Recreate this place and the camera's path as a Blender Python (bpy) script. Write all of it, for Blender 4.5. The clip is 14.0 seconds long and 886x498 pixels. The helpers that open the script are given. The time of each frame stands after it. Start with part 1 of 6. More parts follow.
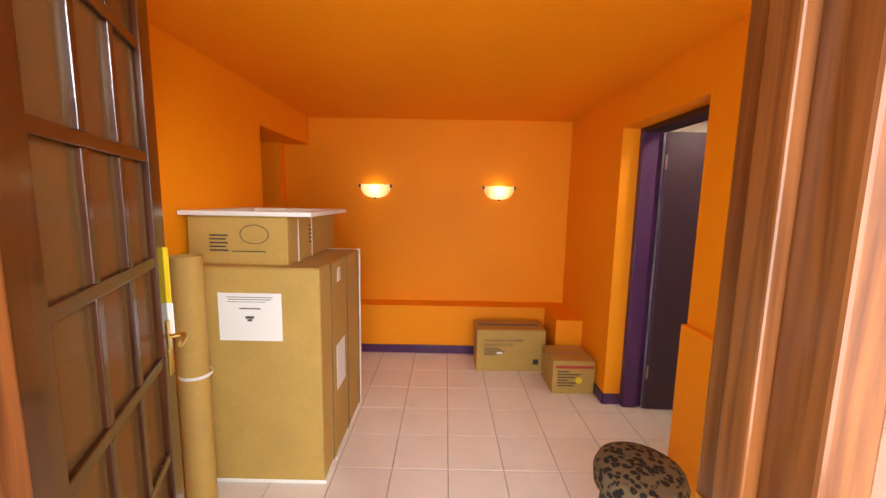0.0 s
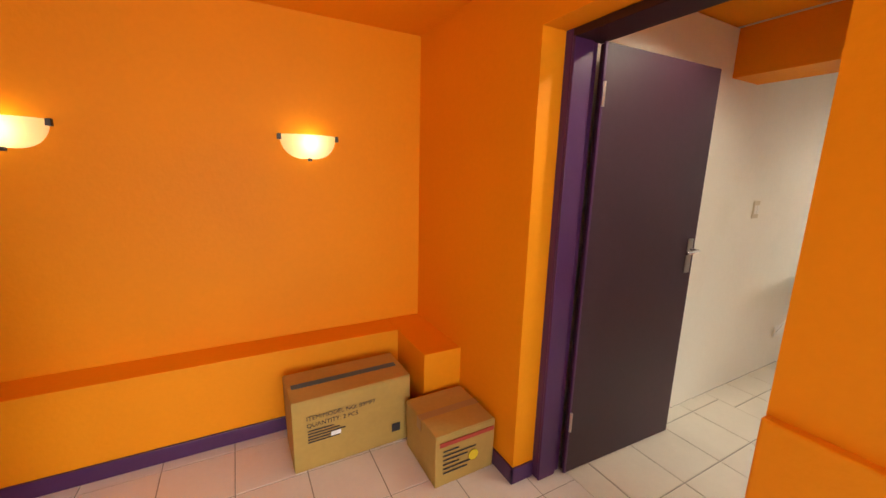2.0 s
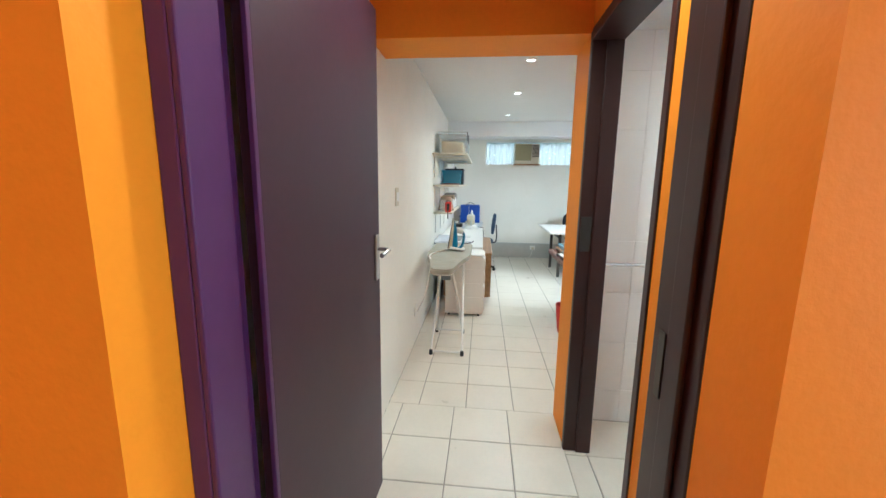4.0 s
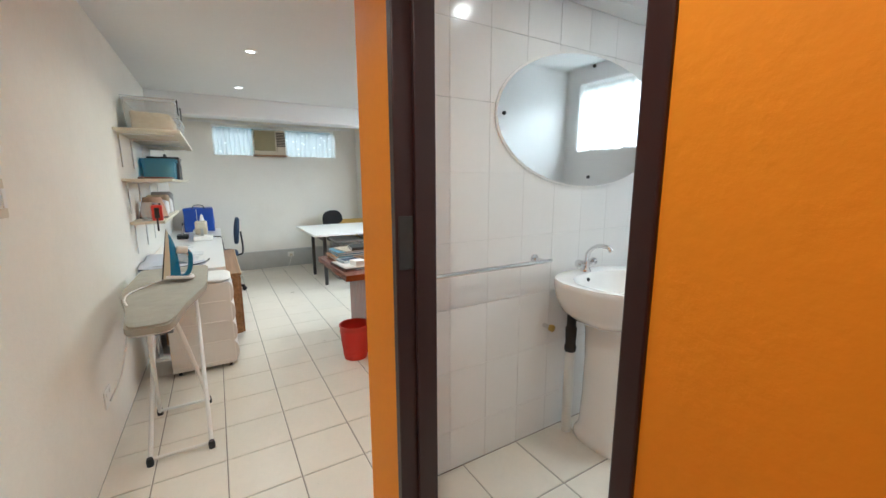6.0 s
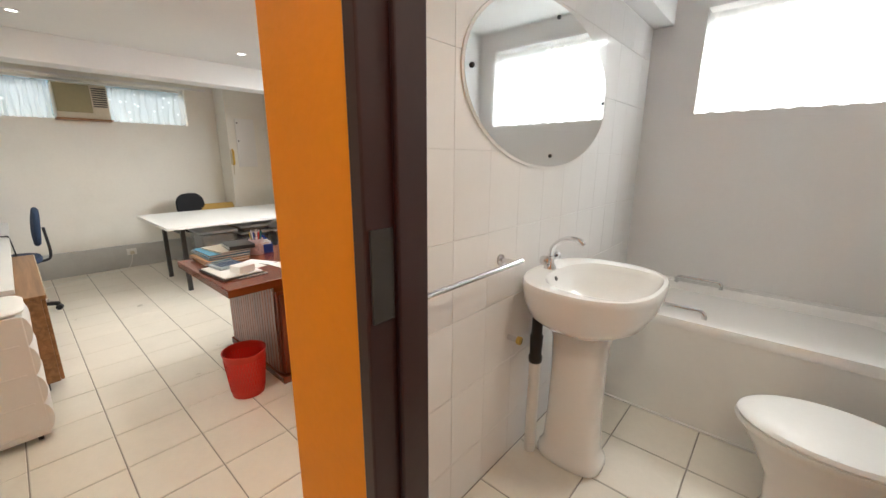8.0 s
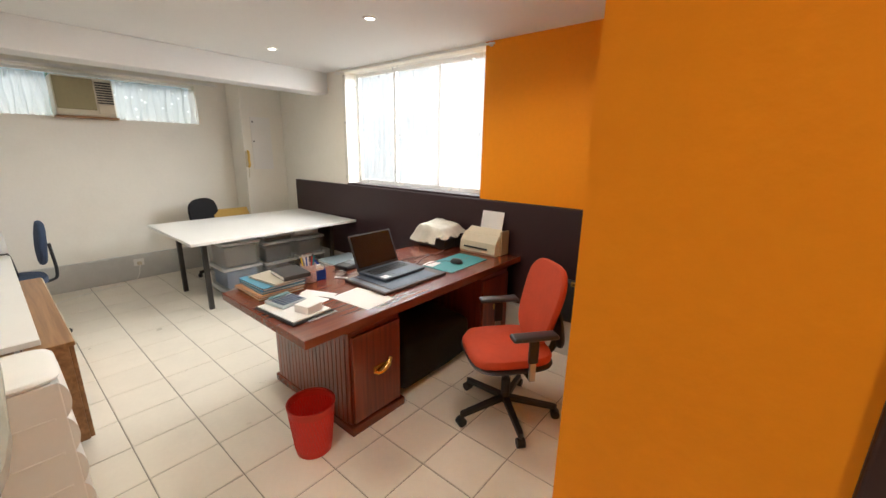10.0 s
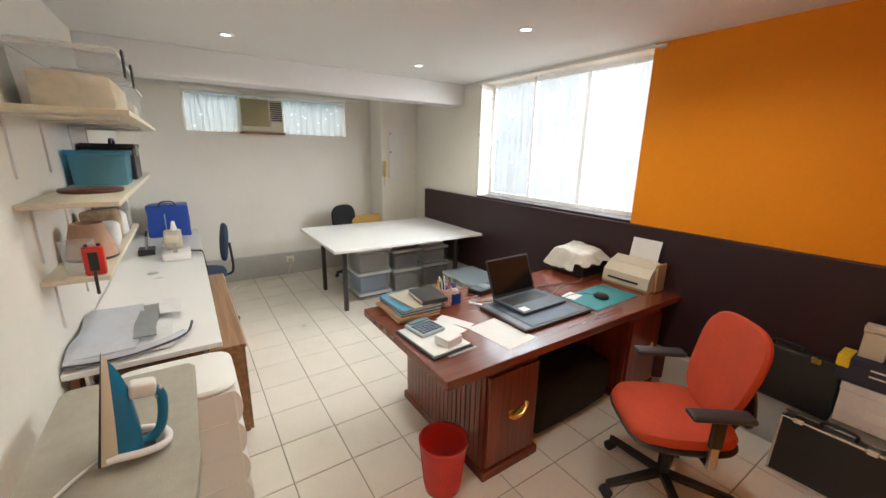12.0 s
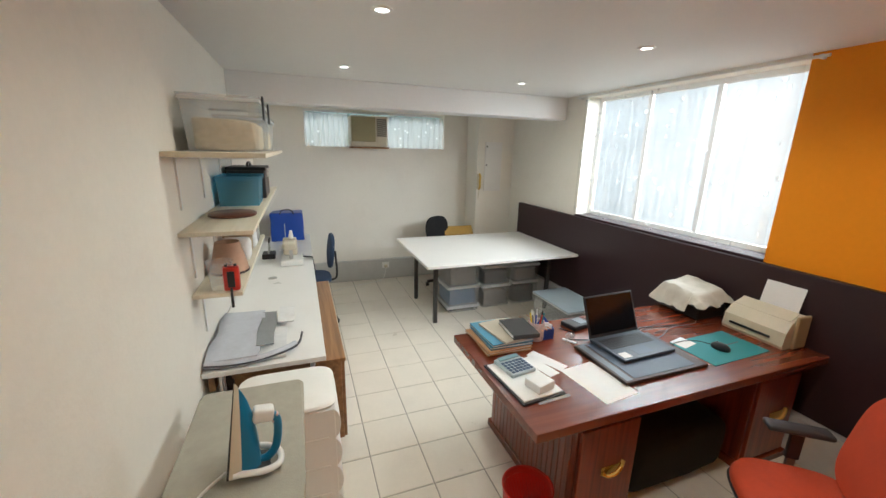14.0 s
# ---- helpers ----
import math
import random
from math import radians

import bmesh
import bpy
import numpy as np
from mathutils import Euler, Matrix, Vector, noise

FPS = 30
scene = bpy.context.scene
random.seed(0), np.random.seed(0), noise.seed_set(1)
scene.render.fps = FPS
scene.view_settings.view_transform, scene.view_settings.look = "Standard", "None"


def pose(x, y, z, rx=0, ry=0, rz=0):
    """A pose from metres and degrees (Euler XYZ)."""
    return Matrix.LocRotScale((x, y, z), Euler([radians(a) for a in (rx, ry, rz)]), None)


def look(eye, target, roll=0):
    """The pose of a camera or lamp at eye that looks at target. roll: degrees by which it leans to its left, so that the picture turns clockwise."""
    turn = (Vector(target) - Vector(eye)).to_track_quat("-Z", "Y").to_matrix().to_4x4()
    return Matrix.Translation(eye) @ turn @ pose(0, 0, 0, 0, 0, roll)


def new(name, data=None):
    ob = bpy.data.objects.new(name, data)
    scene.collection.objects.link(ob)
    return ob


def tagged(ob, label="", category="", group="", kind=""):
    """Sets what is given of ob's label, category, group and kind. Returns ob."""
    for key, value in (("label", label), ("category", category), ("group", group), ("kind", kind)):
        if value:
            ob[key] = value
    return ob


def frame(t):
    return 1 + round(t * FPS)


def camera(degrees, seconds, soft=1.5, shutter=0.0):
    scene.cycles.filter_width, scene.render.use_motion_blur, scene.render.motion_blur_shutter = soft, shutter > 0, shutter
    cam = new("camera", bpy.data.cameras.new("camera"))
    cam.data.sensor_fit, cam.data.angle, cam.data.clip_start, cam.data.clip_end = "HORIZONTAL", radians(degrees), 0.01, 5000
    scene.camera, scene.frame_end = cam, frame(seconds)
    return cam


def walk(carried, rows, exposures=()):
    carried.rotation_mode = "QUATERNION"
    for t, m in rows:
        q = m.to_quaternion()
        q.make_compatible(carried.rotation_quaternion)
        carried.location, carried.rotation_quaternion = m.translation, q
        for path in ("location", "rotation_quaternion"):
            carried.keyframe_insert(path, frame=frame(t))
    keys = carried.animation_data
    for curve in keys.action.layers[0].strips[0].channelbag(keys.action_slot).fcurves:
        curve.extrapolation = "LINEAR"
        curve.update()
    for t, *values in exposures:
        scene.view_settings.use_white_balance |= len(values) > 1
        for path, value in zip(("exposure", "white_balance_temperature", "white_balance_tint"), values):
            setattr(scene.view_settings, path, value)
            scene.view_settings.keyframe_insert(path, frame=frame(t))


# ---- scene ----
cam = camera(98.4, 14.0)
METRES, EYE, TILT, LEAN, TURN = 5.1, 1.58, 0.0, 0.0, -1.4
PATH = [
    (0, (0.037, 0.348, 1.574), (0.026, 2.332, 1.315), 1.0),
    (0.5, (-0.017, 0.823, 1.656), (0.16, 2.788, 1.325), 1.1),
    (1, (0.038, 1.283, 1.656), (0.42, 3.207, 1.263), 1.0),
    (1.5, (0.134, 1.61, 1.65), (0.755, 3.469, 1.249), 1.1),
    (2, (0.182, 1.912, 1.518), (1.117, 3.636, 1.126), 1.4),
    (2.5, (0.308, 2.158, 1.38), (1.592, 3.648, 1.018), 1.5),
    (3, (0.445, 2.385, 1.38), (2.097, 3.455, 1.023), 1.6),
    (3.5, (0.581, 2.563, 1.393), (2.468, 3.137, 1.045), 1.3),
    (4, (0.824, 2.648, 1.407), (2.786, 2.847, 1.072), 0.8),
    (4.2, (0.913, 2.658, 1.409), (2.884, 2.716, 1.077), 0.6),
    (6.3, (1.759, 2.644, 1.359), (3.392, 1.544, 1.008), -0.2),
    (6.7, (1.891, 2.614, 1.359), (3.444, 1.409, 0.99), -0.2),
    (7.2, (2.01, 2.547, 1.348), (3.44, 1.207, 0.948), -0.3),
    (9.5, (2.73, 2.634, 1.489), (3.949, 1.127, 0.995), 1.1),
    (10, (2.891, 2.673, 1.515), (4.129, 1.183, 1.021), 1.0),
    (10.5, (3.026, 2.68, 1.55), (4.358, 1.273, 1.053), 1.1),
    (11, (3.119, 2.673, 1.569), (4.555, 1.371, 1.078), 1.1),
    (11.5, (3.167, 2.683, 1.595), (4.695, 1.49, 1.102), 1.1),
    (12, (3.185, 2.686, 1.617), (4.795, 1.606, 1.125), 1.2),
    (12.5, (3.192, 2.684, 1.65), (4.874, 1.72, 1.158), 1.3),
    (13, (3.201, 2.681, 1.691), (4.939, 1.823, 1.194), 1.3),
    (13.5, (3.231, 2.685, 1.733), (5.015, 1.93, 1.237), 1.4),
    (14, (3.261, 2.698, 1.774), (5.076, 2.021, 1.276), 1.4),
]
EXPOSURES = [(0, 0.0, 6500, 8), (1, 0.0, 7800, 16), (2, 0.08, 6500, 4), (2.5, 0.25, 5800, 0), (3, 0.36, 5400, -6), (4, 0.4, 5000, -4), (6.3, 0.15, 5400, 2), (7.2, 0.15, 5800, 6), (9.5, 0.14, 6200, 8), (11, 0.08, 6100, 8), (12.5, -0.04, 5850, 5), (14, -0.12, 5750, 3)]
walk(cam, [(t, look(eye, target, roll)) for t, eye, target, roll in PATH], EXPOSURES)

# ---- world and lights ----
world = bpy.data.worlds.new("sky_world")
scene.world = world
world.use_nodes = True
wn = world.node_tree
sky = wn.nodes.new("ShaderNodeTexSky")
sky.sky_type, sky.sun_disc = "NISHITA", False
sky.sun_elevation, sky.sun_rotation = radians(60), radians(0)
wn.nodes["Background"].inputs["Strength"].default_value = 0.12
wn.links.new(sky.outputs[0], wn.nodes["Background"].inputs["Color"])

sun_data = bpy.data.lights.new("sun", "SUN")
sun_data.energy, sun_data.angle, sun_data.color = 3.0, radians(0.5), (1, 0.95, 0.88)
sun_ob = new("sun", sun_data)
sun_ob.matrix_world = look((5, 9, 14), (5.0, 2, 0))


def sky_panel(name, place, target, w, h, watts, color):
    data = bpy.data.lights.new(name, "AREA")
    data.shape, data.size, data.size_y, data.energy, data.color = "RECTANGLE", w, h, watts, color
    ob = new(name, data)
    ob.matrix_world = look(place, target)
    return ob


DAY = (1.0, 0.98, 0.95)
sky_panel("daylight_office_window", (4.55, -1.75, 2.65), (5.6, 0.5, 1.1), 2.0, 1.7, 280, DAY)
sky_panel("daylight_office_window_high", (6.9, -1.6, 2.95), (4.4, 2.8, 1.5), 2.2, 0.6, 70, DAY)
sky_panel("daylight_far_window", (9.65, 1.72, 3.0), (8.4, 1.72, 2.0), 1.9, 0.7, 60, DAY)
sky_panel("daylight_bath_window", (2.22, -1.48, 2.85), (2.22, 0.0, 1.65), 1.3, 0.8, 215, DAY)
sky_panel("daylight_front_door", (0.1, -0.75, 1.45), (0.3, 3, 0.7), 2.6, 2.1, 120, (1.0, 0.97, 0.93))


# ---- materials ----
def mat(name, col, rough=0.6, metal=0.0, var=0.08, scale=6.0, bump=0.0, bscale=80.0, spec=0.5, stain=None, stain_amt=0.0, island=0.0, transmission=0.0, coat=0.0, fine=40.0):
    """Painted or plain surface: two scales of colour variation and a fine relief, in object space metres."""
    m = bpy.data.materials.new(name)
    m.use_nodes = True
    nt = m.node_tree
    b = nt.nodes["Principled BSDF"]
    b.inputs["Roughness"].default_value, b.inputs["Metallic"].default_value = rough, metal
    b.inputs["Specular IOR Level"].default_value = spec
    b.inputs["Transmission Weight"].default_value = transmission
    b.inputs["Coat Weight"].default_value = coat
    tc = nt.nodes.new("ShaderNodeTexCoord")
    geo = nt.nodes.new("ShaderNodeNewGeometry")
    n1 = nt.nodes.new("ShaderNodeTexNoise")
    n1.inputs["Scale"].default_value, n1.inputs["Detail"].default_value = scale, 4
    n2 = nt.nodes.new("ShaderNodeTexNoise")
    n2.inputs["Scale"].default_value, n2.inputs["Detail"].default_value = fine, 3
    for n in (n1, n2):
        nt.links.new(geo.outputs["Position"], n.inputs["Vector"])
    add = nt.nodes.new("ShaderNodeMath")
    add.operation = "ADD"
    half = nt.nodes.new("ShaderNodeMath")
    half.operation, half.inputs[1].default_value = "MULTIPLY", 0.5
    nt.links.new(n2.outputs["Fac"], half.inputs[0])
    nt.links.new(n1.outputs["Fac"], add.inputs[0])
    nt.links.new(half.outputs[0], add.inputs[1])
    last = add.outputs[0]
    if island:
        info = nt.nodes.new("ShaderNodeObjectInfo")
        mul = nt.nodes.new("ShaderNodeMath")
        mul.operation, mul.inputs[1].default_value = "MULTIPLY_ADD", island
        nt.links.new(info.outputs["Random"], mul.inputs[0])
        nt.links.new(last, mul.inputs[2])
        last = mul.outputs[0]
    ramp = nt.nodes.new("ShaderNodeMapRange")
    ramp.inputs["From Min"].default_value, ramp.inputs["From Max"].default_value = 0.4, 1.1 + island
    ramp.inputs["To Min"].default_value, ramp.inputs["To Max"].default_value = 1 - var, 1 + var
    nt.links.new(last, ramp.inputs["Value"])
    mix = nt.nodes.new("ShaderNodeVectorMath")
    mix.operation = "SCALE"
    mix.inputs[0].default_value = col[:3]
    nt.links.new(ramp.outputs[0], mix.inputs["Scale"])
    out = mix.outputs[0]
    if stain:
        n3 = nt.nodes.new("ShaderNodeTexNoise")
        n3.inputs["Scale"].default_value, n3.inputs["Detail"].default_value, n3.inputs["Roughness"].default_value = 2.3, 6, 0.65
        nt.links.new(geo.outputs["Position"], n3.inputs["Vector"])
        r3 = nt.nodes.new("ShaderNodeMapRange")
        r3.inputs["From Min"].default_value, r3.inputs["From Max"].default_value, r3.inputs["To Max"].default_value = 0.52, 0.78, stain_amt
        nt.links.new(n3.outputs["Fac"], r3.inputs["Value"])
        mc = nt.nodes.new("ShaderNodeMix")
        mc.data_type = "RGBA"
        mc.inputs["B"].default_value = (*stain, 1)
        nt.links.new(r3.outputs[0], mc.inputs["Factor"])
        nt.links.new(out, mc.inputs["A"])
        out = mc.outputs["Result"]
    nt.links.new(out, b.inputs["Base Color"])
    rr = nt.nodes.new("ShaderNodeMapRange")
    rr.inputs["To Min"].default_value, rr.inputs["To Max"].default_value = max(0.02, rough - 0.06), min(1, rough + 0.06)
    nt.links.new(n1.outputs["Fac"], rr.inputs["Value"])
    nt.links.new(rr.outputs[0], b.inputs["Roughness"])
    if bump:
        nb = nt.nodes.new("ShaderNodeTexNoise")
        nb.inputs["Scale"].default_value, nb.inputs["Detail"].default_value = bscale, 5
        nt.links.new(geo.outputs["Position"], nb.inputs["Vector"])
        bp = nt.nodes.new("ShaderNodeBump")
        bp.inputs["Strength"].default_value, bp.inputs["Distance"].default_value = bump, 0.004
        nt.links.new(nb.outputs["Fac"], bp.inputs["Height"])
        nt.links.new(bp.outputs[0], b.inputs["Normal"])
    return m


def wood(name, dark, light, axis="x", rough=0.35, scale=3.0, coat=0.2):
    """Straight-grained wood whose fibres run along one world axis."""
    m = bpy.data.materials.new(name)
    m.use_nodes = True
    nt = m.node_tree
    b = nt.nodes["Principled BSDF"]
    b.inputs["Roughness"].default_value, b.inputs["Coat Weight"].default_value = rough, coat
    geo = nt.nodes.new("ShaderNodeNewGeometry")
    mp = nt.nodes.new("ShaderNodeMapping")
    sc = {"x": (0.7, 14, 14), "y": (14, 0.7, 14), "z": (14, 14, 0.7)}[axis]
    mp.inputs["Scale"].default_value = sc
    nt.links.new(geo.outputs["Position"], mp.inputs["Vector"])
    n1 = nt.nodes.new("ShaderNodeTexNoise")
    n1.inputs["Scale"].default_value, n1.inputs["Detail"].default_value, n1.inputs["Distortion"].default_value = scale, 7, 0.6
    nt.links.new(mp.outputs[0], n1.inputs["Vector"])
    r = nt.nodes.new("ShaderNodeValToRGB")
    r.color_ramp.elements[0].position, r.color_ramp.elements[1].position = 0.32, 0.68
    r.color_ramp.elements[0].color, r.color_ramp.elements[1].color = (*dark, 1), (*light, 1)
    nt.links.new(n1.outputs["Fac"], r.inputs[0])
    nt.links.new(r.outputs[0], b.inputs["Base Color"])
    bp = nt.nodes.new("ShaderNodeBump")
    bp.inputs["Strength"].default_value, bp.inputs["Distance"].default_value = 0.12, 0.002
    nt.links.new(n1.outputs["Fac"], bp.inputs["Height"])
    nt.links.new(bp.outputs[0], b.inputs["Normal"])
    return m


def glow(name, col, strength):
    m = bpy.data.materials.new(name)
    m.use_nodes = True
    b = m.node_tree.nodes["Principled BSDF"]
    b.inputs["Base Color"].default_value = (*col, 1)
    b.inputs["Emission Color"].default_value, b.inputs["Emission Strength"].default_value = (*col, 1), strength
    return m


def sheer(name, col, clear):
    """Thin woven voile: part open weave, part light-passing cloth, with embroidered spots."""
    m = bpy.data.materials.new(name)
    m.use_nodes = True
    nt = m.node_tree
    nt.nodes.remove(nt.nodes["Principled BSDF"])
    tr, tl, df = (nt.nodes.new("ShaderNodeBsdf" + k) for k in ("Transparent", "Translucent", "Diffuse"))
    tl.inputs[0].default_value = df.inputs[0].default_value = (*col, 1)
    geo = nt.nodes.new("ShaderNodeNewGeometry")
    vor = nt.nodes.new("ShaderNodeTexVoronoi")
    vor.inputs["Scale"].default_value = 11
    nt.links.new(geo.outputs["Position"], vor.inputs["Vector"])
    lt = nt.nodes.new("ShaderNodeMapRange")
    lt.inputs["From Min"].default_value, lt.inputs["From Max"].default_value = 0.10, 0.22
    lt.inputs["To Min"].default_value, lt.inputs["To Max"].default_value = 1.35 - clear, 1 - clear
    nt.links.new(vor.outputs["Distance"], lt.inputs["Value"])
    m1, m2 = nt.nodes.new("ShaderNodeMixShader"), nt.nodes.new("ShaderNodeMixShader")
    m1.inputs[0].default_value = 0.3
    nt.links.new(tl.outputs[0], m1.inputs[1])
    nt.links.new(df.outputs[0], m1.inputs[2])
    nt.links.new(lt.outputs[0], m2.inputs[0])
    nt.links.new(tr.outputs[0], m2.inputs[1])
    nt.links.new(m1.outputs[0], m2.inputs[2])
    nt.links.new(m2.outputs[0], nt.nodes["Material Output"].inputs[0])
    return m


def glass(name, col=(1, 1, 1), rough=0.0, share=0.85):
    """Clear pane or clear plastic: part straight-through, part glossy."""
    m = bpy.data.materials.new(name)
    m.use_nodes = True
    nt = m.node_tree
    b = nt.nodes["Principled BSDF"]
    b.inputs["Base Color"].default_value, b.inputs["Roughness"].default_value = (*col, 1), max(rough, 0.08)
    tr = nt.nodes.new("ShaderNodeBsdfTransparent")
    tr.inputs[0].default_value = (*col, 1)
    mx = nt.nodes.new("ShaderNodeMixShader")
    mx.inputs[0].default_value = share
    nt.links.new(b.outputs[0], mx.inputs[1])
    nt.links.new(tr.outputs[0], mx.inputs[2])
    nt.links.new(mx.outputs[0], nt.nodes["Material Output"].inputs[0])
    return m


ORANGE = mat("orange_paint", (0.88, 0.305, 0.005), 0.6, spec=0.25, var=0.05, scale=1.5, bump=0.25, bscale=60)
WHITE = mat("white_wall_paint", (0.83, 0.80, 0.72), 0.6, var=0.04, scale=1.2, bump=0.22, bscale=70, stain=(0.66, 0.61, 0.52), stain_amt=0.22)
CREAM = mat("cream_wall_paint", (0.80, 0.72, 0.52), 0.55, var=0.04, scale=1.2, bump=0.2, bscale=70)
CEILING = mat("ceiling_paint", (0.78, 0.78, 0.77), 0.7, var=0.03, scale=1.0, bump=0.15, bscale=50)
PURPLE = mat("purple_gloss_paint", (0.076, 0.022, 0.098), 0.38, var=0.15, scale=4, bump=0.08, bscale=30)
BROWN = mat("dark_brown_paint", (0.032, 0.0085, 0.0080), 0.42, var=0.15, scale=4, bump=0.08, bscale=30)
DADO = mat("dark_plum_paint", (0.026, 0.0085, 0.0115), 0.45, var=0.14, scale=2.5, bump=0.15, bscale=40)
TILE = mat("floor_tile_glaze", (0.76, 0.71, 0.62), 0.30, var=0.06, scale=5, island=0.35, stain=(0.52, 0.47, 0.39), stain_amt=0.25, bump=0.05, bscale=25)
PINK_TILE = mat("entry_tile_glaze", (0.76, 0.70, 0.66), 0.34, var=0.06, scale=5, island=0.35, stain=(0.50, 0.43, 0.38), stain_amt=0.25, bump=0.05, bscale=25)
GROUT = mat("grout", (0.30, 0.27, 0.23), 0.9, var=0.2, scale=9, bump=0.3)
BATH_TILE = mat("bath_wall_tile", (0.80, 0.79, 0.78), 0.16, var=0.03, scale=3, island=0.25)
BATH_GROUT = mat("bath_grout", (0.76, 0.75, 0.735), 0.8, var=0.06, scale=9)
GREY_SKIRT = mat("grey_skirting_tile", (0.52, 0.52, 0.50), 0.4, var=0.1, scale=8, island=0.3)
CERAMIC = mat("white_ceramic", (0.86, 0.85, 0.83), 0.08, var=0.02, scale=3, coat=0.6)
CHROME = mat("chrome", (0.72, 0.72, 0.73), 0.12, metal=1.0, var=0.03)
STEEL = mat("brushed_steel", (0.55, 0.55, 0.54), 0.32, metal=1.0, var=0.08)
VOILE_DENSE = sheer("dense_white_voile", (0.86, 0.86, 0.84), 0.35)
VOILE = sheer("white_voile", (0.86, 0.86, 0.85), 0.86)
PANE = glass("window_glass", (0.97, 0.99, 0.98), 0.0, 0.93)
DOORWOOD = wood("varnished_front_door_wood", (0.12, 0.034, 0.009), (0.30, 0.10, 0.026), "z", 0.25)

KRAFT = mat("brown_cardboard", (0.46, 0.295, 0.075), 0.8, var=0.10, scale=5, bump=0.12, bscale=45, stain=(0.33, 0.22, 0.09), stain_amt=0.35)
KRAFT_DARK = mat("cardboard_seam", (0.20, 0.125, 0.05), 0.85, var=0.1)
TAPE = mat("brown_packing_tape", (0.34, 0.22, 0.085), 0.3, var=0.05)
PAPER = mat("white_paper", (0.80, 0.80, 0.80), 0.7, var=0.03)
INK = mat("black_ink", (0.03, 0.03, 0.035), 0.6, var=0.05)
RED_INK = mat("red_ink", (0.40, 0.05, 0.03), 0.6, var=0.1)
YELLOW = mat("yellow_plastic", (0.80, 0.58, 0.02), 0.45, var=0.06)
FOAM = mat("white_polystyrene", (0.80, 0.79, 0.76), 0.85, var=0.04, bump=0.3, bscale=120)
BLACK = mat("black_plastic", (0.018, 0.018, 0.020), 0.42, var=0.15, bump=0.1, bscale=150)
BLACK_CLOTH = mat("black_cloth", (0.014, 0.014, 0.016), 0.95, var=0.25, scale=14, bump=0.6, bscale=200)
CLOTH_ORANGE = mat("orange_red_upholstery", (0.50, 0.058, 0.020), 0.9, var=0.12, scale=9, bump=0.4, bscale=320)
BLUE_CLOTH = mat("navy_upholstery", (0.028, 0.05, 0.10), 0.9, var=0.15, scale=9, bump=0.4, bscale=320)
LAMINATE = mat("white_laminate", (0.80, 0.79, 0.77), 0.3, var=0.03, scale=3)
DARK_STEEL = mat("dark_grey_steel", (0.055, 0.052, 0.05), 0.4, metal=0.5, var=0.15)
RED_PLASTIC = mat("red_plastic", (0.55, 0.030, 0.018), 0.35, var=0.06)
WHITE_PLASTIC = mat("white_plastic", (0.80, 0.79, 0.76), 0.35, var=0.03, scale=4)
BEIGE_PLASTIC = mat("beige_plastic", (0.62, 0.56, 0.43), 0.4, var=0.05, scale=4)
BLUE_PLASTIC = mat("blue_plastic", (0.012, 0.06, 0.34), 0.35, var=0.08)
TEAL = mat("teal_cutting_mat", (0.02, 0.22, 0.24), 0.6, var=0.06)
IRON_BLUE = mat("petrol_blue_plastic", (0.010, 0.15, 0.28), 0.3, var=0.06)
LINEN = mat("grey_beige_cotton_cover", (0.38, 0.36, 0.30), 0.95, var=0.1, scale=12, bump=0.5, bscale=250)
FABRIC_WHITE = mat("white_cotton_cloth", (0.74, 0.74, 0.74), 0.95, var=0.08, scale=10, bump=0.5, bscale=180)
FABRIC_PALE = mat("pale_grey_cotton_cloth", (0.52, 0.54, 0.60), 0.95, var=0.08, scale=10, bump=0.5, bscale=180)
FABRIC_GREY = mat("grey_cotton_cloth", (0.26, 0.27, 0.28), 0.95, var=0.1, scale=10, bump=0.5, bscale=180)
COVER = mat("off_white_dust_cover", (0.60, 0.58, 0.52), 0.9, var=0.12, scale=7, bump=0.5, bscale=90)
BRASS = mat("brass", (0.70, 0.48, 0.13), 0.28, metal=1.0, var=0.15)
LEATHER = mat("dark_brown_leather", (0.045, 0.025, 0.02), 0.4, var=0.2, scale=12, bump=0.3, bscale=160)
SLATE = mat("grey_blotter", (0.055, 0.075, 0.115), 0.4, var=0.1)
SCREEN = mat("dark_glass_screen", (0.006, 0.007, 0.009), 0.12, var=0.05)
GREY_METAL = mat("silver_grey_plastic", (0.17, 0.19, 0.22), 0.4, metal=0.3, var=0.06)
ALU = mat("aluminium", (0.70, 0.70, 0.69), 0.25, metal=1.0, var=0.08)
CLEAR = glass("clear_plastic", (0.93, 0.95, 0.96), 0.15, 0.76)
PALE_CLEAR = mat("cloudy_pale_plastic", (0.66, 0.69, 0.70), 0.3)
CLEAR_BLUE = glass("clear_blue_plastic", (0.30, 0.74, 0.94), 0.1, 0.66)
CLOTHS = [mat("folded_cloth_" + n, c, 0.9, var=0.3, scale=20, bump=0.5, bscale=120) for n, c in (("grey", (0.30, 0.29, 0.28)), ("tan", (0.42, 0.33, 0.22)), ("blue", (0.10, 0.18, 0.32)), ("dark", (0.06, 0.06, 0.07)), ("red", (0.40, 0.06, 0.08)))]
MAHOGANY_Y = wood("mahogany_veneer_long", (0.13, 0.027, 0.011), (0.19, 0.043, 0.017), "y", 0.26, 2.5, 0.2)
MAHOGANY_Z = wood("mahogany_veneer_upright", (0.12, 0.017, 0.007), (0.25, 0.043, 0.014), "z", 0.28, 2.5, 0.4)
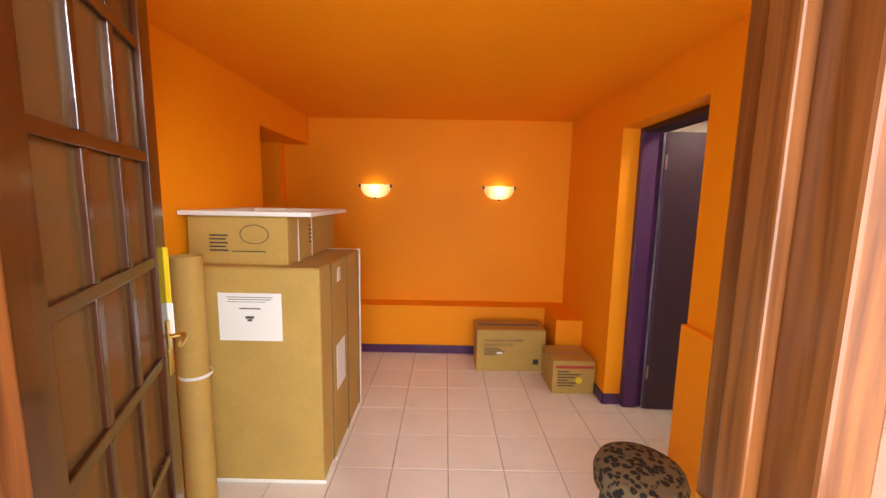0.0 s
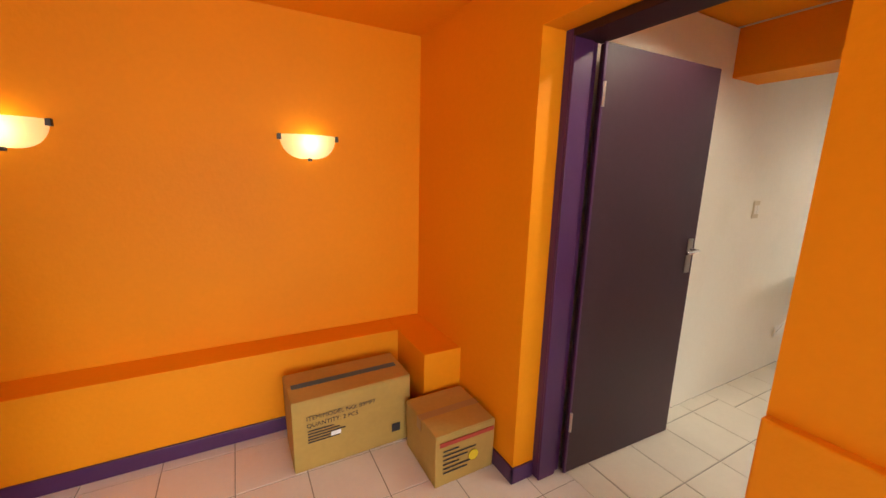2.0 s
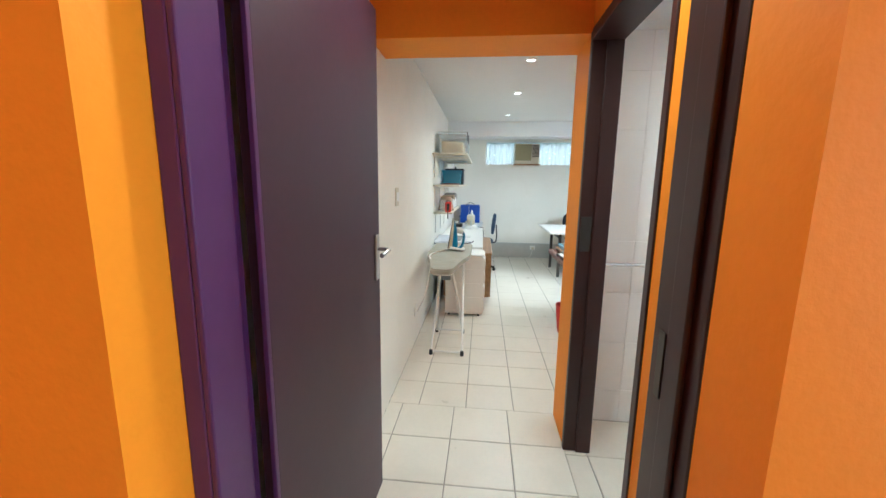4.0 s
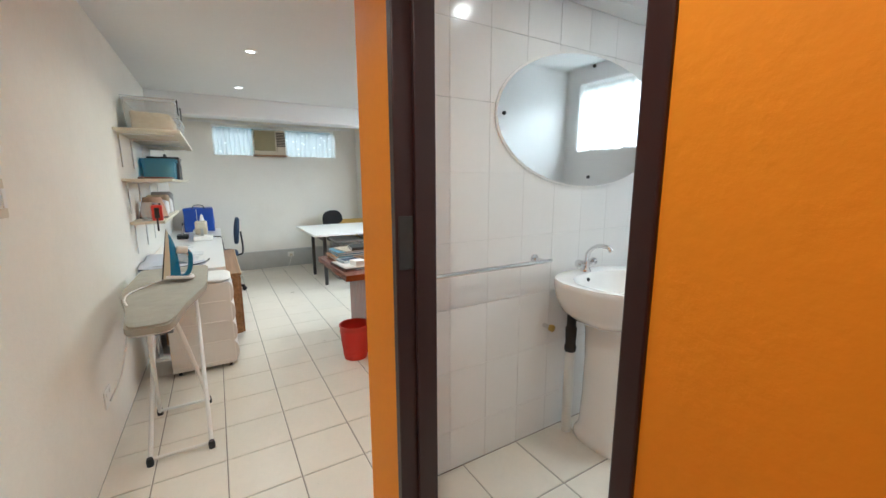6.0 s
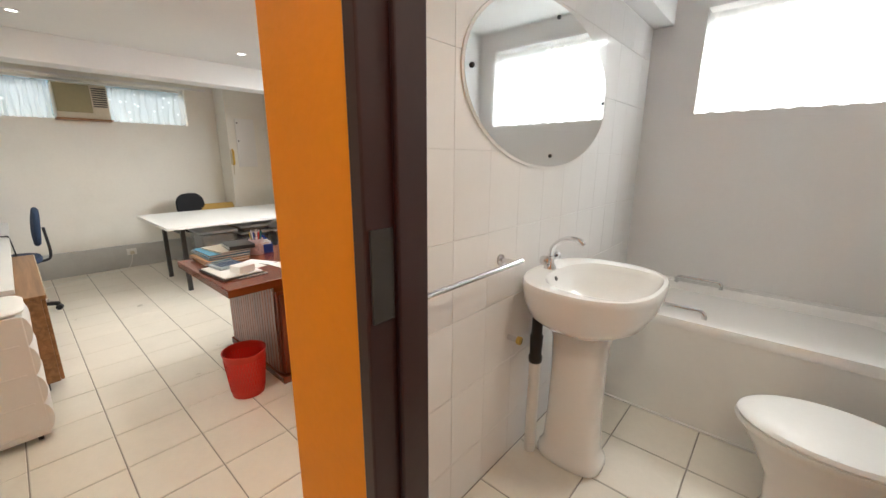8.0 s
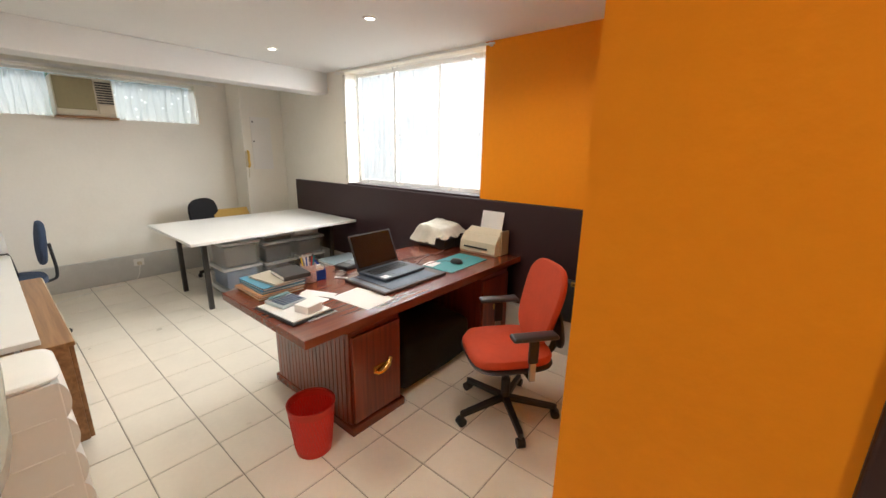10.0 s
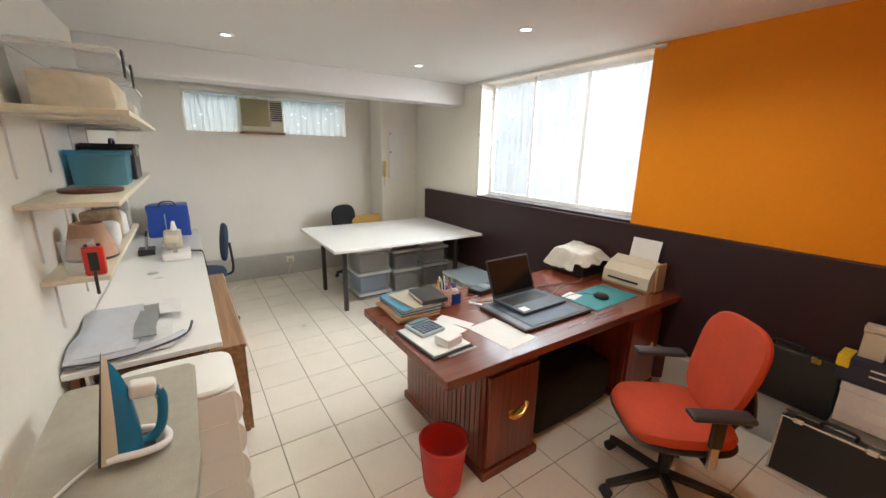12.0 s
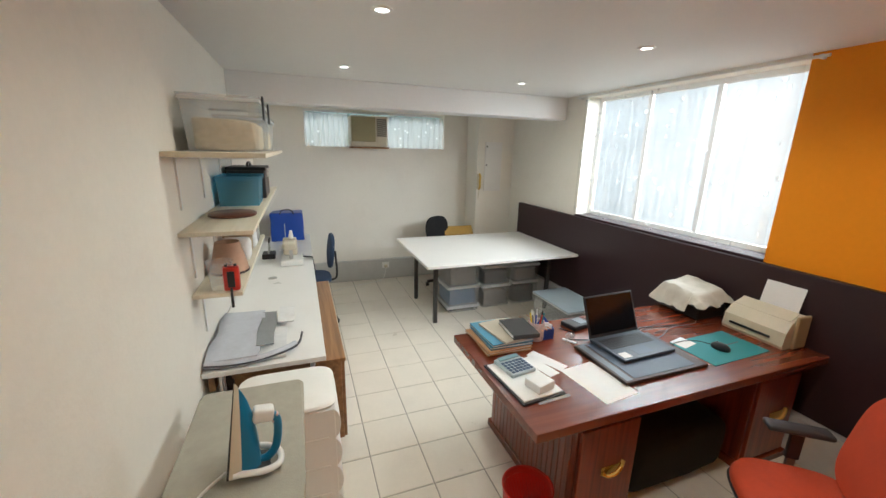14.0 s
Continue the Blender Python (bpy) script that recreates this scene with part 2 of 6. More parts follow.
OAK_X = wood("brown_oak_laminate", (0.20, 0.095, 0.032), (0.36, 0.19, 0.075), "x", 0.4, 2.5, 0.1)
PINE = wood("pale_melamine_shelf", (0.66, 0.60, 0.46), (0.74, 0.68, 0.55), "x", 0.45, 2.0, 0.0)
MIRROR = mat("mirror_silver", (0.88, 0.90, 0.90), 0.02, metal=1.0, var=0.0)
OPAL = sheer("opal_glass", (0.95, 0.82, 0.58), 0.02)
LAMP = glow("lit_downlight_lens", (1.0, 0.95, 0.85), 8.0)
def leopard(name):
    """Short fur with dark broken rosettes on tan."""
    m = bpy.data.materials.new(name)
    m.use_nodes = True
    nt = m.node_tree
    b = nt.nodes["Principled BSDF"]
    b.inputs["Roughness"].default_value = 0.95
    geo = nt.nodes.new("ShaderNodeNewGeometry")
    warp = nt.nodes.new("ShaderNodeTexNoise")
    warp.inputs["Scale"].default_value = 30
    nt.links.new(geo.outputs["Position"], warp.inputs["Vector"])
    mixv = nt.nodes.new("ShaderNodeVectorMath")
    mixv.operation = "MULTIPLY_ADD"
    mixv.inputs[1].default_value = (0.03, 0.03, 0.03)
    nt.links.new(warp.outputs["Color"], mixv.inputs[0])
    nt.links.new(geo.outputs["Position"], mixv.inputs[2])
    vor = nt.nodes.new("ShaderNodeTexVoronoi")
    vor.inputs["Scale"].default_value = 34
    nt.links.new(mixv.outputs[0], vor.inputs["Vector"])
    ramp = nt.nodes.new("ShaderNodeValToRGB")
    e = ramp.color_ramp.elements
    e[0].position, e[0].color = 0.0, (0.10, 0.055, 0.02, 1)
    e[1].position, e[1].color = 0.62, (0.17, 0.12, 0.06, 1)
    for q, c in ((0.20, (0.012, 0.008, 0.006, 1)), (0.42, (0.014, 0.010, 0.007, 1)), (0.50, (0.14, 0.09, 0.04, 1))):
        k = e.new(q)
        k.color = c
    nt.links.new(vor.outputs["Distance"], ramp.inputs[0])
    nt.links.new(ramp.outputs[0], b.inputs["Base Color"])
    bp = nt.nodes.new("ShaderNodeBump")
    bp.inputs["Strength"].default_value, bp.inputs["Distance"].default_value = 0.7, 0.006
    fur = nt.nodes.new("ShaderNodeTexNoise")
    fur.inputs["Scale"].default_value = 180
    nt.links.new(geo.outputs["Position"], fur.inputs["Vector"])
    nt.links.new(fur.outputs["Fac"], bp.inputs["Height"])
    nt.links.new(bp.outputs[0], b.inputs["Normal"])
    return m


SPOTS = leopard("leopard_print_fur")
LEAF = mat("green_leaf", (0.07, 0.14, 0.03), 0.6, var=0.4, scale=30)

BACKDROP_WHITE = mat("pale_backdrop", (0.80, 0.82, 0.83), 0.9, var=0.25, scale=1.2)
STONE_SILL = mat("worn_stone", (0.40, 0.36, 0.31), 0.7, var=0.15, scale=8, bump=0.2)
BEIGE_CLOTH = mat("pale_beige_cloth", (0.66, 0.54, 0.36), 0.9, var=0.2, scale=20, bump=0.5, bscale=120)


# ---- mesh tools ----
def thing(name, label, category, at=(0, 0, 0), rz=0.0, group="", kind=""):
    ob = new(name)
    ob.empty_display_size = 0.05
    ob.matrix_world = pose(*at, 0, 0, rz)
    return tagged(ob, label, category, group, kind)


def part(name, bm, material, parent=None, label="", smooth=False, at=None):
    me = bpy.data.meshes.new(name)
    bmesh.ops.recalc_face_normals(bm, faces=bm.faces)
    bm.to_mesh(me)
    bm.free()
    me.materials.append(material)
    if smooth:
        me.polygons.foreach_set("use_smooth", [True] * len(me.polygons))
        me.set_sharp_from_angle(angle=radians(40))
    ob = new(name, me)
    if parent:
        ob.parent = parent
    if at is not None:
        ob.matrix_basis = at
    if label:
        tagged(ob, label)
    return ob


def solid(name, bm, material, label, category, group="", kind="", smooth=False, at=None):
    return tagged(part(name, bm, material, None, label, smooth, at), label, category, group, kind)


def add_box(bm, x0, y0, z0, x1, y1, z1, bevel=0.0, seg=2, m=None):
    r = bmesh.ops.create_cube(bm, size=1)
    vs = r["verts"]
    for v in vs:
        v.co = Vector(((x0 + x1) / 2 + v.co.x * (x1 - x0), (y0 + y1) / 2 + v.co.y * (y1 - y0), (z0 + z1) / 2 + v.co.z * (z1 - z0)))
    if bevel:
        es = list({e for v in vs for e in v.link_edges})
        b = bmesh.ops.bevel(bm, geom=es, offset=bevel, segments=seg, affect="EDGES", profile=0.5)
        vs = list({v for f in b["faces"] for v in f.verts} | {v for v in vs if v.is_valid})
    if m is not None:
        allv = set(vs)
        for v in vs:
            for f in v.link_faces:
                allv.update(f.verts)
        for v in allv:
            v.co = m @ v.co
    return bm


def box(x0, y0, z0, x1, y1, z1, bevel=0.0, seg=2, m=None):
    return add_box(bmesh.new(), x0, y0, z0, x1, y1, z1, bevel, seg, m)


def boxes(rows, bevel=0.0):
    bm = bmesh.new()
    for r in rows:
        add_box(bm, *r, bevel=bevel)
    return bm


def lathe(profile, n=32, bm=None, m=None, cap=True):
    """Turns (radius, height) pairs round z."""
    bm = bm or bmesh.new()
    rings = []
    for r, z in profile:
        ring = []
        for i in range(n):
            a = 2 * math.pi * i / n
            co = Vector((r * math.cos(a), r * math.sin(a), z))
            ring.append(bm.verts.new(m @ co if m is not None else co))
        rings.append(ring)
    for a, b in zip(rings, rings[1:]):
        for i in range(n):
            bm.faces.new((a[i], a[(i + 1) % n], b[(i + 1) % n], b[i]))
    if cap:
        bm.faces.new(rings[0][::-1])
        bm.faces.new(rings[-1])
    return bm


def pipe(points, r, n=10, bm=None, cap=True):
    """A round bar along a list of points."""
    bm = bm or bmesh.new()
    pts = [Vector(p) for p in points]
    rings = []
    up = None
    for i, p in enumerate(pts):
        d = (pts[min(i + 1, len(pts) - 1)] - pts[max(i - 1, 0)]).normalized()
        if up is None:
            up = Vector((0, 0, 1)) if abs(d.z) < 0.9 else Vector((1, 0, 0))
        u = (up - d * up.dot(d)).normalized()
        w = d.cross(u)
        up = u
        rings.append([bm.verts.new(p + r * (math.cos(2 * math.pi * k / n) * u + math.sin(2 * math.pi * k / n) * w)) for k in range(n)])
    for a, b in zip(rings, rings[1:]):
        for k in range(n):
            bm.faces.new((a[k], a[(k + 1) % n], b[(k + 1) % n], b[k]))
    if cap:
        bm.faces.new(rings[0][::-1])
        bm.faces.new(rings[-1])
    return bm


def curve_pts(ctrl, n=24):
    """Catmull-Rom points through the control points."""
    c = [Vector(p) for p in ctrl]
    c = [2 * c[0] - c[1]] + c + [2 * c[-1] - c[-2]]
    out = []
    segs = len(c) - 3
    for i in range(n + 1):
        t = i / n * segs
        k = min(int(t), segs - 1)
        t -= k
        p0, p1, p2, p3 = c[k:k + 4]
        out.append(0.5 * (2 * p1 + (p2 - p0) * t + (2 * p0 - 5 * p1 + 4 * p2 - p3) * t * t + (3 * p1 - p0 - 3 * p2 + p3) * t ** 3))
    return out


def prism(outline, z0, z1, bm=None, bevel=0.0):
    """Extrudes a plan outline upwards."""
    bm = bm or bmesh.new()
    lo = [bm.verts.new((x, y, z0)) for x, y in outline]
    hi = [bm.verts.new((x, y, z1)) for x, y in outline]
    n = len(outline)
    faces = [bm.faces.new(lo[::-1]), bm.faces.new(hi)]
    for i in range(n):
        faces.append(bm.faces.new((lo[i], lo[(i + 1) % n], hi[(i + 1) % n], hi[i])))
    if bevel:
        es = [e for e in bm.edges if (e.verts[0] in hi and e.verts[1] in hi)]
        bmesh.ops.bevel(bm, geom=es, offset=bevel, segments=2, affect="EDGES")
    return bm


def turned(bm, m):
    bmesh.ops.transform(bm, matrix=m, verts=bm.verts)
    return bm


def drape(x0, x1, z0, z1, depth, folds, nx=90, nz=12, phase=0.0):
    """A hanging cloth in the xz plane with uneven folds."""
    bm = bmesh.new()
    grid = []
    for j in range(nz + 1):
        v = j / nz
        row = []
        for i in range(nx + 1):
            u = i / nx
            y = depth * (math.sin(u * folds * 6.283 + phase + 0.8 * math.sin(u * 9 + phase)) * (0.55 + 0.45 * (1 - v))) + 0.3 * depth * math.sin(u * folds * 15 + v * 2)
            row.append(bm.verts.new((x0 + (x1 - x0) * u + 0.006 * math.sin(v * 7 + u * 30), y, z0 + (z1 - z0) * v + (0.006 * math.sin(u * folds * 6.3) if j == 0 else 0))))
        grid.append(row)
    for j in range(nz):
        for i in range(nx):
            bm.faces.new((grid[j][i], grid[j][i + 1], grid[j + 1][i + 1], grid[j + 1][i]))
    return bm


# ---- structure ----
# main sizes
LX, RX = -1.37, 1.30          # entry room side walls
FY, BY = 0.90, 4.34           # entry front and back walls
HY0, HY1 = 2.17, 3.215        # passage side walls
PX0, PX1 = 2.772, 3.07         # orange pier between passage and office
BX = 3.045                   # bathroom mirror wall
OX = 8.42                     # office end wall
SY = -0.09                    # office south wall
BSY = -0.42                   # bathroom south wall
OZ, EZ = 2.36, 2.37           # ceilings


def setting(name, bm, material, label, category="wall", smooth=False):
    return solid(name, bm, material, label, category, kind="structure", smooth=smooth)


# slab under the tiles
floor = setting("floor", boxes([(LX - 0.3, -0.0 + FY, -0.12, RX + 0.32, BY + 0.3, -0.004), (RX + 0.32, HY0, -0.12, PX1, HY1, -0.004), (PX1, SY, -0.12, OX, HY1, -0.004)]), GROUT, "ceramic tiled floor with grey grout joints", "floor")
bath_floor = setting("floor_bathroom", box(1.62, BSY, -0.12, BX, HY0 - 0.001, -0.004), GROUT, "bathroom floor with cream tiles", "floor")

setting("ceiling_entry", box(LX - 0.3, FY - 0.2, EZ, RX + 0.25, BY + 0.3, EZ + 0.15), ORANGE, "orange painted ceiling", "ceiling")
setting("ceiling_passage", box(RX + 0.25, HY0 - 0.1, EZ, PX0, HY1 + 0.2, EZ + 0.15), ORANGE, "orange painted passage ceiling", "ceiling")
setting("ceiling_office", boxes([(PX0, HY0 - 0.12, OZ, BX + 0.0125, HY1 + 0.2, OZ + 0.15), (BX + 0.0125, SY - 0.3, OZ, OX + 0.3, HY1 + 0.2, OZ + 0.15)]), CEILING, "white painted office ceiling", "ceiling")
setting("ceiling_bathroom", box(1.50, BSY - 0.25, 2.42, BX + 0.012, HY0 - 0.121, 2.55), CEILING, "white bathroom ceiling", "ceiling")

# entry room
setting("wall_entry_back", box(LX - 0.3, BY, 0, RX + 0.25, BY + 0.25, EZ), ORANGE, "orange painted back wall")
setting("wall_entry_right", boxes([(RX, FY - 0.15, 0, 1.458, 2.275, EZ), (1.458, FY - 0.15, 0, RX + 0.25, 2.243, EZ), (RX, 3.19, 0, RX + 0.25, BY, EZ), (RX, 2.275, 2.10, RX + 0.25, 3.19, EZ)]), ORANGE, "orange painted wall with a doorway")
setting("wall_entry_left", boxes([(LX - 0.25, FY - 0.15, 0, LX, 3.30, EZ), (LX - 0.25, 3.30, 2.10, LX, BY, EZ)]), ORANGE, "orange painted side wall with a recess")
setting("wall_recess_back", boxes([(LX - 0.95, 3.05, 0, LX - 0.85, BY, EZ), (LX - 0.85, 3.05, 0, LX - 0.25, 3.30, EZ), (LX - 0.85, BY - 0.14, 0, LX - 0.25, BY + 0.1, EZ), (LX - 0.85, 3.3, 2.10, LX - 0.25, BY - 0.14, EZ)]), ORANGE, "orange painted recess")
# low ledge along the back wall and its deeper end block
setting("wall_ledge", boxes([(LX, 4.125, 0, 1.06, BY, 0.497)], 0.004), ORANGE, "low orange plastered ledge")
setting("wall_ledge_end", boxes([(1.06, 3.72, 0, RX, BY, 0.499)], 0.004), ORANGE, "deep end of the orange ledge")
# thicker lower part of the right wall beside the door
setting("wall_lower_right", boxes([(RX - 0.035, FY, 0, RX, 2.273, 0.955)], 0.006), ORANGE, "thicker lower orange wall")
setting("wall_lower_left", boxes([(LX, FY, 0, LX + 0.035, 3.298, 0.955)], 0.006), ORANGE, "thicker lower orange wall")
setting("baseboard_back", box(LX, 4.11, 0, 1.06, 4.125, 0.085, 0.003), PURPLE, "dark purple skirting", "skirting")
setting("baseboard_right", boxes([(RX - 0.014, 3.176, 0, RX, 3.72, 0.085), (RX - 0.014, 3.176, 0, RX + 0.12, 3.19, 0.085)], 0.003), PURPLE, "dark purple skirting", "skirting")

# front wall with the entrance
setting("wall_front", boxes([(LX - 0.3, FY - 0.15, 0, -0.68, FY, EZ), (1.15, FY - 0.15, 0, RX, FY, EZ), (-0.68, FY - 0.15, 2.345, 1.15, FY, EZ), (0.475, FY - 0.15, 2.12, 1.15, FY, 2.345)]), ORANGE, "orange painted front wall round the entrance")

setting("door_sill", boxes([(-0.68, FY - 0.148, -0.10, 1.15, FY - 0.002, -0.003)]), STONE_SILL, "worn stone threshold of the entrance", "threshold")

# passage walls
setting("wall_north", box(RX + 0.25, HY1, 0, OX + 0.3, HY1 + 0.2, OZ), WHITE, "white painted long wall")
setting("wall_passage_right", boxes([(RX + 0.25, HY0 - 0.12, 0, 1.925, HY0, EZ), (1.925, HY0 - 0.12, 2.10, PX0, HY0, EZ)]), ORANGE, "orange painted passage wall over the bathroom door")
setting("wall_passage_pier", box(PX0, HY0 - 0.12, 0, PX1, HY0, OZ), ORANGE, "orange painted pier at the passage end")
setting("wall_passage_header", box(PX0, HY0, 2.095, PX1, HY1, OZ), ORANGE, "orange painted beam across the passage end")
setting("wall_entry_hall_side", boxes([(RX + 0.25, HY0, 0, 1.64, 2.243, EZ)]), ORANGE, "orange painted return beside the door")

# bathroom shell
setting("wall_office_west", box(BX + 0.013, SY, 0, PX1, HY0 - 0.12, OZ), ORANGE, "orange painted office side wall")
setting("wall_bathroom_mirror", box(BX, BSY, 0, BX + 0.012, HY0 - 0.122, 2.42), BATH_GROUT, "white tiled bathroom wall")
setting("wall_bathroom_west", box(1.50, BSY, 0, 1.62, HY0 - 0.12, 2.42), BATH_TILE, "white tiled bathroom side wall")
setting("bathroom_beam", box(2.92, BSY, 2.20, BX - 0.006, HY0 - 0.122, 2.419, 0.004), CEILING, "white plastered bathroom beam", "beam")

# south wall with the two windows
WX0, WX1, WZ0, WZ1 = 4.78, 6.63, 1.145, 2.335
VX0, VX1, VZ0, VZ1 = 1.78, 2.745, 1.66, 2.265
setting("wall_south_bathroom", boxes([(1.50, BSY - 0.22, 0, VX0, BSY, 2.42), (VX1, BSY - 0.22, 0, BX + 0.012, BSY, 2.42), (VX0, BSY - 0.22, 0, VX1, BSY, VZ0), (VX0, BSY - 0.22, VZ1, VX1, BSY, 2.42)]), BATH_TILE, "white tiled bathroom window wall")
setting("wall_south_orange", box(BX + 0.013, SY - 0.22, 0, WX0, SY, OZ), ORANGE, "orange painted office wall")
setting("wall_south", boxes([(WX0, SY - 0.22, 0, WX1, SY, WZ0), (WX0, SY - 0.22, WZ1, WX1, SY, OZ), (WX1, SY - 0.22, 0, OX + 0.2, SY, OZ)]), WHITE, "white painted office window wall")
setting("wall_dado", box(PX1 + 0.003, SY, 0.285, 7.74, SY + 0.045, 1.125, 0.006), DADO, "dark plum painted lower wall panel", "panel")
setting("plinth_south", box(PX1 + 0.003, SY, 0, 8.04, SY + 0.10, 0.285, 0.008), GREY_SKIRT, "pale grey plinth along the window wall", "plinth")
setting("plinth_east", box(OX - 0.05, 0.46, 0, OX, HY1, 0.285, 0.006), GREY_SKIRT, "pale grey tiled skirting", "plinth")
setting("window_sill", box(WX0, SY - 0.2, 1.10, WX1, SY + 0.02, 1.146, 0.004), DADO, "dark plum painted window sill", "sill")

# end wall with its high window
HX0, HX1, HZ0, HZ1 = 0.80, 2.62, 1.79, 2.24
setting("wall_east", boxes([(OX, SY, 0, OX + 0.2, HX0, OZ), (OX, HX1, 0, OX + 0.2, HY1, OZ), (OX, HX0, 0, OX + 0.2, HX1, HZ0), (OX, HX0, HZ1, OX + 0.2, HX1, OZ)]), WHITE, "white painted end wall with a high window")
setting("wall_column", box(8.05, SY, 0, OX, 0.45, OZ, 0.006), WHITE, "white plastered corner column", "column")
setting("ceiling_beam", box(6.957, SY, 2.135, 7.22, HY1, OZ, 0.006), CEILING, "white plastered ceiling beam", "beam")


# ---- entry room, passage ----
def words(text, size, material, parent, m, name="lettering"):
    """Flat lettering in the xz plane, reading along x."""
    cu = bpy.data.curves.new(name, "FONT")
    cu.body, cu.size, cu.extrude = text, size, 0.0003
    tmp = bpy.data.objects.new("tmp_text", cu)
    scene.collection.objects.link(tmp)
    me = bpy.data.meshes.new_from_object(tmp.evaluated_get(bpy.context.evaluated_depsgraph_get()))
    bpy.data.objects.remove(tmp)
    me.materials.clear()
    me.materials.append(material)
    ob = new(name, me)
    ob.parent = parent
    ob.matrix_basis = m @ pose(0, 0, 0, 90)
    return ob


def carton(name, label, w, d, h, at, rz=0, tape=True, group="", flaps=0.0):
    """A closed corrugated box: body, top flaps with a gap, tape."""
    t = thing(name, label, "cardboard box", at, rz, group)
    bm = box(0, 0, 0, w, d, h - 0.006, 0.006)
    for v in bm.verts:
        v.co += Vector((0.004 * math.sin(9 * v.co.z + 5 * v.co.y), 0.004 * math.sin(7 * v.co.x + 4 * v.co.z), 0))
    part("body", bm, KRAFT, t)
    part("flap", box(0.002, 0.002, h - 0.006, w - 0.002, d / 2 - 0.002, h, 0.002), KRAFT, t)
    part("flap", box(0.002, d / 2 + 0.002, h - 0.006, w - 0.002, d - 0.002, h - 0.0005, 0.002), KRAFT, t)
    if tape:
        part("tape", boxes([(-0.0015, d / 2 - 0.024, h, w + 0.0015, d / 2 + 0.024, h + 0.0012), (-0.0065, d / 2 - 0.024, h * 0.78, -0.0045, d / 2 + 0.024, h)]), TAPE, t, "brown packing tape")
    return t


def bars(parent, rows, material, m, name="print_line"):
    """Unreadable print: thin bars in the xz plane, one mesh."""
    bm = bmesh.new()
    for x, z, w, hh in rows:
        add_box(bm, x, -0.0012, z, x + w, 0.0, z + hh)
    ob = tagged(part(name, bm, material, parent), kind="stuff")
    ob.matrix_basis = m
    return ob


# three tall flat cartons standing one behind the other
def tall_carton(y0, y1, x1, h):
    t = thing("tall_carton", "tall brown cardboard carton standing on white foam strips", "cardboard box", (-1.25, y0, 0.02), 0, "tall cartons")
    w, d = x1 + 1.25, y1 - y0
    part("body", box(0, 0, 0, w, d, h, 0.008), KRAFT, t)
    part("flap", box(0.004, 0.004, h, w - 0.004, d - 0.004, h + 0.005, 0.002), KRAFT, t)
    part("foam_strip", boxes([(0.01, 0.004, -0.02, w + 0.012, 0.03, 0), (w - 0.02, 0.03, -0.02, w + 0.012, d - 0.002, 0)], 0.002), FOAM, t, "white polystyrene strip")
    part("strap", boxes([(w, d - 0.016, 0.0, w + 0.006, d - 0.002, h)], 0.001), KRAFT_DARK, t, "dark brown edge strap")
    return t


c1 = tall_carton(2.27, 2.46, -0.605, 1.185)
c2 = tall_carton(2.464, 2.78, -0.600, 1.18)
c3 = tall_carton(2.784, 3.10, -0.598, 1.175)
lab = part("paper_label", box(0.115, -0.003, 0.80, 0.445, -0.0005, 1.055), PAPER, c1, "white printed paper label")
bars(lab, [(0.16, 1.032, 0.24, 0.003), (0.17, 1.020, 0.22, 0.003), (0.165, 1.008, 0.20, 0.002), (0.225, 0.970, 0.11, 0.006), (0.255, 0.920, 0.045, 0.012), (0.265, 0.905, 0.025, 0.012)], INK, pose(0, -0.0032, 0))
lab2 = part("paper_label", box(0.652, 0.06, 0.40, 0.6545, 0.24, 0.68), PAPER, c2, "white paper label with a tear")
part("paper_label", box(0.652, 0.10, 1.06, 0.6545, 0.16, 1.14), PAPER, c2, "small white paper label")
foam_board = thing("foam_board", "white polystyrene board behind the cartons", "packing foam", (-1.25, 3.105, 0))
part("board", box(0, 0, 0, 0.664, 0.018, 1.203, 0.004), FOAM, foam_board)
part("strip", box(0.0, 0.019, 0, 0.655, 0.075, 1.19, 0.006), KRAFT, foam_board, "cardboard backing sheet")

top_box = carton("flat_carton", "flat brown cardboard carton lying on the tall cartons", 0.535, 0.86, 0.262, (-1.335, 2.36, 1.206), 0.0)
for a, b in ((0.14, 0.155), (0.36, 0.372)):
    part("strap", box(0.5352, a, 0.0, 0.5375, b, 0.262), PAPER, top_box, "white plastic strap")
bars(top_box, [(0.12, 0.155 - 0.02 * i, 0.10 - 0.012 * (i % 2), 0.007) for i in range(5)] + [(0.24, 0.072, 0.18, 0.004)], INK, pose(0, -0.0045, 0))
part("printed_ring", pipe([(0.36 + 0.075 * math.cos(a), -0.0042, 0.165 + 0.05 * math.sin(a)) for a in [6.283 * i / 28 for i in range(29)]], 0.0016, 5), INK, top_box)
bars(top_box, [(0.02, 0.19 - 0.025 * i, 0.06, 0.008) for i in range(5)], INK, pose(0.5362, 0.29, 0, 0, 0, 90), "side_print")

fr = thing("white_board_frame", "white rectangular foam frame lying on the flat carton", "packing frame", (-1.362, 2.33, 1.469))
for nm, r in (("rail", (0, 0, 0, 0.70, 0.10, 0.024)), ("rail", (0, 0.62, 0, 0.70, 0.72, 0.024)), ("stile", (0, 0.101, 0, 0.10, 0.619, 0.024)), ("stile", (0.60, 0.101, 0, 0.70, 0.619, 0.024))):
    part(nm, box(*r, 0.004), FOAM, fr)

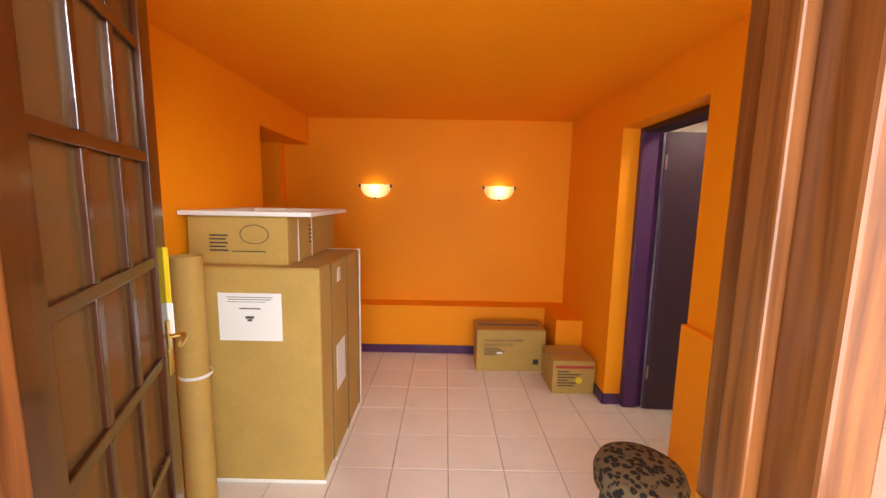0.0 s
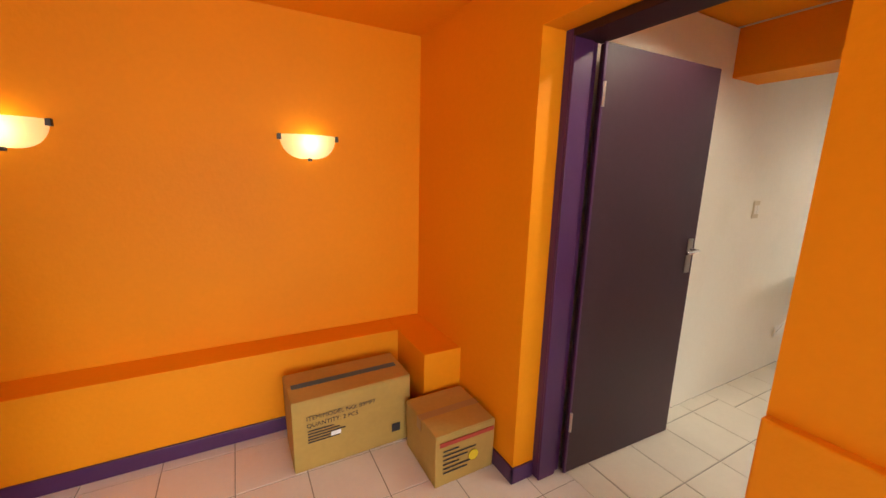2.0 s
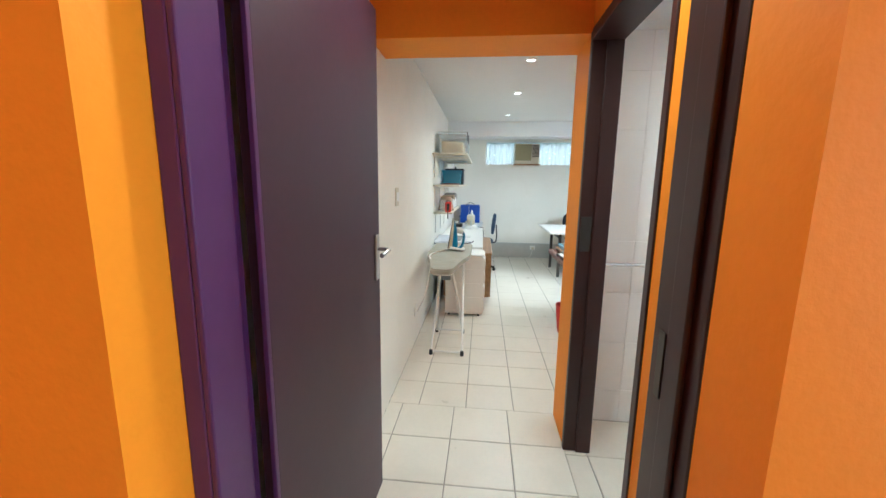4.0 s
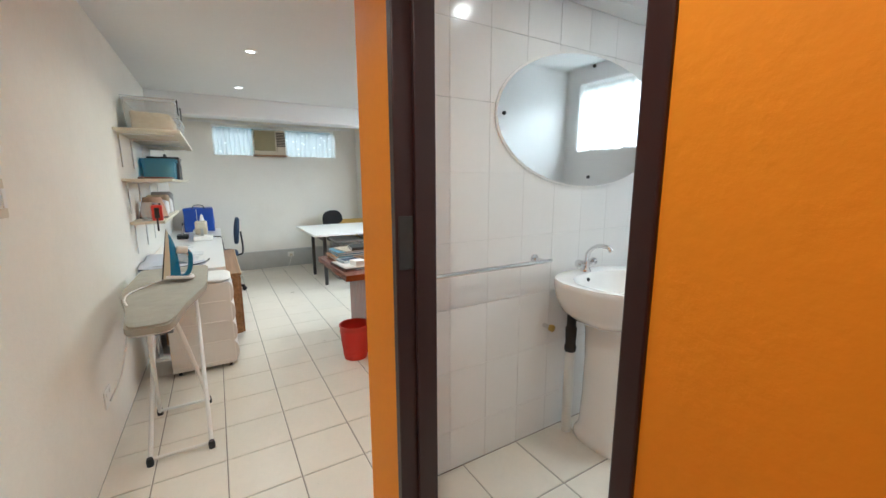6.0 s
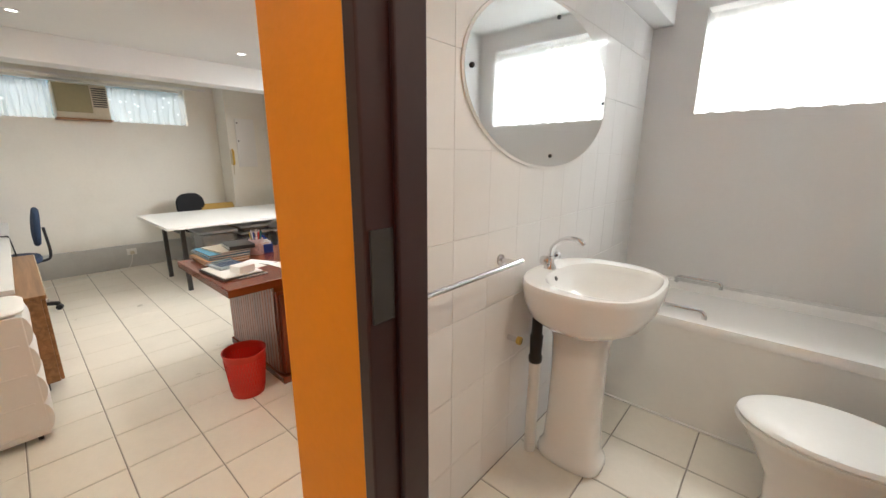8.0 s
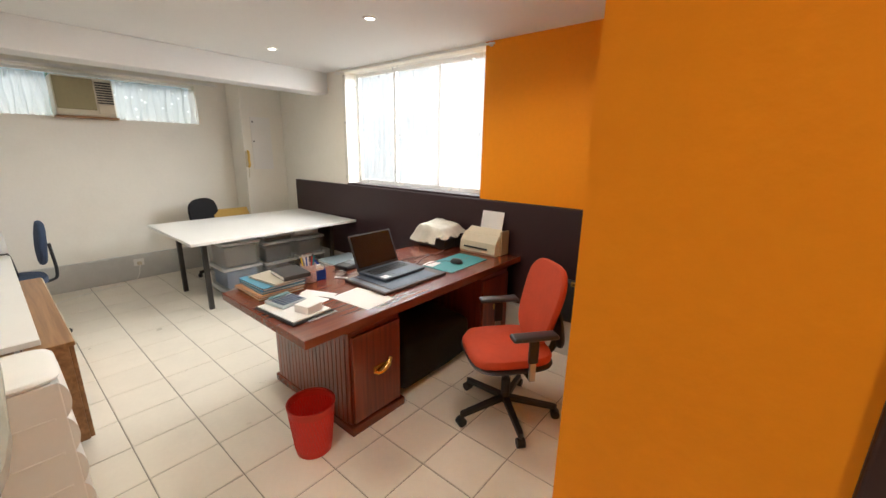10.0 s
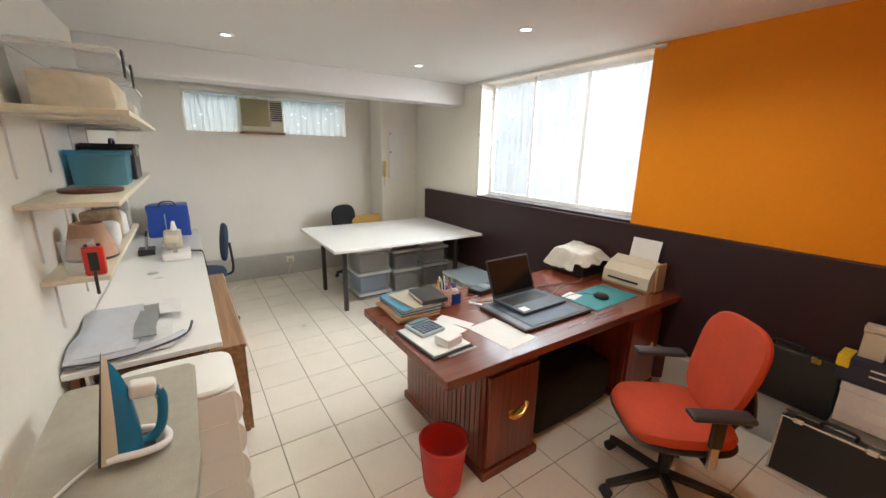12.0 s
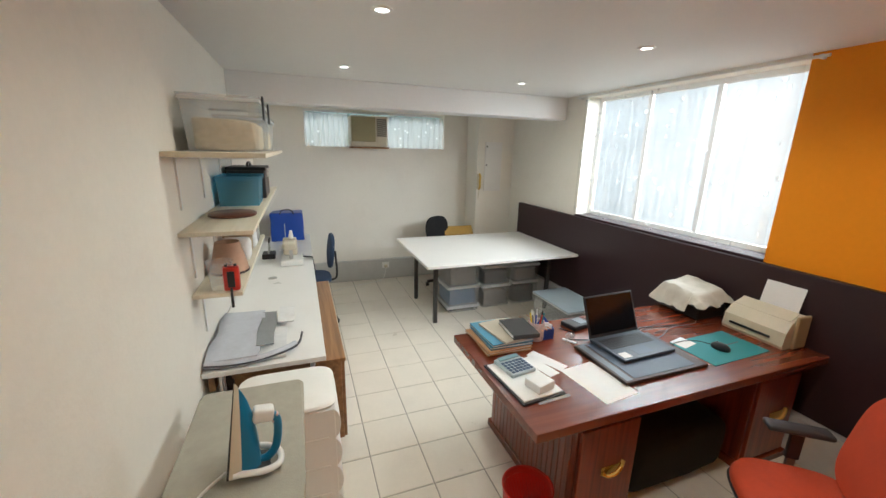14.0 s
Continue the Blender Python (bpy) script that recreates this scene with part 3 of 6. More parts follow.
tube = thing("cardboard_tube", "tall brown cardboard tube with white tape", "cardboard tube", (-1.20, 2.14, 0), 0)
part("tube", lathe([(0.070, 0), (0.071, 0.6), (0.070, 1.285), (0.064, 1.285), (0.064, 1.2)], 28, cap=False), KRAFT, tube, smooth=True)
part("cap", lathe([(0.0, 1.23), (0.0635, 1.23)], 28, cap=False), KRAFT_DARK, tube)
part("tape_band", lathe([(0.0722, 0.70), (0.0722, 0.716)], 28, cap=False, m=pose(0, 0, 0, 1.5, 2)), PAPER, tube, "white tape band")

pcs_box = carton("cardboard_box", "brown cardboard box with black print and blue tape", 0.635, 0.305, 0.395, (0.345, 3.722, 0), 1.0, tape=False)
part("blue_tape", boxes([(0.02, 0.13, 0.3955, 0.60, 0.175, 0.3967)]), mat("dark_blue_tape", (0.03, 0.10, 0.16), 0.3), pcs_box, "dark blue tape")
words("ITEM/MODEL NO: B9MF7", 0.033, INK, pcs_box, pose(0.065, -0.006, 0.285))
words("QUANTITY: 2 PCS", 0.033, INK, pcs_box, pose(0.065, -0.006, 0.245))
bars(pcs_box, [(0.07, 0.222 - 0.016 * i, 0.13 + 0.03 * ((i * 7) % 3), 0.006) for i in range(5)] + [(0.52, 0.07, 0.05, 0.05)], INK, pose(0, -0.0052, 0))
part("sticker", box(0.185, -0.007, 0.165, 0.235, -0.0055, 0.188), PAPER, pcs_box, "small white sticker")

small_box = carton("cardboard_box", "small brown cardboard box with red stripe and yellow sticker", 0.345, 0.35, 0.282, (0.935, 3.325, 0), 0.5)
part("red_stripe", box(0.02, -0.006, 0.222, 0.335, -0.0045, 0.245), RED_INK, small_box, "dark red printed stripe")
bars(small_box, [(0.04, 0.19 - 0.024 * i, 0.09 + 0.05 * ((i * 5) % 3), 0.008) for i in range(6)], INK, pose(0, -0.0048, 0))
part("sticker", lathe([(0.0, 0), (0.03, 0), (0.03, 0.001)], 9, cap=False, m=pose(0.215, -0.0062, 0.12, 90)), YELLOW, small_box, "round yellow sticker")

# leopard print stool
st = thing("stool", "low round stool with a leopard print cover", "stool", (0.93, 1.93, 0))
part("cushion", lathe([(0.0, 0.27), (0.16, 0.27), (0.19, 0.30), (0.195, 0.36), (0.18, 0.40), (0.11, 0.425), (0, 0.43)], 36, cap=False), SPOTS, st, "leopard print fur cushion", smooth=True)
for i in range(4):
    a = math.radians(45 + 90 * i)
    part("leg", pipe([(0.14 * math.cos(a), 0.14 * math.sin(a), 0.28), (0.17 * math.cos(a), 0.17 * math.sin(a), 0.0)], 0.016), DARK_STEEL, st)


def sconce(x):
    s = thing("wall_sconce", "half-bowl opal glass wall light, lit, on orange wall", "wall light", (x, BY, 1.65), 0, "wall sconces")
    bm = bmesh.new()
    n, m = 28, 10
    rows = []
    for j in range(m + 1):
        v = j / m
        r = 0.158 * math.cos(v * 1.45) ** 0.8
        rows.append([bm.verts.new((r * math.cos(math.pi + math.pi * i / n), 0.6 * r * math.sin(math.pi + math.pi * i / n), 0.06 - 0.132 * math.sin(v * 1.57))) for i in range(n + 1)])
    for a, b in zip(rows, rows[1:]):
        for i in range(n):
            bm.faces.new((a[i], a[i + 1], b[i + 1], b[i]))
    part("glass_bowl", bm, OPAL, s, "lit opal glass half bowl", smooth=True)
    part("back_plate", box(-0.06, -0.012, -0.06, 0.06, -0.001, 0.05, 0.003), STEEL, s)
    for q, z in ((-0.158, 0.047), (0.158, 0.047)):
        part("clip", box(q - 0.012, -0.03, z - 0.016, q + 0.012, -0.001, z + 0.016, 0.003), DARK_STEEL, s)
    part("clip", box(-0.012, -0.045, -0.086, 0.012, -0.02, -0.069, 0.003), DARK_STEEL, s)
    return s


sconce(-0.69)
sconce(0.58)
for x in (-0.69, 0.58):
    d = bpy.data.lights.new("sconce_bulb", "POINT")
    d.energy, d.color, d.shadow_soft_size = 0.8, (1.0, 0.76, 0.44), 0.02
    o = new("sconce_bulb", d)
    o.location = (x, BY - 0.045, 1.672)

# front entrance: frame and a glazed leaf standing open
ent = thing("door_1", "varnished wooden entrance frame", "door frame", kind="structure")
part("jamb", box(0.448, FY - 0.17, 0, 0.51, FY + 0.015, 2.345, 0.006), DOORWOOD, ent)
part("stop", box(0.424, FY - 0.10, 0, 0.448, FY - 0.05, 2.305, 0.004), DOORWOOD, ent)
part("jamb", box(-0.68, FY - 0.17, 0, -0.63, FY + 0.015, 2.345, 0.006), DOORWOOD, ent)
part("head", box(-0.63, FY - 0.17, 2.305, 0.448, FY + 0.015, 2.344, 0.006), DOORWOOD, ent)
part("strike_plate", box(0.443, FY - 0.03, 0.88, 0.4475, FY + 0.005, 1.12, 0.001), BRASS, ent, "worn brass strike plate")
sl = thing("window_4", "glazed side light with horizontal bars beside the entrance", "window", kind="structure")
part("sill", box(0.51, FY - 0.14, 0, 1.15, FY - 0.03, 0.12, 0.005), DOORWOOD, sl)
part("head", box(0.51, FY - 0.14, 2.06, 1.15, FY - 0.03, 2.12, 0.005), DOORWOOD, sl)
part("stile", box(1.10, FY - 0.14, 0.12, 1.15, FY - 0.03, 2.06, 0.005), DOORWOOD, sl)
for z in (0.60, 1.08, 1.56):
    part("bar", box(0.51, FY - 0.11, z - 0.016, 1.10, FY - 0.06, z + 0.016, 0.004), DOORWOOD, sl)
for z0, z1 in ((0.12, 0.584), (0.616, 1.064), (1.096, 1.544), (1.576, 2.06)):
    pp = part("pane", box(0.51, FY - 0.088, z0, 1.10, FY - 0.083, z1), PANE, sl)
    pp.visible_shadow = False
leaf = thing("entrance_door", "open varnished wooden entrance door with small glass panes", "door", (-0.63, FY + 0.01, 0.01), 113)
DW, DH, DT = 0.86, 2.285, 0.042
# door wood darkened for the backlit leaf, its shade put into the colour
LEAFWOOD_SHADED = wood("shaded_varnished_leaf_wood", (0.030, 0.009, 0.004), (0.095, 0.028, 0.010), "z", 0.22)
for r in ((0, 0, 0, 0.11, DT, DH), (DW - 0.11, 0, 0, DW, DT, DH)):
    part("stile", box(*r, 0.004), LEAFWOOD_SHADED, leaf)
ROWS_Z = [0.29, 0.64, 0.99, 1.34, 1.68, 2.02, 2.20]
part("bottom_rail", box(0.11, 0, 0, DW - 0.11, DT, 0.29, 0.004), LEAFWOOD_SHADED, leaf)
part("top_rail", box(0.11, 0, 2.20, DW - 0.11, DT, DH, 0.004), LEAFWOOD_SHADED, leaf)
for z in ROWS_Z[1:-1]:
    part("muntin", box(0.11, 0.004, z - 0.017, DW - 0.11, DT - 0.004, z + 0.017, 0.003), LEAFWOOD_SHADED, leaf)
for k in (1, 2):
    x = 0.11 + k * (DW - 0.22) / 3
    for z0, z1 in zip(ROWS_Z, ROWS_Z[1:]):
        part("muntin", box(x - 0.015, 0.005, z0 + 0.0175, x + 0.015, DT - 0.005, z1 - 0.0175, 0.003), LEAFWOOD_SHADED, leaf)
AMBER = glass("rippled_amber_glass", (0.50, 0.32, 0.12), 0.2, 0.72)
for k in range(3):
    for z0, z1 in zip(ROWS_Z, ROWS_Z[1:]):
        x0 = 0.11 + k * (DW - 0.22) / 3 + 0.016
        part("pane", box(x0, 0.018, z0 + 0.018, x0 + (DW - 0.22) / 3 - 0.032, 0.024, z1 - 0.018), AMBER, leaf)
part("lock_plate", box(DW - 0.07, -0.006, 0.92, DW - 0.03, 0, 1.12, 0.002), BRASS, leaf)
part("handle", pipe(curve_pts([(DW - 0.05, -0.005, 1.06), (DW - 0.05, -0.05, 1.06), (DW - 0.14, -0.055, 1.055)], 12), 0.009), BRASS, leaf)
lan = thing("key_lanyard", "yellow key strap with a white tag hanging from the door lock", "key strap", (-0.945, 1.685, 1.21))
part("strap", boxes([(-0.012, -0.02, -0.02, 0.012, -0.017, 0.18)], 0.001), YELLOW, lan)
part("tag", box(-0.016, -0.021, -0.14, 0.016, -0.017, -0.02, 0.002), PAPER, lan)

# inner doorway: purple frame, open dark leaf
fin = thing("door_2", "purple painted inner door frame", "door frame", kind="structure")
part("jamb", boxes([(1.425, 3.15, 0, 1.575, 3.19, 2.10), (1.425, 3.135, 0, 1.535, 3.15, 2.075)], 0.004), PURPLE, fin)
part("jamb", boxes([(1.46, 2.245, 0, 1.642, 2.277, 2.10), (1.50, 2.277, 0, 1.56, 2.289, 2.075)], 0.004), BROWN, fin)
part("head", boxes([(1.425, 2.278, 2.066, 1.59, 3.15, 2.099)], 0.004), BROWN, fin)
part("strike_plate", boxes([(1.585, 2.277, 0.98, 1.61, 2.2802, 1.12)], 0.001), DARK_STEEL, fin)
lf = thing("inner_door", "open plain dark purple-brown door with chrome lever", "door", (1.585, 3.148, 0.008), -2.0)
part("panel", box(0.002, -0.04, 0, 0.812, 0, 2.058, 0.003), mat("plum_satin_door_paint", (0.044, 0.017, 0.032), 0.48, var=0.18, scale=3, bump=0.06, bscale=20), lf)
part("edge_lip", box(-0.012, -0.042, 0, 0.0015, -0.03, 2.058, 0.002), PURPLE, lf)
for z in (0.25, 1.8):
    part("hinge", lathe([(0.007, z), (0.007, z + 0.1)], 12, m=pose(-0.008, -0.05, 0)), STEEL, lf)
part("lock_plate", box(0.745, -0.047, 1.00, 0.785, -0.0405, 1.19, 0.002), STEEL, lf)
part("lever", pipe(curve_pts([(0.765, -0.045, 1.13), (0.765, -0.09, 1.13), (0.74, -0.10, 1.13), (0.65, -0.10, 1.125)], 14), 0.009), CHROME, lf, smooth=True)

# bathroom door frame
fb = thing("door_3", "dark brown painted bathroom door frame", "door frame", kind="structure")
part("jamb", boxes([(2.738, HY0 - 0.13, 0, PX0, HY0 + 0.008, 2.10), (2.724, HY0 - 0.13, 0, 2.738, HY0 - 0.055, 2.075)], 0.004), BROWN, fb)
part("jamb", boxes([(1.925, HY0 - 0.13, 0, 1.962, HY0 + 0.006, 2.10), (1.962, HY0 - 0.13, 0, 1.998, HY0 - 0.10, 2.075)], 0.004), BROWN, fb)
part("head", boxes([(2.000, HY0 - 0.13, 2.05, 2.723, HY0 + 0.015, 2.099)], 0.004), BROWN, fb)
part("strike_plate", boxes([(2.732, HY0 - 0.05, 1.09, 2.7375, HY0 + 0.0, 1.26)], 0.002), DARK_STEEL, fb)

sw = thing("light_switch", "pale double light switch on the white wall", "light switch", (3.32, HY1, 1.32))
part("plate", box(-0.04, -0.008, -0.06, 0.04, -0.0005, 0.06, 0.003), BEIGE_PLASTIC, sw)
for q in (-0.017, 0.017):
    part("rocker", box(q - 0.012, -0.013, -0.03, q + 0.012, -0.0082, 0.03, 0.002), WHITE_PLASTIC, sw)
so = thing("wall_socket", "white double wall socket low on the white wall", "wall socket", (4.05, HY1, 0.30))
part("plate", box(-0.06, -0.008, -0.045, 0.06, -0.0005, 0.045, 0.003), WHITE_PLASTIC, so)
part("rocker", box(-0.045, -0.012, 0.01, -0.02, -0.0082, 0.035, 0.002), WHITE_PLASTIC, so)
part("rocker", box(0.02, -0.012, 0.01, 0.045, -0.0082, 0.035, 0.002), WHITE_PLASTIC, so)


# ---- bathroom ----
mir = thing("oval_mirror", "frameless oval mirror with four black screws", "mirror", (BX - 0.010, 0.945, 1.665))
def ellipse(ry, rz, x0, x1, n=64):
    bm = bmesh.new()
    a = [bm.verts.new((x0, ry * math.cos(6.28319 * i / n), rz * math.sin(6.28319 * i / n))) for i in range(n)]
    b = [bm.verts.new((x1, ry * math.cos(6.28319 * i / n), rz * math.sin(6.28319 * i / n))) for i in range(n)]
    bm.faces.new(a)
    bm.faces.new(b[::-1])
    for i in range(n):
        bm.faces.new((a[i], a[(i + 1) % n], b[(i + 1) % n], b[i]))
    return bm
part("edge", ellipse(0.622, 0.332, -0.002, 0.004), CERAMIC, mir, "pale bevelled glass edge")
part("silvering", ellipse(0.611, 0.321, -0.0045, -0.0022), MIRROR, mir)
for y, z in ((0.575, 0.0), (-0.565, 0.0), (0.0, 0.275), (0.0, -0.275)):
    part("screw", lathe([(0.009, 0), (0.007, 0.006), (0, 0.007)], 12, cap=False, m=pose(-0.0046, y, z, 0, -90)), BLACK, mir)

bs = thing("pedestal_basin", "white ceramic basin on a pedestal", "basin", (BX - 0.006, 0.985, 0))
def basin_ring(k, z, sx=1.0):
    """D-shaped outline: straight at the wall, round at the front."""
    pts = []
    for i in range(40):
        a = 6.28319 * i / 40
        c, s = math.cos(a), math.sin(a)
        x = -0.255 - 0.275 * k * sx * (abs(c) ** 0.8) * (1 if c > 0 else -0.9)
        y = 0.312 * k * (abs(s) ** 0.75) * (1 if s > 0 else -1)
        pts.append((min(x, -0.004), y, z))
    return pts
def loft(rings, cap_end=True):
    bm = bmesh.new()
    rs = [[bm.verts.new(p) for p in r] for r in rings]
    n = len(rs[0])
    for a, b in zip(rs, rs[1:]):
        for i in range(n):
            bm.faces.new((a[i], a[(i + 1) % n], b[(i + 1) % n], b[i]))
    if cap_end:
        bm.faces.new(rs[-1])
        bm.faces.new(rs[0][::-1])
    return bm
def shift(ring, dx):
    return [(x + dx, y, z) for x, y, z in ring]
bowl = loft([shift(basin_ring(0.34, 0.655), 0.03), shift(basin_ring(0.62, 0.69), 0.02), shift(basin_ring(0.86, 0.745), 0.005), basin_ring(0.965, 0.81), basin_ring(1.0, 0.872), basin_ring(1.0, 0.888), basin_ring(0.985, 0.898), basin_ring(0.93, 0.90),
             shift(basin_ring(0.80, 0.894), -0.04), shift(basin_ring(0.75, 0.87), -0.04), shift(basin_ring(0.66, 0.81), -0.036), shift(basin_ring(0.45, 0.77), -0.025), shift(basin_ring(0.10, 0.758), -0.01)])
part("bowl", bowl, CERAMIC, bs, smooth=True)
def ped(k, z, dx=0.0):
    """Pedestal outline: a rounded oblong, flatter at the sides than a circle."""
    out = []
    for i in range(32):
        c, q = math.cos(6.28319 * i / 32), math.sin(6.28319 * i / 32)
        out.append((-0.235 + dx + 0.125 * k * abs(c) ** 0.75 * (1 if c > 0 else -1), 0.092 * k * abs(q) ** 0.6 * (1 if q > 0 else -1), z))
    return out
part("pedestal", loft([ped(1.16, 0), ped(1.20, 0.008), ped(1.20, 0.03), ped(1.16, 0.045), ped(1.06, 0.062), ped(1.0, 0.09), ped(0.93, 0.25), ped(0.91, 0.45), ped(0.95, 0.60), ped(1.15, 0.70)]), CERAMIC, bs, smooth=True)
part("overflow", lathe([(0.011, 0), (0.009, 0.003), (0, 0.003)], 14, cap=False, m=pose(-0.118, 0.045, 0.868, 0, -65)), BLACK, bs)
tp = thing("basin_mixer_tap", "chrome mixer tap on the basin rim", "tap", (BX - 0.072, 0.99, 0.898))
part("body", lathe([(0.028, 0), (0.026, 0.01), (0.018, 0.02), (0.018, 0.055), (0.0, 0.06)], 20, cap=False), CHROME, tp, smooth=True)
part("spout", pipe(curve_pts([(0, 0, 0.05), (-0.01, 0, 0.10), (-0.06, 0, 0.14), (-0.12, 0, 0.145), (-0.145, 0, 0.125)], 20), 0.011, 12), CHROME, tp, smooth=True)
for s in (-1, 1):
    k = part("tap_handle", lathe([(0.010, 0), (0.010, 0.02), (0.021, 0.028), (0.021, 0.05), (0.0, 0.054)], 14, cap=False, m=pose(0, s * 0.015, 0.035, -s * 75)), CHROME, tp, smooth=True)
rail = thing("towel_rail", "chrome towel rail on the tiled wall", "towel rail", (BX - 0.006, 0, 0.985))
part("bar", pipe([(-0.075, 1.26, 0), (-0.075, 2.03, 0)], 0.010, 14), CHROME, rail, smooth=True)
for y in (1.30, 2.005):
    part("bracket", lathe([(0.024, 0), (0.022, 0.008), (0.010, 0.012), (0.010, 0.078)], 16, m=pose(0, y, 0, 0, -90)), CHROME, rail, smooth=True)
wp = thing("waste_pipe", "white waste pipe with a black trap under the basin", "pipe", (BX - 0.075, 1.08, 0))
part("pipe", pipe([(0, 0, 0), (0, 0, 0.50)], 0.026, 16), WHITE_PLASTIC, wp, smooth=True)
part("trap", lathe([(0.028, 0.47), (0.031, 0.48), (0.031, 0.50), (0.026, 0.51), (0.030, 0.60), (0.024, 0.61), (0.024, 0.70)], 16), BLACK, wp, "black rubber trap", smooth=True)
sv = thing("stop_valve", "small chrome stop valve on the wall under the basin", "valve", (BX - 0.006, 1.215, 0.62))
part("body", pipe([(-0.003, 0, 0), (-0.05, 0, 0)], 0.012, 12), CHROME, sv)
part("knob", lathe([(0.018, 0), (0.018, 0.015), (0.0, 0.018)], 12, cap=False, m=pose(-0.05, 0, 0, 0, -90)), BRASS, sv)

tb = thing("bathtub", "built-in white bathtub with a plain white front", "bathtub", (0, 0, 0.03))
def rr(x0, y0, x1, y1, r, z, n=6):
    out = []
    for cx, cy, a0 in ((x1 - r, y1 - r, 0), (x0 + r, y1 - r, 90), (x0 + r, y0 + r, 180), (x1 - r, y0 + r, 270)):
        out += [(cx + r * math.cos(math.radians(a0 + 90 * i / n)), cy + r * math.sin(math.radians(a0 + 90 * i / n)), z) for i in range(n + 1)]
    return out
part("tub", loft([rr(1.63, BSY + 0.004, BX - 0.012, 0.385, 0.01, 0.50), rr(1.63, BSY + 0.004, BX - 0.012, 0.39, 0.012, 0.53), rr(1.635, BSY + 0.006, BX - 0.014, 0.385, 0.014, 0.55), rr(1.70, BSY + 0.08, BX - 0.10, 0.305, 0.12, 0.55),
                  rr(1.715, BSY + 0.095, BX - 0.115, 0.29, 0.12, 0.535), rr(1.76, BSY + 0.14, BX - 0.20, 0.25, 0.12, 0.27), rr(1.83, BSY + 0.21, BX - 0.30, 0.20, 0.10, 0.19)]), CERAMIC, tb, smooth=True)
part("front_panel", box(1.63, 0.35, -0.03, BX - 0.012, 0.378, 0.50, 0.003), WHITE_PLASTIC, tb, "plain white bath panel")
for y, x0 in ((0.30, 2.44), (-0.33, 2.44)):
    z = 0.552
    part("grab_handle", pipe(curve_pts([(x0, y, z - 0.006), (x0 + 0.01, y, z + 0.028), (x0 + 0.06, y, z + 0.034), (x0 + 0.19, y, z + 0.034), (x0 + 0.24, y, z + 0.028), (x0 + 0.25, y, z - 0.006)], 24), 0.012, 10), CHROME, tb, "chrome grab handle", smooth=True)
part("panel_seal", box(1.63, 0.378, -0.03, BX - 0.012, 0.392, -0.018, 0.003), BATH_GROUT, tb)

wc = thing("toilet", "white ceramic toilet with closed seat", "toilet", (1.622, 0.77, 0))
def wr(k, z, x0=0.345, a=0.265, b=0.19):
    return [(x0 + a * k * math.cos(6.28319 * i / 36), b * k * math.sin(6.28319 * i / 36), z) for i in range(36)]
part("bowl", loft([wr(0.6, 0), wr(0.62, 0.03), wr(0.55, 0.08), wr(0.6, 0.2), wr(0.85, 0.33), wr(0.98, 0.385), wr(1.0, 0.40)]), CERAMIC, wc, smooth=True)
part("seat", loft([wr(1.04, 0.402), wr(1.06, 0.412), wr(1.04, 0.424)]), WHITE_PLASTIC, wc, smooth=True)
part("lid", loft([wr(1.03, 0.426), wr(1.04, 0.434), wr(0.98, 0.446), wr(0.6, 0.450)]), WHITE_PLASTIC, wc, smooth=True)
part("cistern", box(0.005, -0.20, 0.40, 0.17, 0.20, 0.76, 0.02, 3), CERAMIC, wc, smooth=True)

# bathroom window and its curtain
wv = thing("window_2", "high steel bathroom window", "window", kind="structure")
for r in ((VX0, BSY - 0.16, VZ0, VX1, BSY - 0.13, VZ0 + 0.03), (VX0, BSY - 0.16, VZ1 - 0.03, VX1, BSY - 0.13, VZ1), (VX0, BSY - 0.16, VZ0 + 0.03, VX0 + 0.03, BSY - 0.13, VZ1 - 0.03), (VX1 - 0.03, BSY - 0.16, VZ0 + 0.03, VX1, BSY - 0.13, VZ1 - 0.03), (2.23, BSY - 0.16, VZ0 + 0.03, 2.26, BSY - 0.13, VZ1 - 0.03)):
    part("window_frame", box(*r, 0.003), WHITE_PLASTIC, wv)
for a, b in ((VX0 + 0.03, 2.23), (2.26, VX1 - 0.03)):
    p = part("pane", box(a, BSY - 0.148, VZ0 + 0.03, b, BSY - 0.143, VZ1 - 0.03), PANE, wv)
    p.visible_shadow = False
cv = thing("voile_curtain", "sheer white voile curtain in the bathroom window", "curtain", (0, BSY - 0.05, 0))
part("cloth", drape(VX0, VX1 - 0.004, VZ0 + 0.008, VZ1 - 0.02, 0.012, 9, 110), VOILE_DENSE, cv, smooth=True)
part("wire", pipe([(VX0, 0, VZ1 - 0.022), (VX1, 0, VZ1 - 0.022)], 0.003, 6), STEEL, cv)


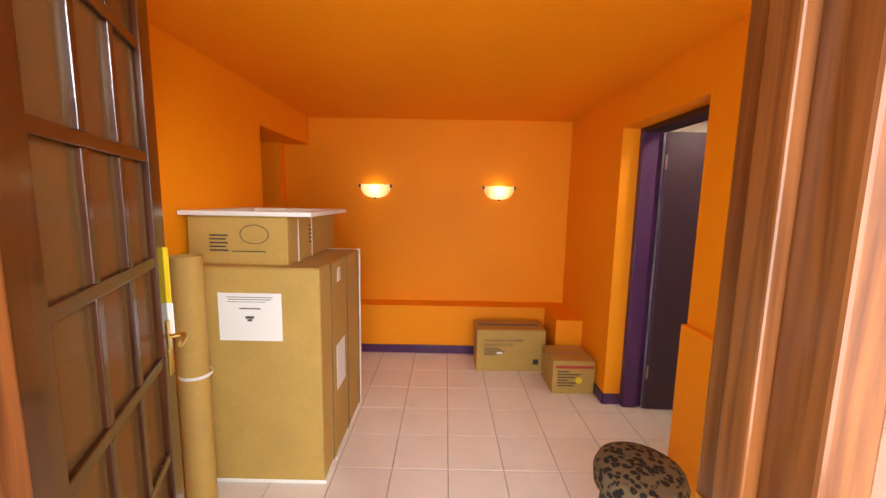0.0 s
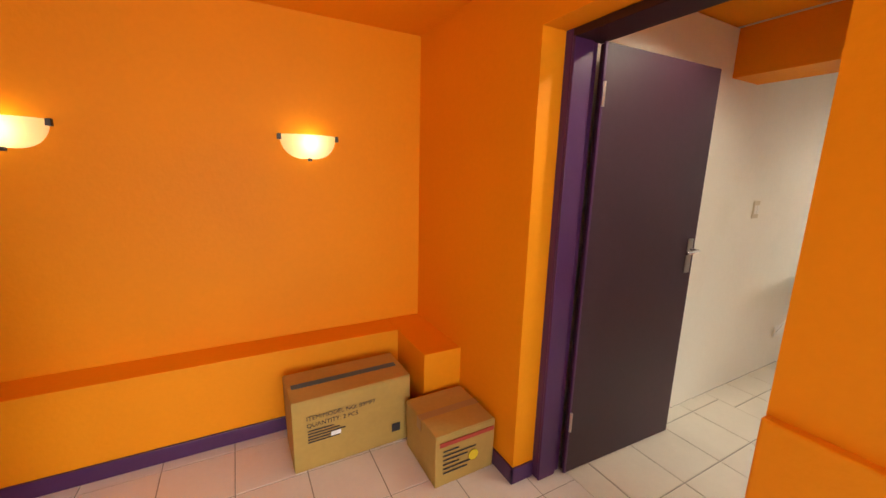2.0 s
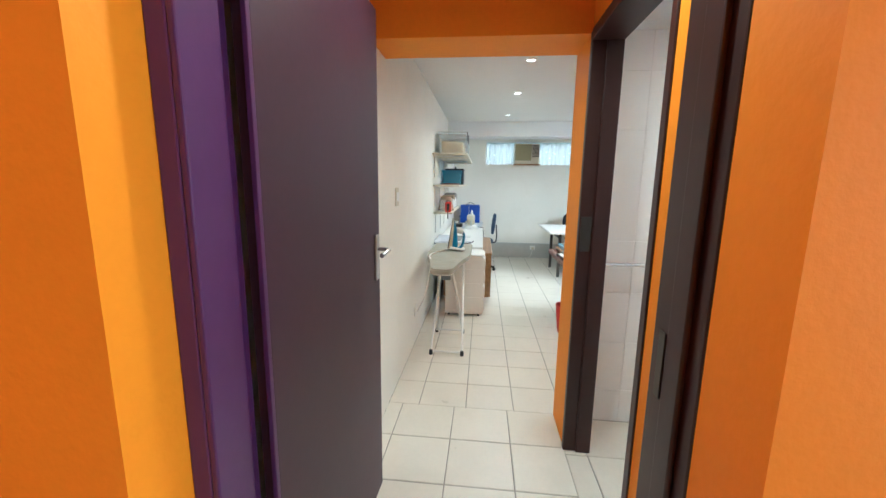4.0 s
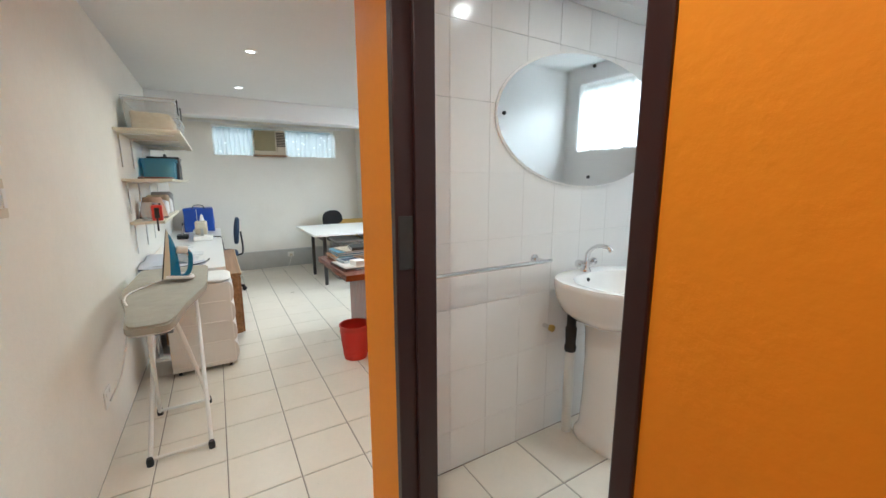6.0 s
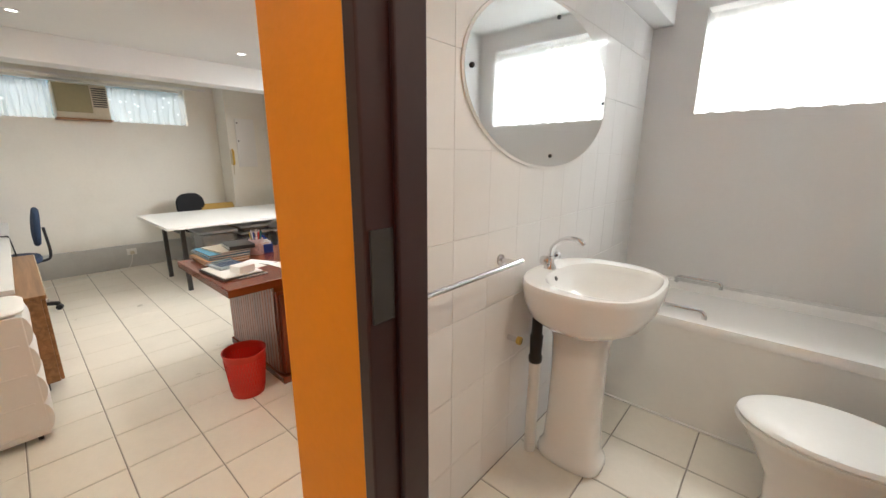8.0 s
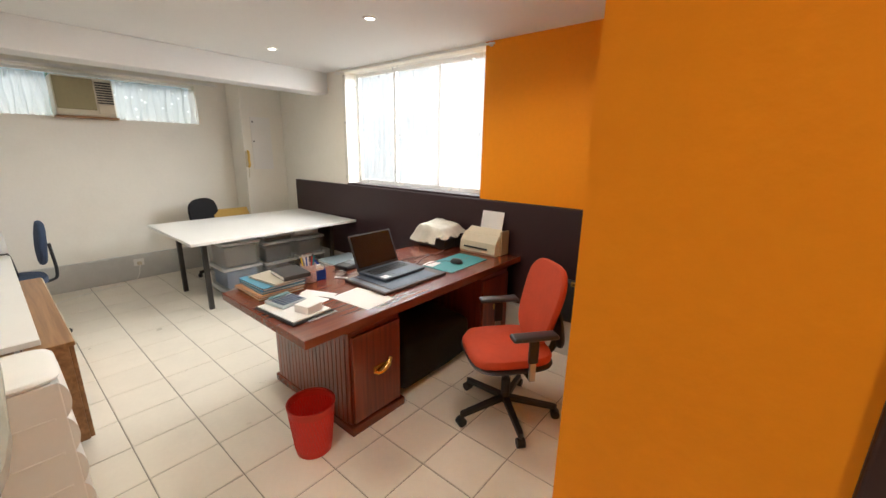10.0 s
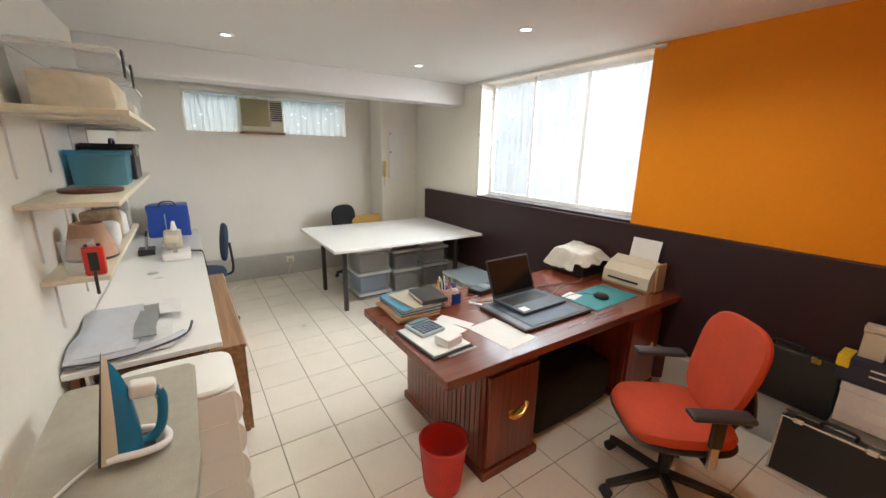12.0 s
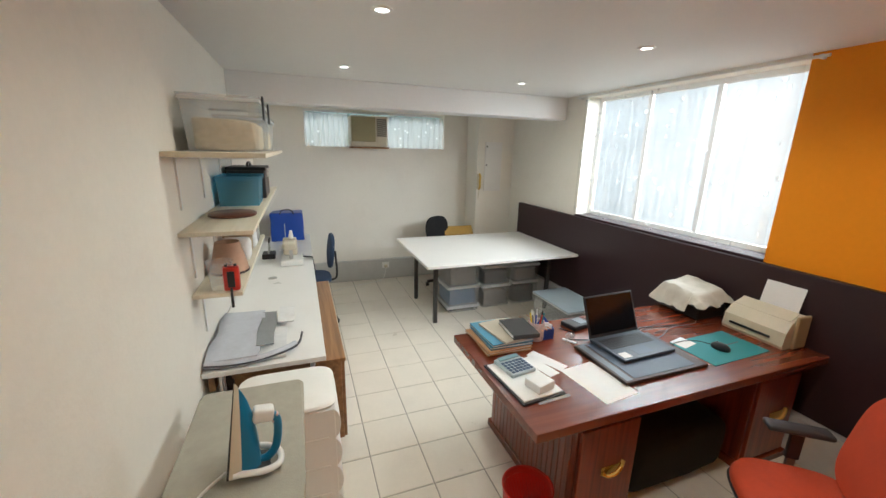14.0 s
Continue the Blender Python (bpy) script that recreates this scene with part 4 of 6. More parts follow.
# ---- office: openings ----
def curtain_window(name, label, x0, x1, z0, z1, y):
    w = thing(name, label, "window", kind="structure")
    for r in ((x0, y - 0.03, z0, x1, y, z0 + 0.04), (x0, y - 0.03, z1 - 0.04, x1, y, z1), (x0, y - 0.03, z0 + 0.04, x0 + 0.04, y, z1 - 0.04), (x1 - 0.04, y - 0.03, z0 + 0.04, x1, y, z1 - 0.04)):
        part("window_frame", box(*r, 0.003), WHITE_PLASTIC, w)
    n = 3
    for k in range(1, n):
        x = x0 + (x1 - x0) * k / n
        part("mullion", box(x - 0.02, y - 0.03, z0 + 0.04, x + 0.02, y, z1 - 0.04, 0.003), WHITE_PLASTIC, w)
    for k in range(n):
        a, b = x0 + (x1 - x0) * k / n + 0.04, x0 + (x1 - x0) * (k + 1) / n - 0.04
        p = part("pane", box(a, y - 0.018, z0 + 0.04, b, y - 0.013, z1 - 0.04), PANE, w)
        p.visible_shadow = False
    return w


curtain_window("window_1", "wide office window", WX0, WX1, WZ0, WZ1, SY - 0.16)
cur = thing("voile_curtain", "long sheer white voile curtain over the office window", "curtain", (0, SY + 0.012, 0))
part("cloth", drape(WX0 + 0.01, WX1 + 0.03, WZ0 + 0.012, WZ1 - 0.03, 0.014, 22, 300, 14), VOILE, cur, smooth=True)
rod = thing("curtain_rail", "white curtain rail over the office window", "curtain rail", (0, SY + 0.035, WZ1 - 0.005))
part("rail", pipe([(WX0 - 0.10, 0, 0), (WX1 + 0.12, 0, 0)], 0.009, 10), WHITE_PLASTIC, rod)
for x in (WX0 - 0.06, 5.7, WX1 + 0.08):
    part("bracket", box(x - 0.01, -0.034, -0.012, x + 0.01, 0.0, 0.012, 0.002), WHITE_PLASTIC, rod)

we = thing("window_3", "high strip window in the end wall", "window", kind="structure")
for r in ((OX + 0.12, HX0, HZ0, OX + 0.15, HX1, HZ0 + 0.03), (OX + 0.12, HX0, HZ1 - 0.03, OX + 0.15, HX1, HZ1), (OX + 0.12, HX0, HZ0 + 0.03, OX + 0.15, HX0 + 0.03, HZ1 - 0.03), (OX + 0.12, HX1 - 0.03, HZ0 + 0.03, OX + 0.15, HX1, HZ1 - 0.03)):
    part("window_frame", box(*r, 0.003), WHITE_PLASTIC, we)
p = part("pane", box(OX + 0.13, HX0 + 0.03, HZ0 + 0.03, OX + 0.135, HX1 - 0.03, HZ1 - 0.03), PANE, we)
p.visible_shadow = False
for y0, y1 in ((HX0 + 0.005, 1.59), (2.09, HX1 - 0.005)):
    c = thing("voile_curtain", "short sheer white voile curtain in the high window", "curtain", (OX + 0.05, 0, 0), 0, "high window curtains")
    cl = part("cloth", turned(drape(y0, y1, HZ0 + 0.006, HZ1 - 0.05, 0.010, 9, 80, 8), pose(0, 0, 0, 0, 0, 90)), VOILE_DENSE, c, smooth=True)
    part("wire", pipe([(0, y0, HZ1 - 0.052), (0, y1, HZ1 - 0.052)], 0.003, 6), STEEL, c)
# plain backdrop added for the pale bright haze beyond the office and bathroom windows
solid("backdrop", boxes([(0.5, -4.6, -0.25, 16, -4.5, 4.2)]), BACKDROP_WHITE, "plain pale backdrop added beyond the windows", "backdrop", kind="structure")
# shrub outside the high window
bm = bmesh.new()
rnd = random.Random(4)
for i in range(900):
    c = Vector((8.66 + rnd.uniform(0, 0.10), rnd.uniform(0.7, 2.7), 1.75 + 0.55 * rnd.random() ** 0.8))
    m = Matrix.Translation(c) @ Euler((rnd.uniform(0, 6), rnd.uniform(0, 6), rnd.uniform(0, 6))).to_matrix().to_4x4()
    s = rnd.uniform(0.012, 0.03)
    bm.faces.new([bm.verts.new(m @ Vector(q)) for q in ((-s, 0, 0), (0, -s * 0.4, 0.002), (s, 0, 0), (0, s * 0.4, 0.002))])
for i in range(5):
    pipe([(8.71, 0.9 + 0.38 * i, 0.0), (8.70, 0.92 + 0.38 * i, 1.2), (8.72, 0.85 + 0.4 * i, 2.3)], 0.008, 6, bm)
solid("shrub", bm, LEAF, "green leafy shrub outside the high window", "shrub", kind="stuff")
solid("ground_outside", boxes([(-6, -9, -0.30, 14, SY - 0.22, -0.20), (OX + 0.2, SY - 0.22, -0.30, 14, 9, -0.20), (-6, -0.31, -0.06, 1.2, FY - 0.15, -0.01)]), mat("outdoor_paving", (0.32, 0.29, 0.25), 0.9, var=0.2, scale=3, bump=0.3), "pale outdoor paving round the house", "ground", kind="structure")

ac = thing("air_conditioner", "beige window air conditioner with a louvred grille", "air conditioner", (OX, 1.62, 1.80))
part("case", box(-0.16, 0, 0, 0.14, 0.46, 0.37, 0.012), BEIGE_PLASTIC, ac)
part("front_panel", box(-0.172, 0.155, 0.06, -0.161, 0.45, 0.355, 0.006), mat("olive_beige_grille_cloth", (0.30, 0.26, 0.14), 0.7, var=0.1), ac, "olive beige intake grille")
for k in range(9):
    part("louvre", box(-0.172, 0.015, 0.13 + 0.024 * k, -0.161, 0.14, 0.142 + 0.024 * k, 0.002), DARK_STEEL, ac)
part("knob_panel", box(-0.170, 0.015, 0.03, -0.161, 0.14, 0.11, 0.003), BEIGE_PLASTIC, ac)
part("shelf", box(-0.19, -0.01, -0.022, 0.02, 0.47, -0.002, 0.003), OAK_X, ac, "brown wooden support board")

cr = thing("curtain_track", "white curtain track over the high window", "curtain rail", (OX - 0.02, 0, 2.262))
part("track", box(-0.015, 0.55, -0.012, 0.02, 2.9, 0.012, 0.003), WHITE_PLASTIC, cr)

pn = thing("electrical_panel", "white flush electrical panel on the column", "electrical panel", (8.05, 0, 0))
part("door", box(-0.014, 0.09, 1.25, -0.0005, 0.345, 1.90, 0.004), WHITE_PLASTIC, pn)
part("catch", lathe([(0.010, 0), (0.008, 0.006), (0, 0.006)], 12, cap=False, m=pose(-0.014, 0.32, 1.84, 0, -90)), BLACK, pn)
part("catch", lathe([(0.010, 0), (0.008, 0.006), (0, 0.006)], 12, cap=False, m=pose(-0.014, 0.32, 1.60, 0, -90)), BLACK, pn)
ph = thing("intercom_phone", "beige intercom handset on the column", "intercom", (8.05, 0.425, 1.28))
part("base", box(-0.03, -0.022, 0, -0.0005, 0.022, 0.20, 0.006), BEIGE_PLASTIC, ph)
part("handset", pipe(curve_pts([(-0.035, 0, 0.20), (-0.06, 0, 0.17), (-0.055, 0, 0.10), (-0.06, 0, 0.03), (-0.035, 0, 0.0)], 16), 0.014, 10), BRASS, ph, "yellowed handset", smooth=True)
part("cord", pipe(curve_pts([(-0.03, 0, 0), (-0.04, 0.01, -0.08), (-0.02, 0.0, -0.13), (-0.03, -0.005, -0.02)], 16), 0.004, 6), BEIGE_PLASTIC, ph)
sk = thing("wall_socket", "white socket with a plug on the end wall skirting", "wall socket", (OX - 0.05, 1.65, 0.20))
part("plate", box(-0.008, -0.05, -0.04, -0.0005, 0.05, 0.04, 0.003), WHITE_PLASTIC, sk)
part("plug", box(-0.05, -0.02, -0.03, -0.0085, 0.02, 0.01, 0.006), BEIGE_PLASTIC, sk)
part("cable", pipe(curve_pts([(-0.05, 0, -0.02), (-0.10, 0.05, -0.15), (-0.12, 0.15, -0.193), (-0.25, 0.6, -0.194), (-0.5, 0.95, -0.194)], 30), 0.004, 6), WHITE_PLASTIC, sk)

for x, y in ((6.40, 2.34), (6.40, 0.833), (5.085, 0.83), (5.10, 2.32), (4.02, 2.31), (4.02, 0.83), (2.30, 1.25)):
    d = thing("downlight", "small round recessed downlight, lit", "ceiling light", (x, y, OZ if x > 2.7 else 2.42), 0, "office downlights")
    part("ring", lathe([(0.030, -0.004), (0.034, -0.008), (0.046, -0.006), (0.048, -0.0005)], 24, cap=False), WHITE_PLASTIC, d, smooth=True)
    part("lens", lathe([(0.0, -0.003), (0.031, -0.003)], 24, cap=False), LAMP, d, "lit lens")
    sd = bpy.data.lights.new("downlight_bulb", "SPOT")
    sd.energy, sd.color, sd.spot_size, sd.spot_blend, sd.shadow_soft_size = 27, (1.0, 0.90, 0.74), radians(155), 0.7, 0.03
    so_ = new("downlight_bulb", sd)
    so_.location = (x, y, (OZ if x > 2.7 else 2.42) - 0.012)

pl = thing("passage_light", "small round passage ceiling light, lit", "ceiling light", (1.98, 2.66, EZ))
part("ring", lathe([(0.055, -0.010), (0.062, -0.022), (0.078, -0.014), (0.080, -0.0005)], 28, cap=False), WHITE_PLASTIC, pl, smooth=True)
part("lens", lathe([(0.0, -0.012), (0.056, -0.010)], 28, cap=False), LAMP, pl, "lit lens")
pd_ = bpy.data.lights.new("passage_bulb", "SPOT")
pd_.energy, pd_.color, pd_.spot_size, pd_.spot_blend, pd_.shadow_soft_size = 40, (1.0, 0.86, 0.66), radians(150), 0.5, 0.05
new("passage_bulb", pd_).location = (1.98, 2.66, EZ - 0.03)

# ---- executive desk ----
dk = thing("desk", "large polished mahogany pedestal desk", "desk")
part("top", box(4.32, -0.04, 0.655, 5.205, 1.89, 0.70, 0.004), MAHOGANY_Y, dk)
part("apron", box(4.40, 0.02, 0.60, 4.43, 1.62, 0.654, 0.002), MAHOGANY_Y, dk)
part("modesty_panel", box(5.14, 0.40, 0.10, 5.165, 1.24, 0.654, 0.002), MAHOGANY_Z, dk)
for y0, y1 in ((1.245, 1.605), (0.02, 0.40)):
    pd = part("pedestal", box(4.405, y0 + 0.002, 0.05, 5.18, y1, 0.6545, 0.003), MAHOGANY_Z, dk)
    part("plinth", box(4.372, y0 - 0.014, 0.0, 5.21, y1 + 0.017, 0.05, 0.006), MAHOGANY_Y, dk)
    d = part("cupboard_door", box(4.385, y0 + 0.012, 0.06, 4.4045, y1 - 0.012, 0.575, 0.004), MAHOGANY_Z, dk)
    m = pose(4.384, (y0 + y1) / 2 - 0.03, 0.34)
    part("handle", turned(pipe(curve_pts([(0, 0.055, -0.022), (-0.014, 0.035, -0.03), (-0.022, 0.0, -0.022), (-0.02, -0.03, 0.0), (-0.01, -0.055, 0.028)], 20), 0.010, 8), m), BRASS, d, "curved brass leaf handle", smooth=True)
    part("handle_plate", turned(box(-0.003, -0.065, -0.032, -0.0002, 0.065, 0.012, 0.001), m), BRASS, d)
for k in range(19):
    x = 4.43 + k * 0.0395
    part("flute", box(x, 1.606, 0.052, x + 0.036, 1.614, 0.64, 0.003, 1), MAHOGANY_Z, dk)

# rounded lumpy black block across the lower desk kneehole
knee_block = bmesh.new()
add_box(knee_block, 4.43, 0.46, 0.0, 5.10, 1.17, 0.34, 0.08, 4)
bmesh.ops.subdivide_edges(knee_block, edges=knee_block.edges, cuts=2, use_grid_fill=True)
for v in knee_block.verts:
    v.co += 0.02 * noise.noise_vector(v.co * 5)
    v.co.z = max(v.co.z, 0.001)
solid("kneehole_block", knee_block, BLACK_CLOTH, "rounded lumpy black block under the desk", "cushion", smooth=True)


# ---- chairs ----
def slab(w, d, h, r, crown, n=18):
    """A padded rounded panel, w by d, thickness h, domed by crown."""
    bm = bmesh.new()
    rings = []
    for zz, k in ((0, 0.90), (h * 0.25, 0.985), (h * 0.6, 1.0), (h * 0.9, 0.96), (h, 0.86)):
        ring = []
        for i in range(4 * n):
            a = 6.28319 * i / (4 * n)
            c, s = math.cos(a), math.sin(a)
            e = r
            ring.append(bm.verts.new((k * w / 2 * abs(c) ** e * (1 if c > 0 else -1), k * d / 2 * abs(s) ** e * (1 if s > 0 else -1), zz)))
        rings.append(ring)
    last = rings[-1]
    for kk in (0.6, 0.3):
        rings.append([bm.verts.new((v.co.x * kk / 0.86 * 0.86, v.co.y * kk / 0.86 * 0.86, h + crown * (1 - kk * kk))) for v in last])
    for a, b in zip(rings, rings[1:]):
        for i in range(4 * n):
            bm.faces.new((a[i], a[(i + 1) % (4 * n)], b[(i + 1) % (4 * n)], b[i]))
    bm.faces.new(rings[-1])
    bm.faces.new(rings[0][::-1])
    return bm


def star_base(t, r, z, material, turn, caster_r=0.028):
    for i in range(5):
        a = math.radians(turn + 72 * i)
        c, s = math.cos(a), math.sin(a)
        bm = bmesh.new()
        add_box(bm, 0.02, -0.022, z - 0.012, r, 0.022, z + 0.022, 0.006)
        for v in bm.verts:
            if v.co.x > r * 0.6:
                v.co.z -= 0.03
                v.co.y *= 0.7
        part("base_arm", turned(bm, pose(0, 0, 0, 0, 0, turn + 72 * i)), material, t)
        cs = part("castor", pipe([(r * c - 0.022 * s, r * s + 0.022 * c, caster_r), (r * c + 0.022 * s, r * s - 0.022 * c, caster_r)], caster_r, 16), BLACK, t, smooth=True)
        part("castor_stem", pipe([(r * c, r * s, caster_r), (r * c, r * s, z - 0.01)], 0.008, 8), DARK_STEEL, t)


ch = thing("office_chair", "orange-red upholstered swivel chair with black arms", "office chair", (3.875, 0.885, 0), 52)
ch.scale = (0.94, 0.94, 0.94)
star_base(ch, 0.315, 0.10, BLACK, 14)
part("column", lathe([(0.028, 0.08), (0.028, 0.24), (0.018, 0.24), (0.018, 0.40)], 16), BLACK, ch, smooth=True)
part("mechanism", box(-0.15, -0.09, 0.375, 0.12, 0.09, 0.415, 0.012), BLACK, ch)
part("seat_shell", turned(slab(0.50, 0.50, 0.03, 0.55, 0.0), pose(0.02, 0, 0.412)), BLACK, ch, smooth=True)
seat = slab(0.49, 0.48, 0.065, 0.55, 0.012)
for v in seat.verts:
    if v.co.x > 0.16:
        v.co.z -= (v.co.x - 0.16) * 0.25
part("seat", turned(seat, pose(0.02, 0, 0.432)), CLOTH_ORANGE, ch, "orange-red cloth seat", smooth=True)
back = slab(0.50, 0.42, 0.05, 0.62, 0.012)
for v in back.verts:
    v.co.z += 0.55 * v.co.y ** 2 + 0.16 * v.co.x ** 2
    v.co.y *= 1.0 + 0.10 * v.co.x / 0.28
part("backrest", turned(back, pose(-0.235, 0, 0.735) @ pose(0, 0, 0, 0, 90 - 14, 0) @ pose(0, 0, 0, 0, 0, 180)), CLOTH_ORANGE, ch, "orange-red cloth backrest", smooth=True)
part("back_shell", turned(slab(0.30, 0.22, 0.025, 0.7, 0.0), pose(-0.285, 0, 0.58) @ pose(0, 0, 0, 0, -80, 0)), BLACK, ch, smooth=True)
part("back_stem", pipe(curve_pts([(-0.10, 0, 0.39), (-0.25, 0, 0.39), (-0.31, 0, 0.46), (-0.315, 0, 0.66)], 14), 0.022, 8), BLACK, ch, smooth=True)
for s in (-1, 1):
    part("arm_support", box(-0.06, s * 0.275 - 0.012, 0.50, -0.005, s * 0.275 + 0.012, 0.645, 0.006), BLACK, ch)
    part("arm_bracket", box(-0.05, s * 0.275 - 0.010, 0.39, -0.015, s * 0.275 + 0.010, 0.50, 0.003), STEEL, ch)
    part("arm_brace", box(-0.05, min(s * 0.10, s * 0.265), 0.392, -0.015, max(s * 0.10, s * 0.265), 0.408, 0.003), BLACK, ch)
    part("arm_pad", box(-0.16, s * 0.275 - 0.04, 0.645, 0.10, s * 0.275 + 0.04, 0.672, 0.012, 3), mat("grey_black_arm_pad", (0.03, 0.033, 0.04), 0.35, var=0.1), ch, smooth=True)


def typist_chair(label, cloth, at, rz, seat_z, ring):
    t = thing("typist_chair", label, "office chair", at, rz)
    star_base(t, 0.25, 0.085, BLACK, 20, 0.024)
    part("column", lathe([(0.022, 0.06), (0.022, 0.25), (0.014, 0.25), (0.014, seat_z)], 14), BLACK, t, smooth=True)
    part("seat", turned(slab(0.42, 0.42, 0.06, 0.7, 0.01), pose(0, 0, seat_z)), cloth, t, smooth=True)
    part("backrest", turned(slab(0.34, 0.38, 0.045, 0.75, 0.012), pose(-0.235, 0, seat_z + 0.31) @ pose(0, 0, 0, 0, 84, 0)), cloth, t, smooth=True)
    part("back_stem", pipe(curve_pts([(-0.05, 0, seat_z - 0.005), (-0.22, 0, seat_z + 0.0), (-0.265, 0, seat_z + 0.06), (-0.255, 0, seat_z + 0.30)], 14), 0.011, 8), BLACK, t, smooth=True)
    if ring:
        part("foot_ring", pipe([(0.17 * math.cos(a), 0.17 * math.sin(a), 0.15) for a in [6.28319 * i / 24 for i in range(25)]], 0.008, 8), BLACK, t, smooth=True)
    return t


typist_chair("navy cloth typist chair with a black foot ring", BLUE_CLOTH, (7.16, 2.67, 0), 90, 0.46, True)
typist_chair("black cloth typist chair behind the worktable", BLACK_CLOTH, (7.86, 0.93, 0), 200, 0.44, False)

# ---- cutting table ----
wt = thing("worktable", "large white topped worktable with dark steel legs", "table")
part("tabletop", box(6.45, -0.035, 0.708, 7.68, 1.655, 0.735, 0.003), LAMINATE, wt)
for x in (6.80, 7.52):
    part("rail", box(x - 0.015, 0.06, 0.672, x + 0.015, 1.47, 0.7075, 0.002), DARK_STEEL, wt)
    for y in (0.08, 1.45):
        part("leg", box(x - 0.02, y - 0.02, 0.0, x + 0.02, y + 0.02, 0.672, 0.002), DARK_STEEL, wt)
part("cross_rail", box(6.815, 1.43, 0.60, 7.505, 1.46, 0.63, 0.002), DARK_STEEL, wt)


def tub(label, x0, y0, z0, w, d, h, filling, tint=None, lid=True, group="clear storage tubs", fill=0.75):
    t = thing("storage_tub", label, "storage box", (x0, y0, z0), 0, group)
    bm = bmesh.new()
    k = 0.93
    o = [bm.verts.new(p) for p in ((w * (1 - k) / 2, d * (1 - k) / 2, 0), (w * (1 + k) / 2, d * (1 - k) / 2, 0), (w * (1 + k) / 2, d * (1 + k) / 2, 0), (w * (1 - k) / 2, d * (1 + k) / 2, 0))]
    u = [bm.verts.new(p) for p in ((0, 0, h), (w, 0, h), (w, d, h), (0, d, h))]
    bm.faces.new(o)
    for i in range(4):
        bm.faces.new((o[i], o[(i + 1) % 4], u[(i + 1) % 4], u[i]))
    part("tub", bm, tint or CLEAR, t)
    part("rim", boxes([(-0.008, -0.008, h - 0.014, w + 0.008, 0.0, h), (-0.008, d, h - 0.014, w + 0.008, d + 0.008, h), (-0.008, 0, h - 0.014, 0, d, h), (w, 0, h - 0.014, w + 0.008, d, h)], 0.002), tint or PALE_CLEAR, t)
    if lid:
        part("lid", box(-0.010, -0.010, h, w + 0.010, d + 0.010, h + 0.012, 0.004), lid if lid is not True else PALE_CLEAR, t)
    if filling:
        bm = box(0.03, 0.03, 0.006, w - 0.03, d - 0.03, 0.006 + h * fill, 0.02, 2)
        bmesh.ops.subdivide_edges(bm, edges=bm.edges, cuts=3, use_grid_fill=True)
        for v in bm.verts:
            q = noise.noise_vector((v.co + Vector((x0, y0, z0))) * 9)
            k = min(1.0, v.co.z / 0.03)
            v.co += Vector((0.014 * q.x, 0.014 * q.y, 0.022 * q.z)) * k
            v.co.z = min(max(v.co.z, 0.004), h - 0.004)
        part("folded_cloth", bm, filling, t, "folded cloth inside", smooth=True)
    return t


z = 0.0
for i, (hh, c) in enumerate(((0.06, CLOTHS[3]), (0.22, CLOTHS[2]), (0.25, CLOTHS[0]))):
    tub("clear plastic tub of folded fabric under the worktable", 6.97, 0.86, z, 0.42, 0.38, hh, c, fill=0.85)
    z += hh + 0.013
z = 0.0
for i, (hh, c) in enumerate(((0.26, CLOTHS[0]), (0.22, CLOTHS[3]))):
    tub("clear plastic tub of cloth under the worktable", 7.00, 0.44, z, 0.42, 0.36, hh, c)
    z += hh + 0.013
tub("flat clear bag of brown cloth on the stacked tubs", 7.02, 0.46, z, 0.38, 0.32, 0.06, CLOTHS[1])
z = 0.0
for i, (hh, c) in enumerate(((0.27, CLOTHS[3]), (0.20, CLOTHS[0]))):
    tub("clear plastic tub with dark contents under the worktable", 7.00, 0.06, z, 0.42, 0.34, hh, c)
    z += hh + 0.013
bag = bmesh.new()
add_box(bag, 7.02, 0.10, z, 7.40, 0.44, z + 0.13, 0.05, 3)
bmesh.ops.subdivide_edges(bag, edges=bag.edges, cuts=2, use_grid_fill=True)
for v in bag.verts:
    v.co += 0.02 * noise.noise_vector(v.co * 9)
    v.co.z = max(v.co.z, z + 0.001)
solid("plastic_bag", bag, FABRIC_WHITE, "crumpled pale plastic bag on stacked tubs", "bag", smooth=True)
tub("empty low clear crate on the floor by the plum panel", 5.95, 0.03, 0.0, 0.58, 0.40, 0.33, CLOTHS[0], lid=mat("cloudy_blue_lid", (0.42, 0.52, 0.60), 0.3), fill=0.3)

ob_ = thing("open_carton", "open brown cardboard box by the column", "cardboard box", (7.83, 0.47, 0))
part("body", boxes([(0, 0, 0, 0.008, 0.42, 0.66), (0.20, 0, 0, 0.208, 0.42, 0.66), (0.008, 0, 0, 0.20, 0.008, 0.66), (0.008, 0.412, 0, 0.20, 0.42, 0.66), (0.008, 0.008, 0.0, 0.20, 0.412, 0.50)]), KRAFT, ob_)
part("flap", turned(box(0, 0, 0, 0.10, 0.42, 0.005), pose(0.0, 0, 0.66, 0, -145, 0)), KRAFT, ob_)
part("flap", turned(box(0, 0, 0, 0.13, 0.42, 0.005), pose(0.208, 0, 0.66, 0, -50, 0)), KRAFT, ob_)

# ---- long bench, cabinet, drawers ----
bn = thing("workbench", "long white topped bench along the wall", "workbench")
part("top", box(5.20, 2.63, 0.665, 8.38, HY1 - 0.004, 0.693, 0.003), LAMINATE, bn)
part("rear_rail", box(5.25, 3.17, 0.56, 8.36, 3.20, 0.6645, 0.002), OAK_X, bn)
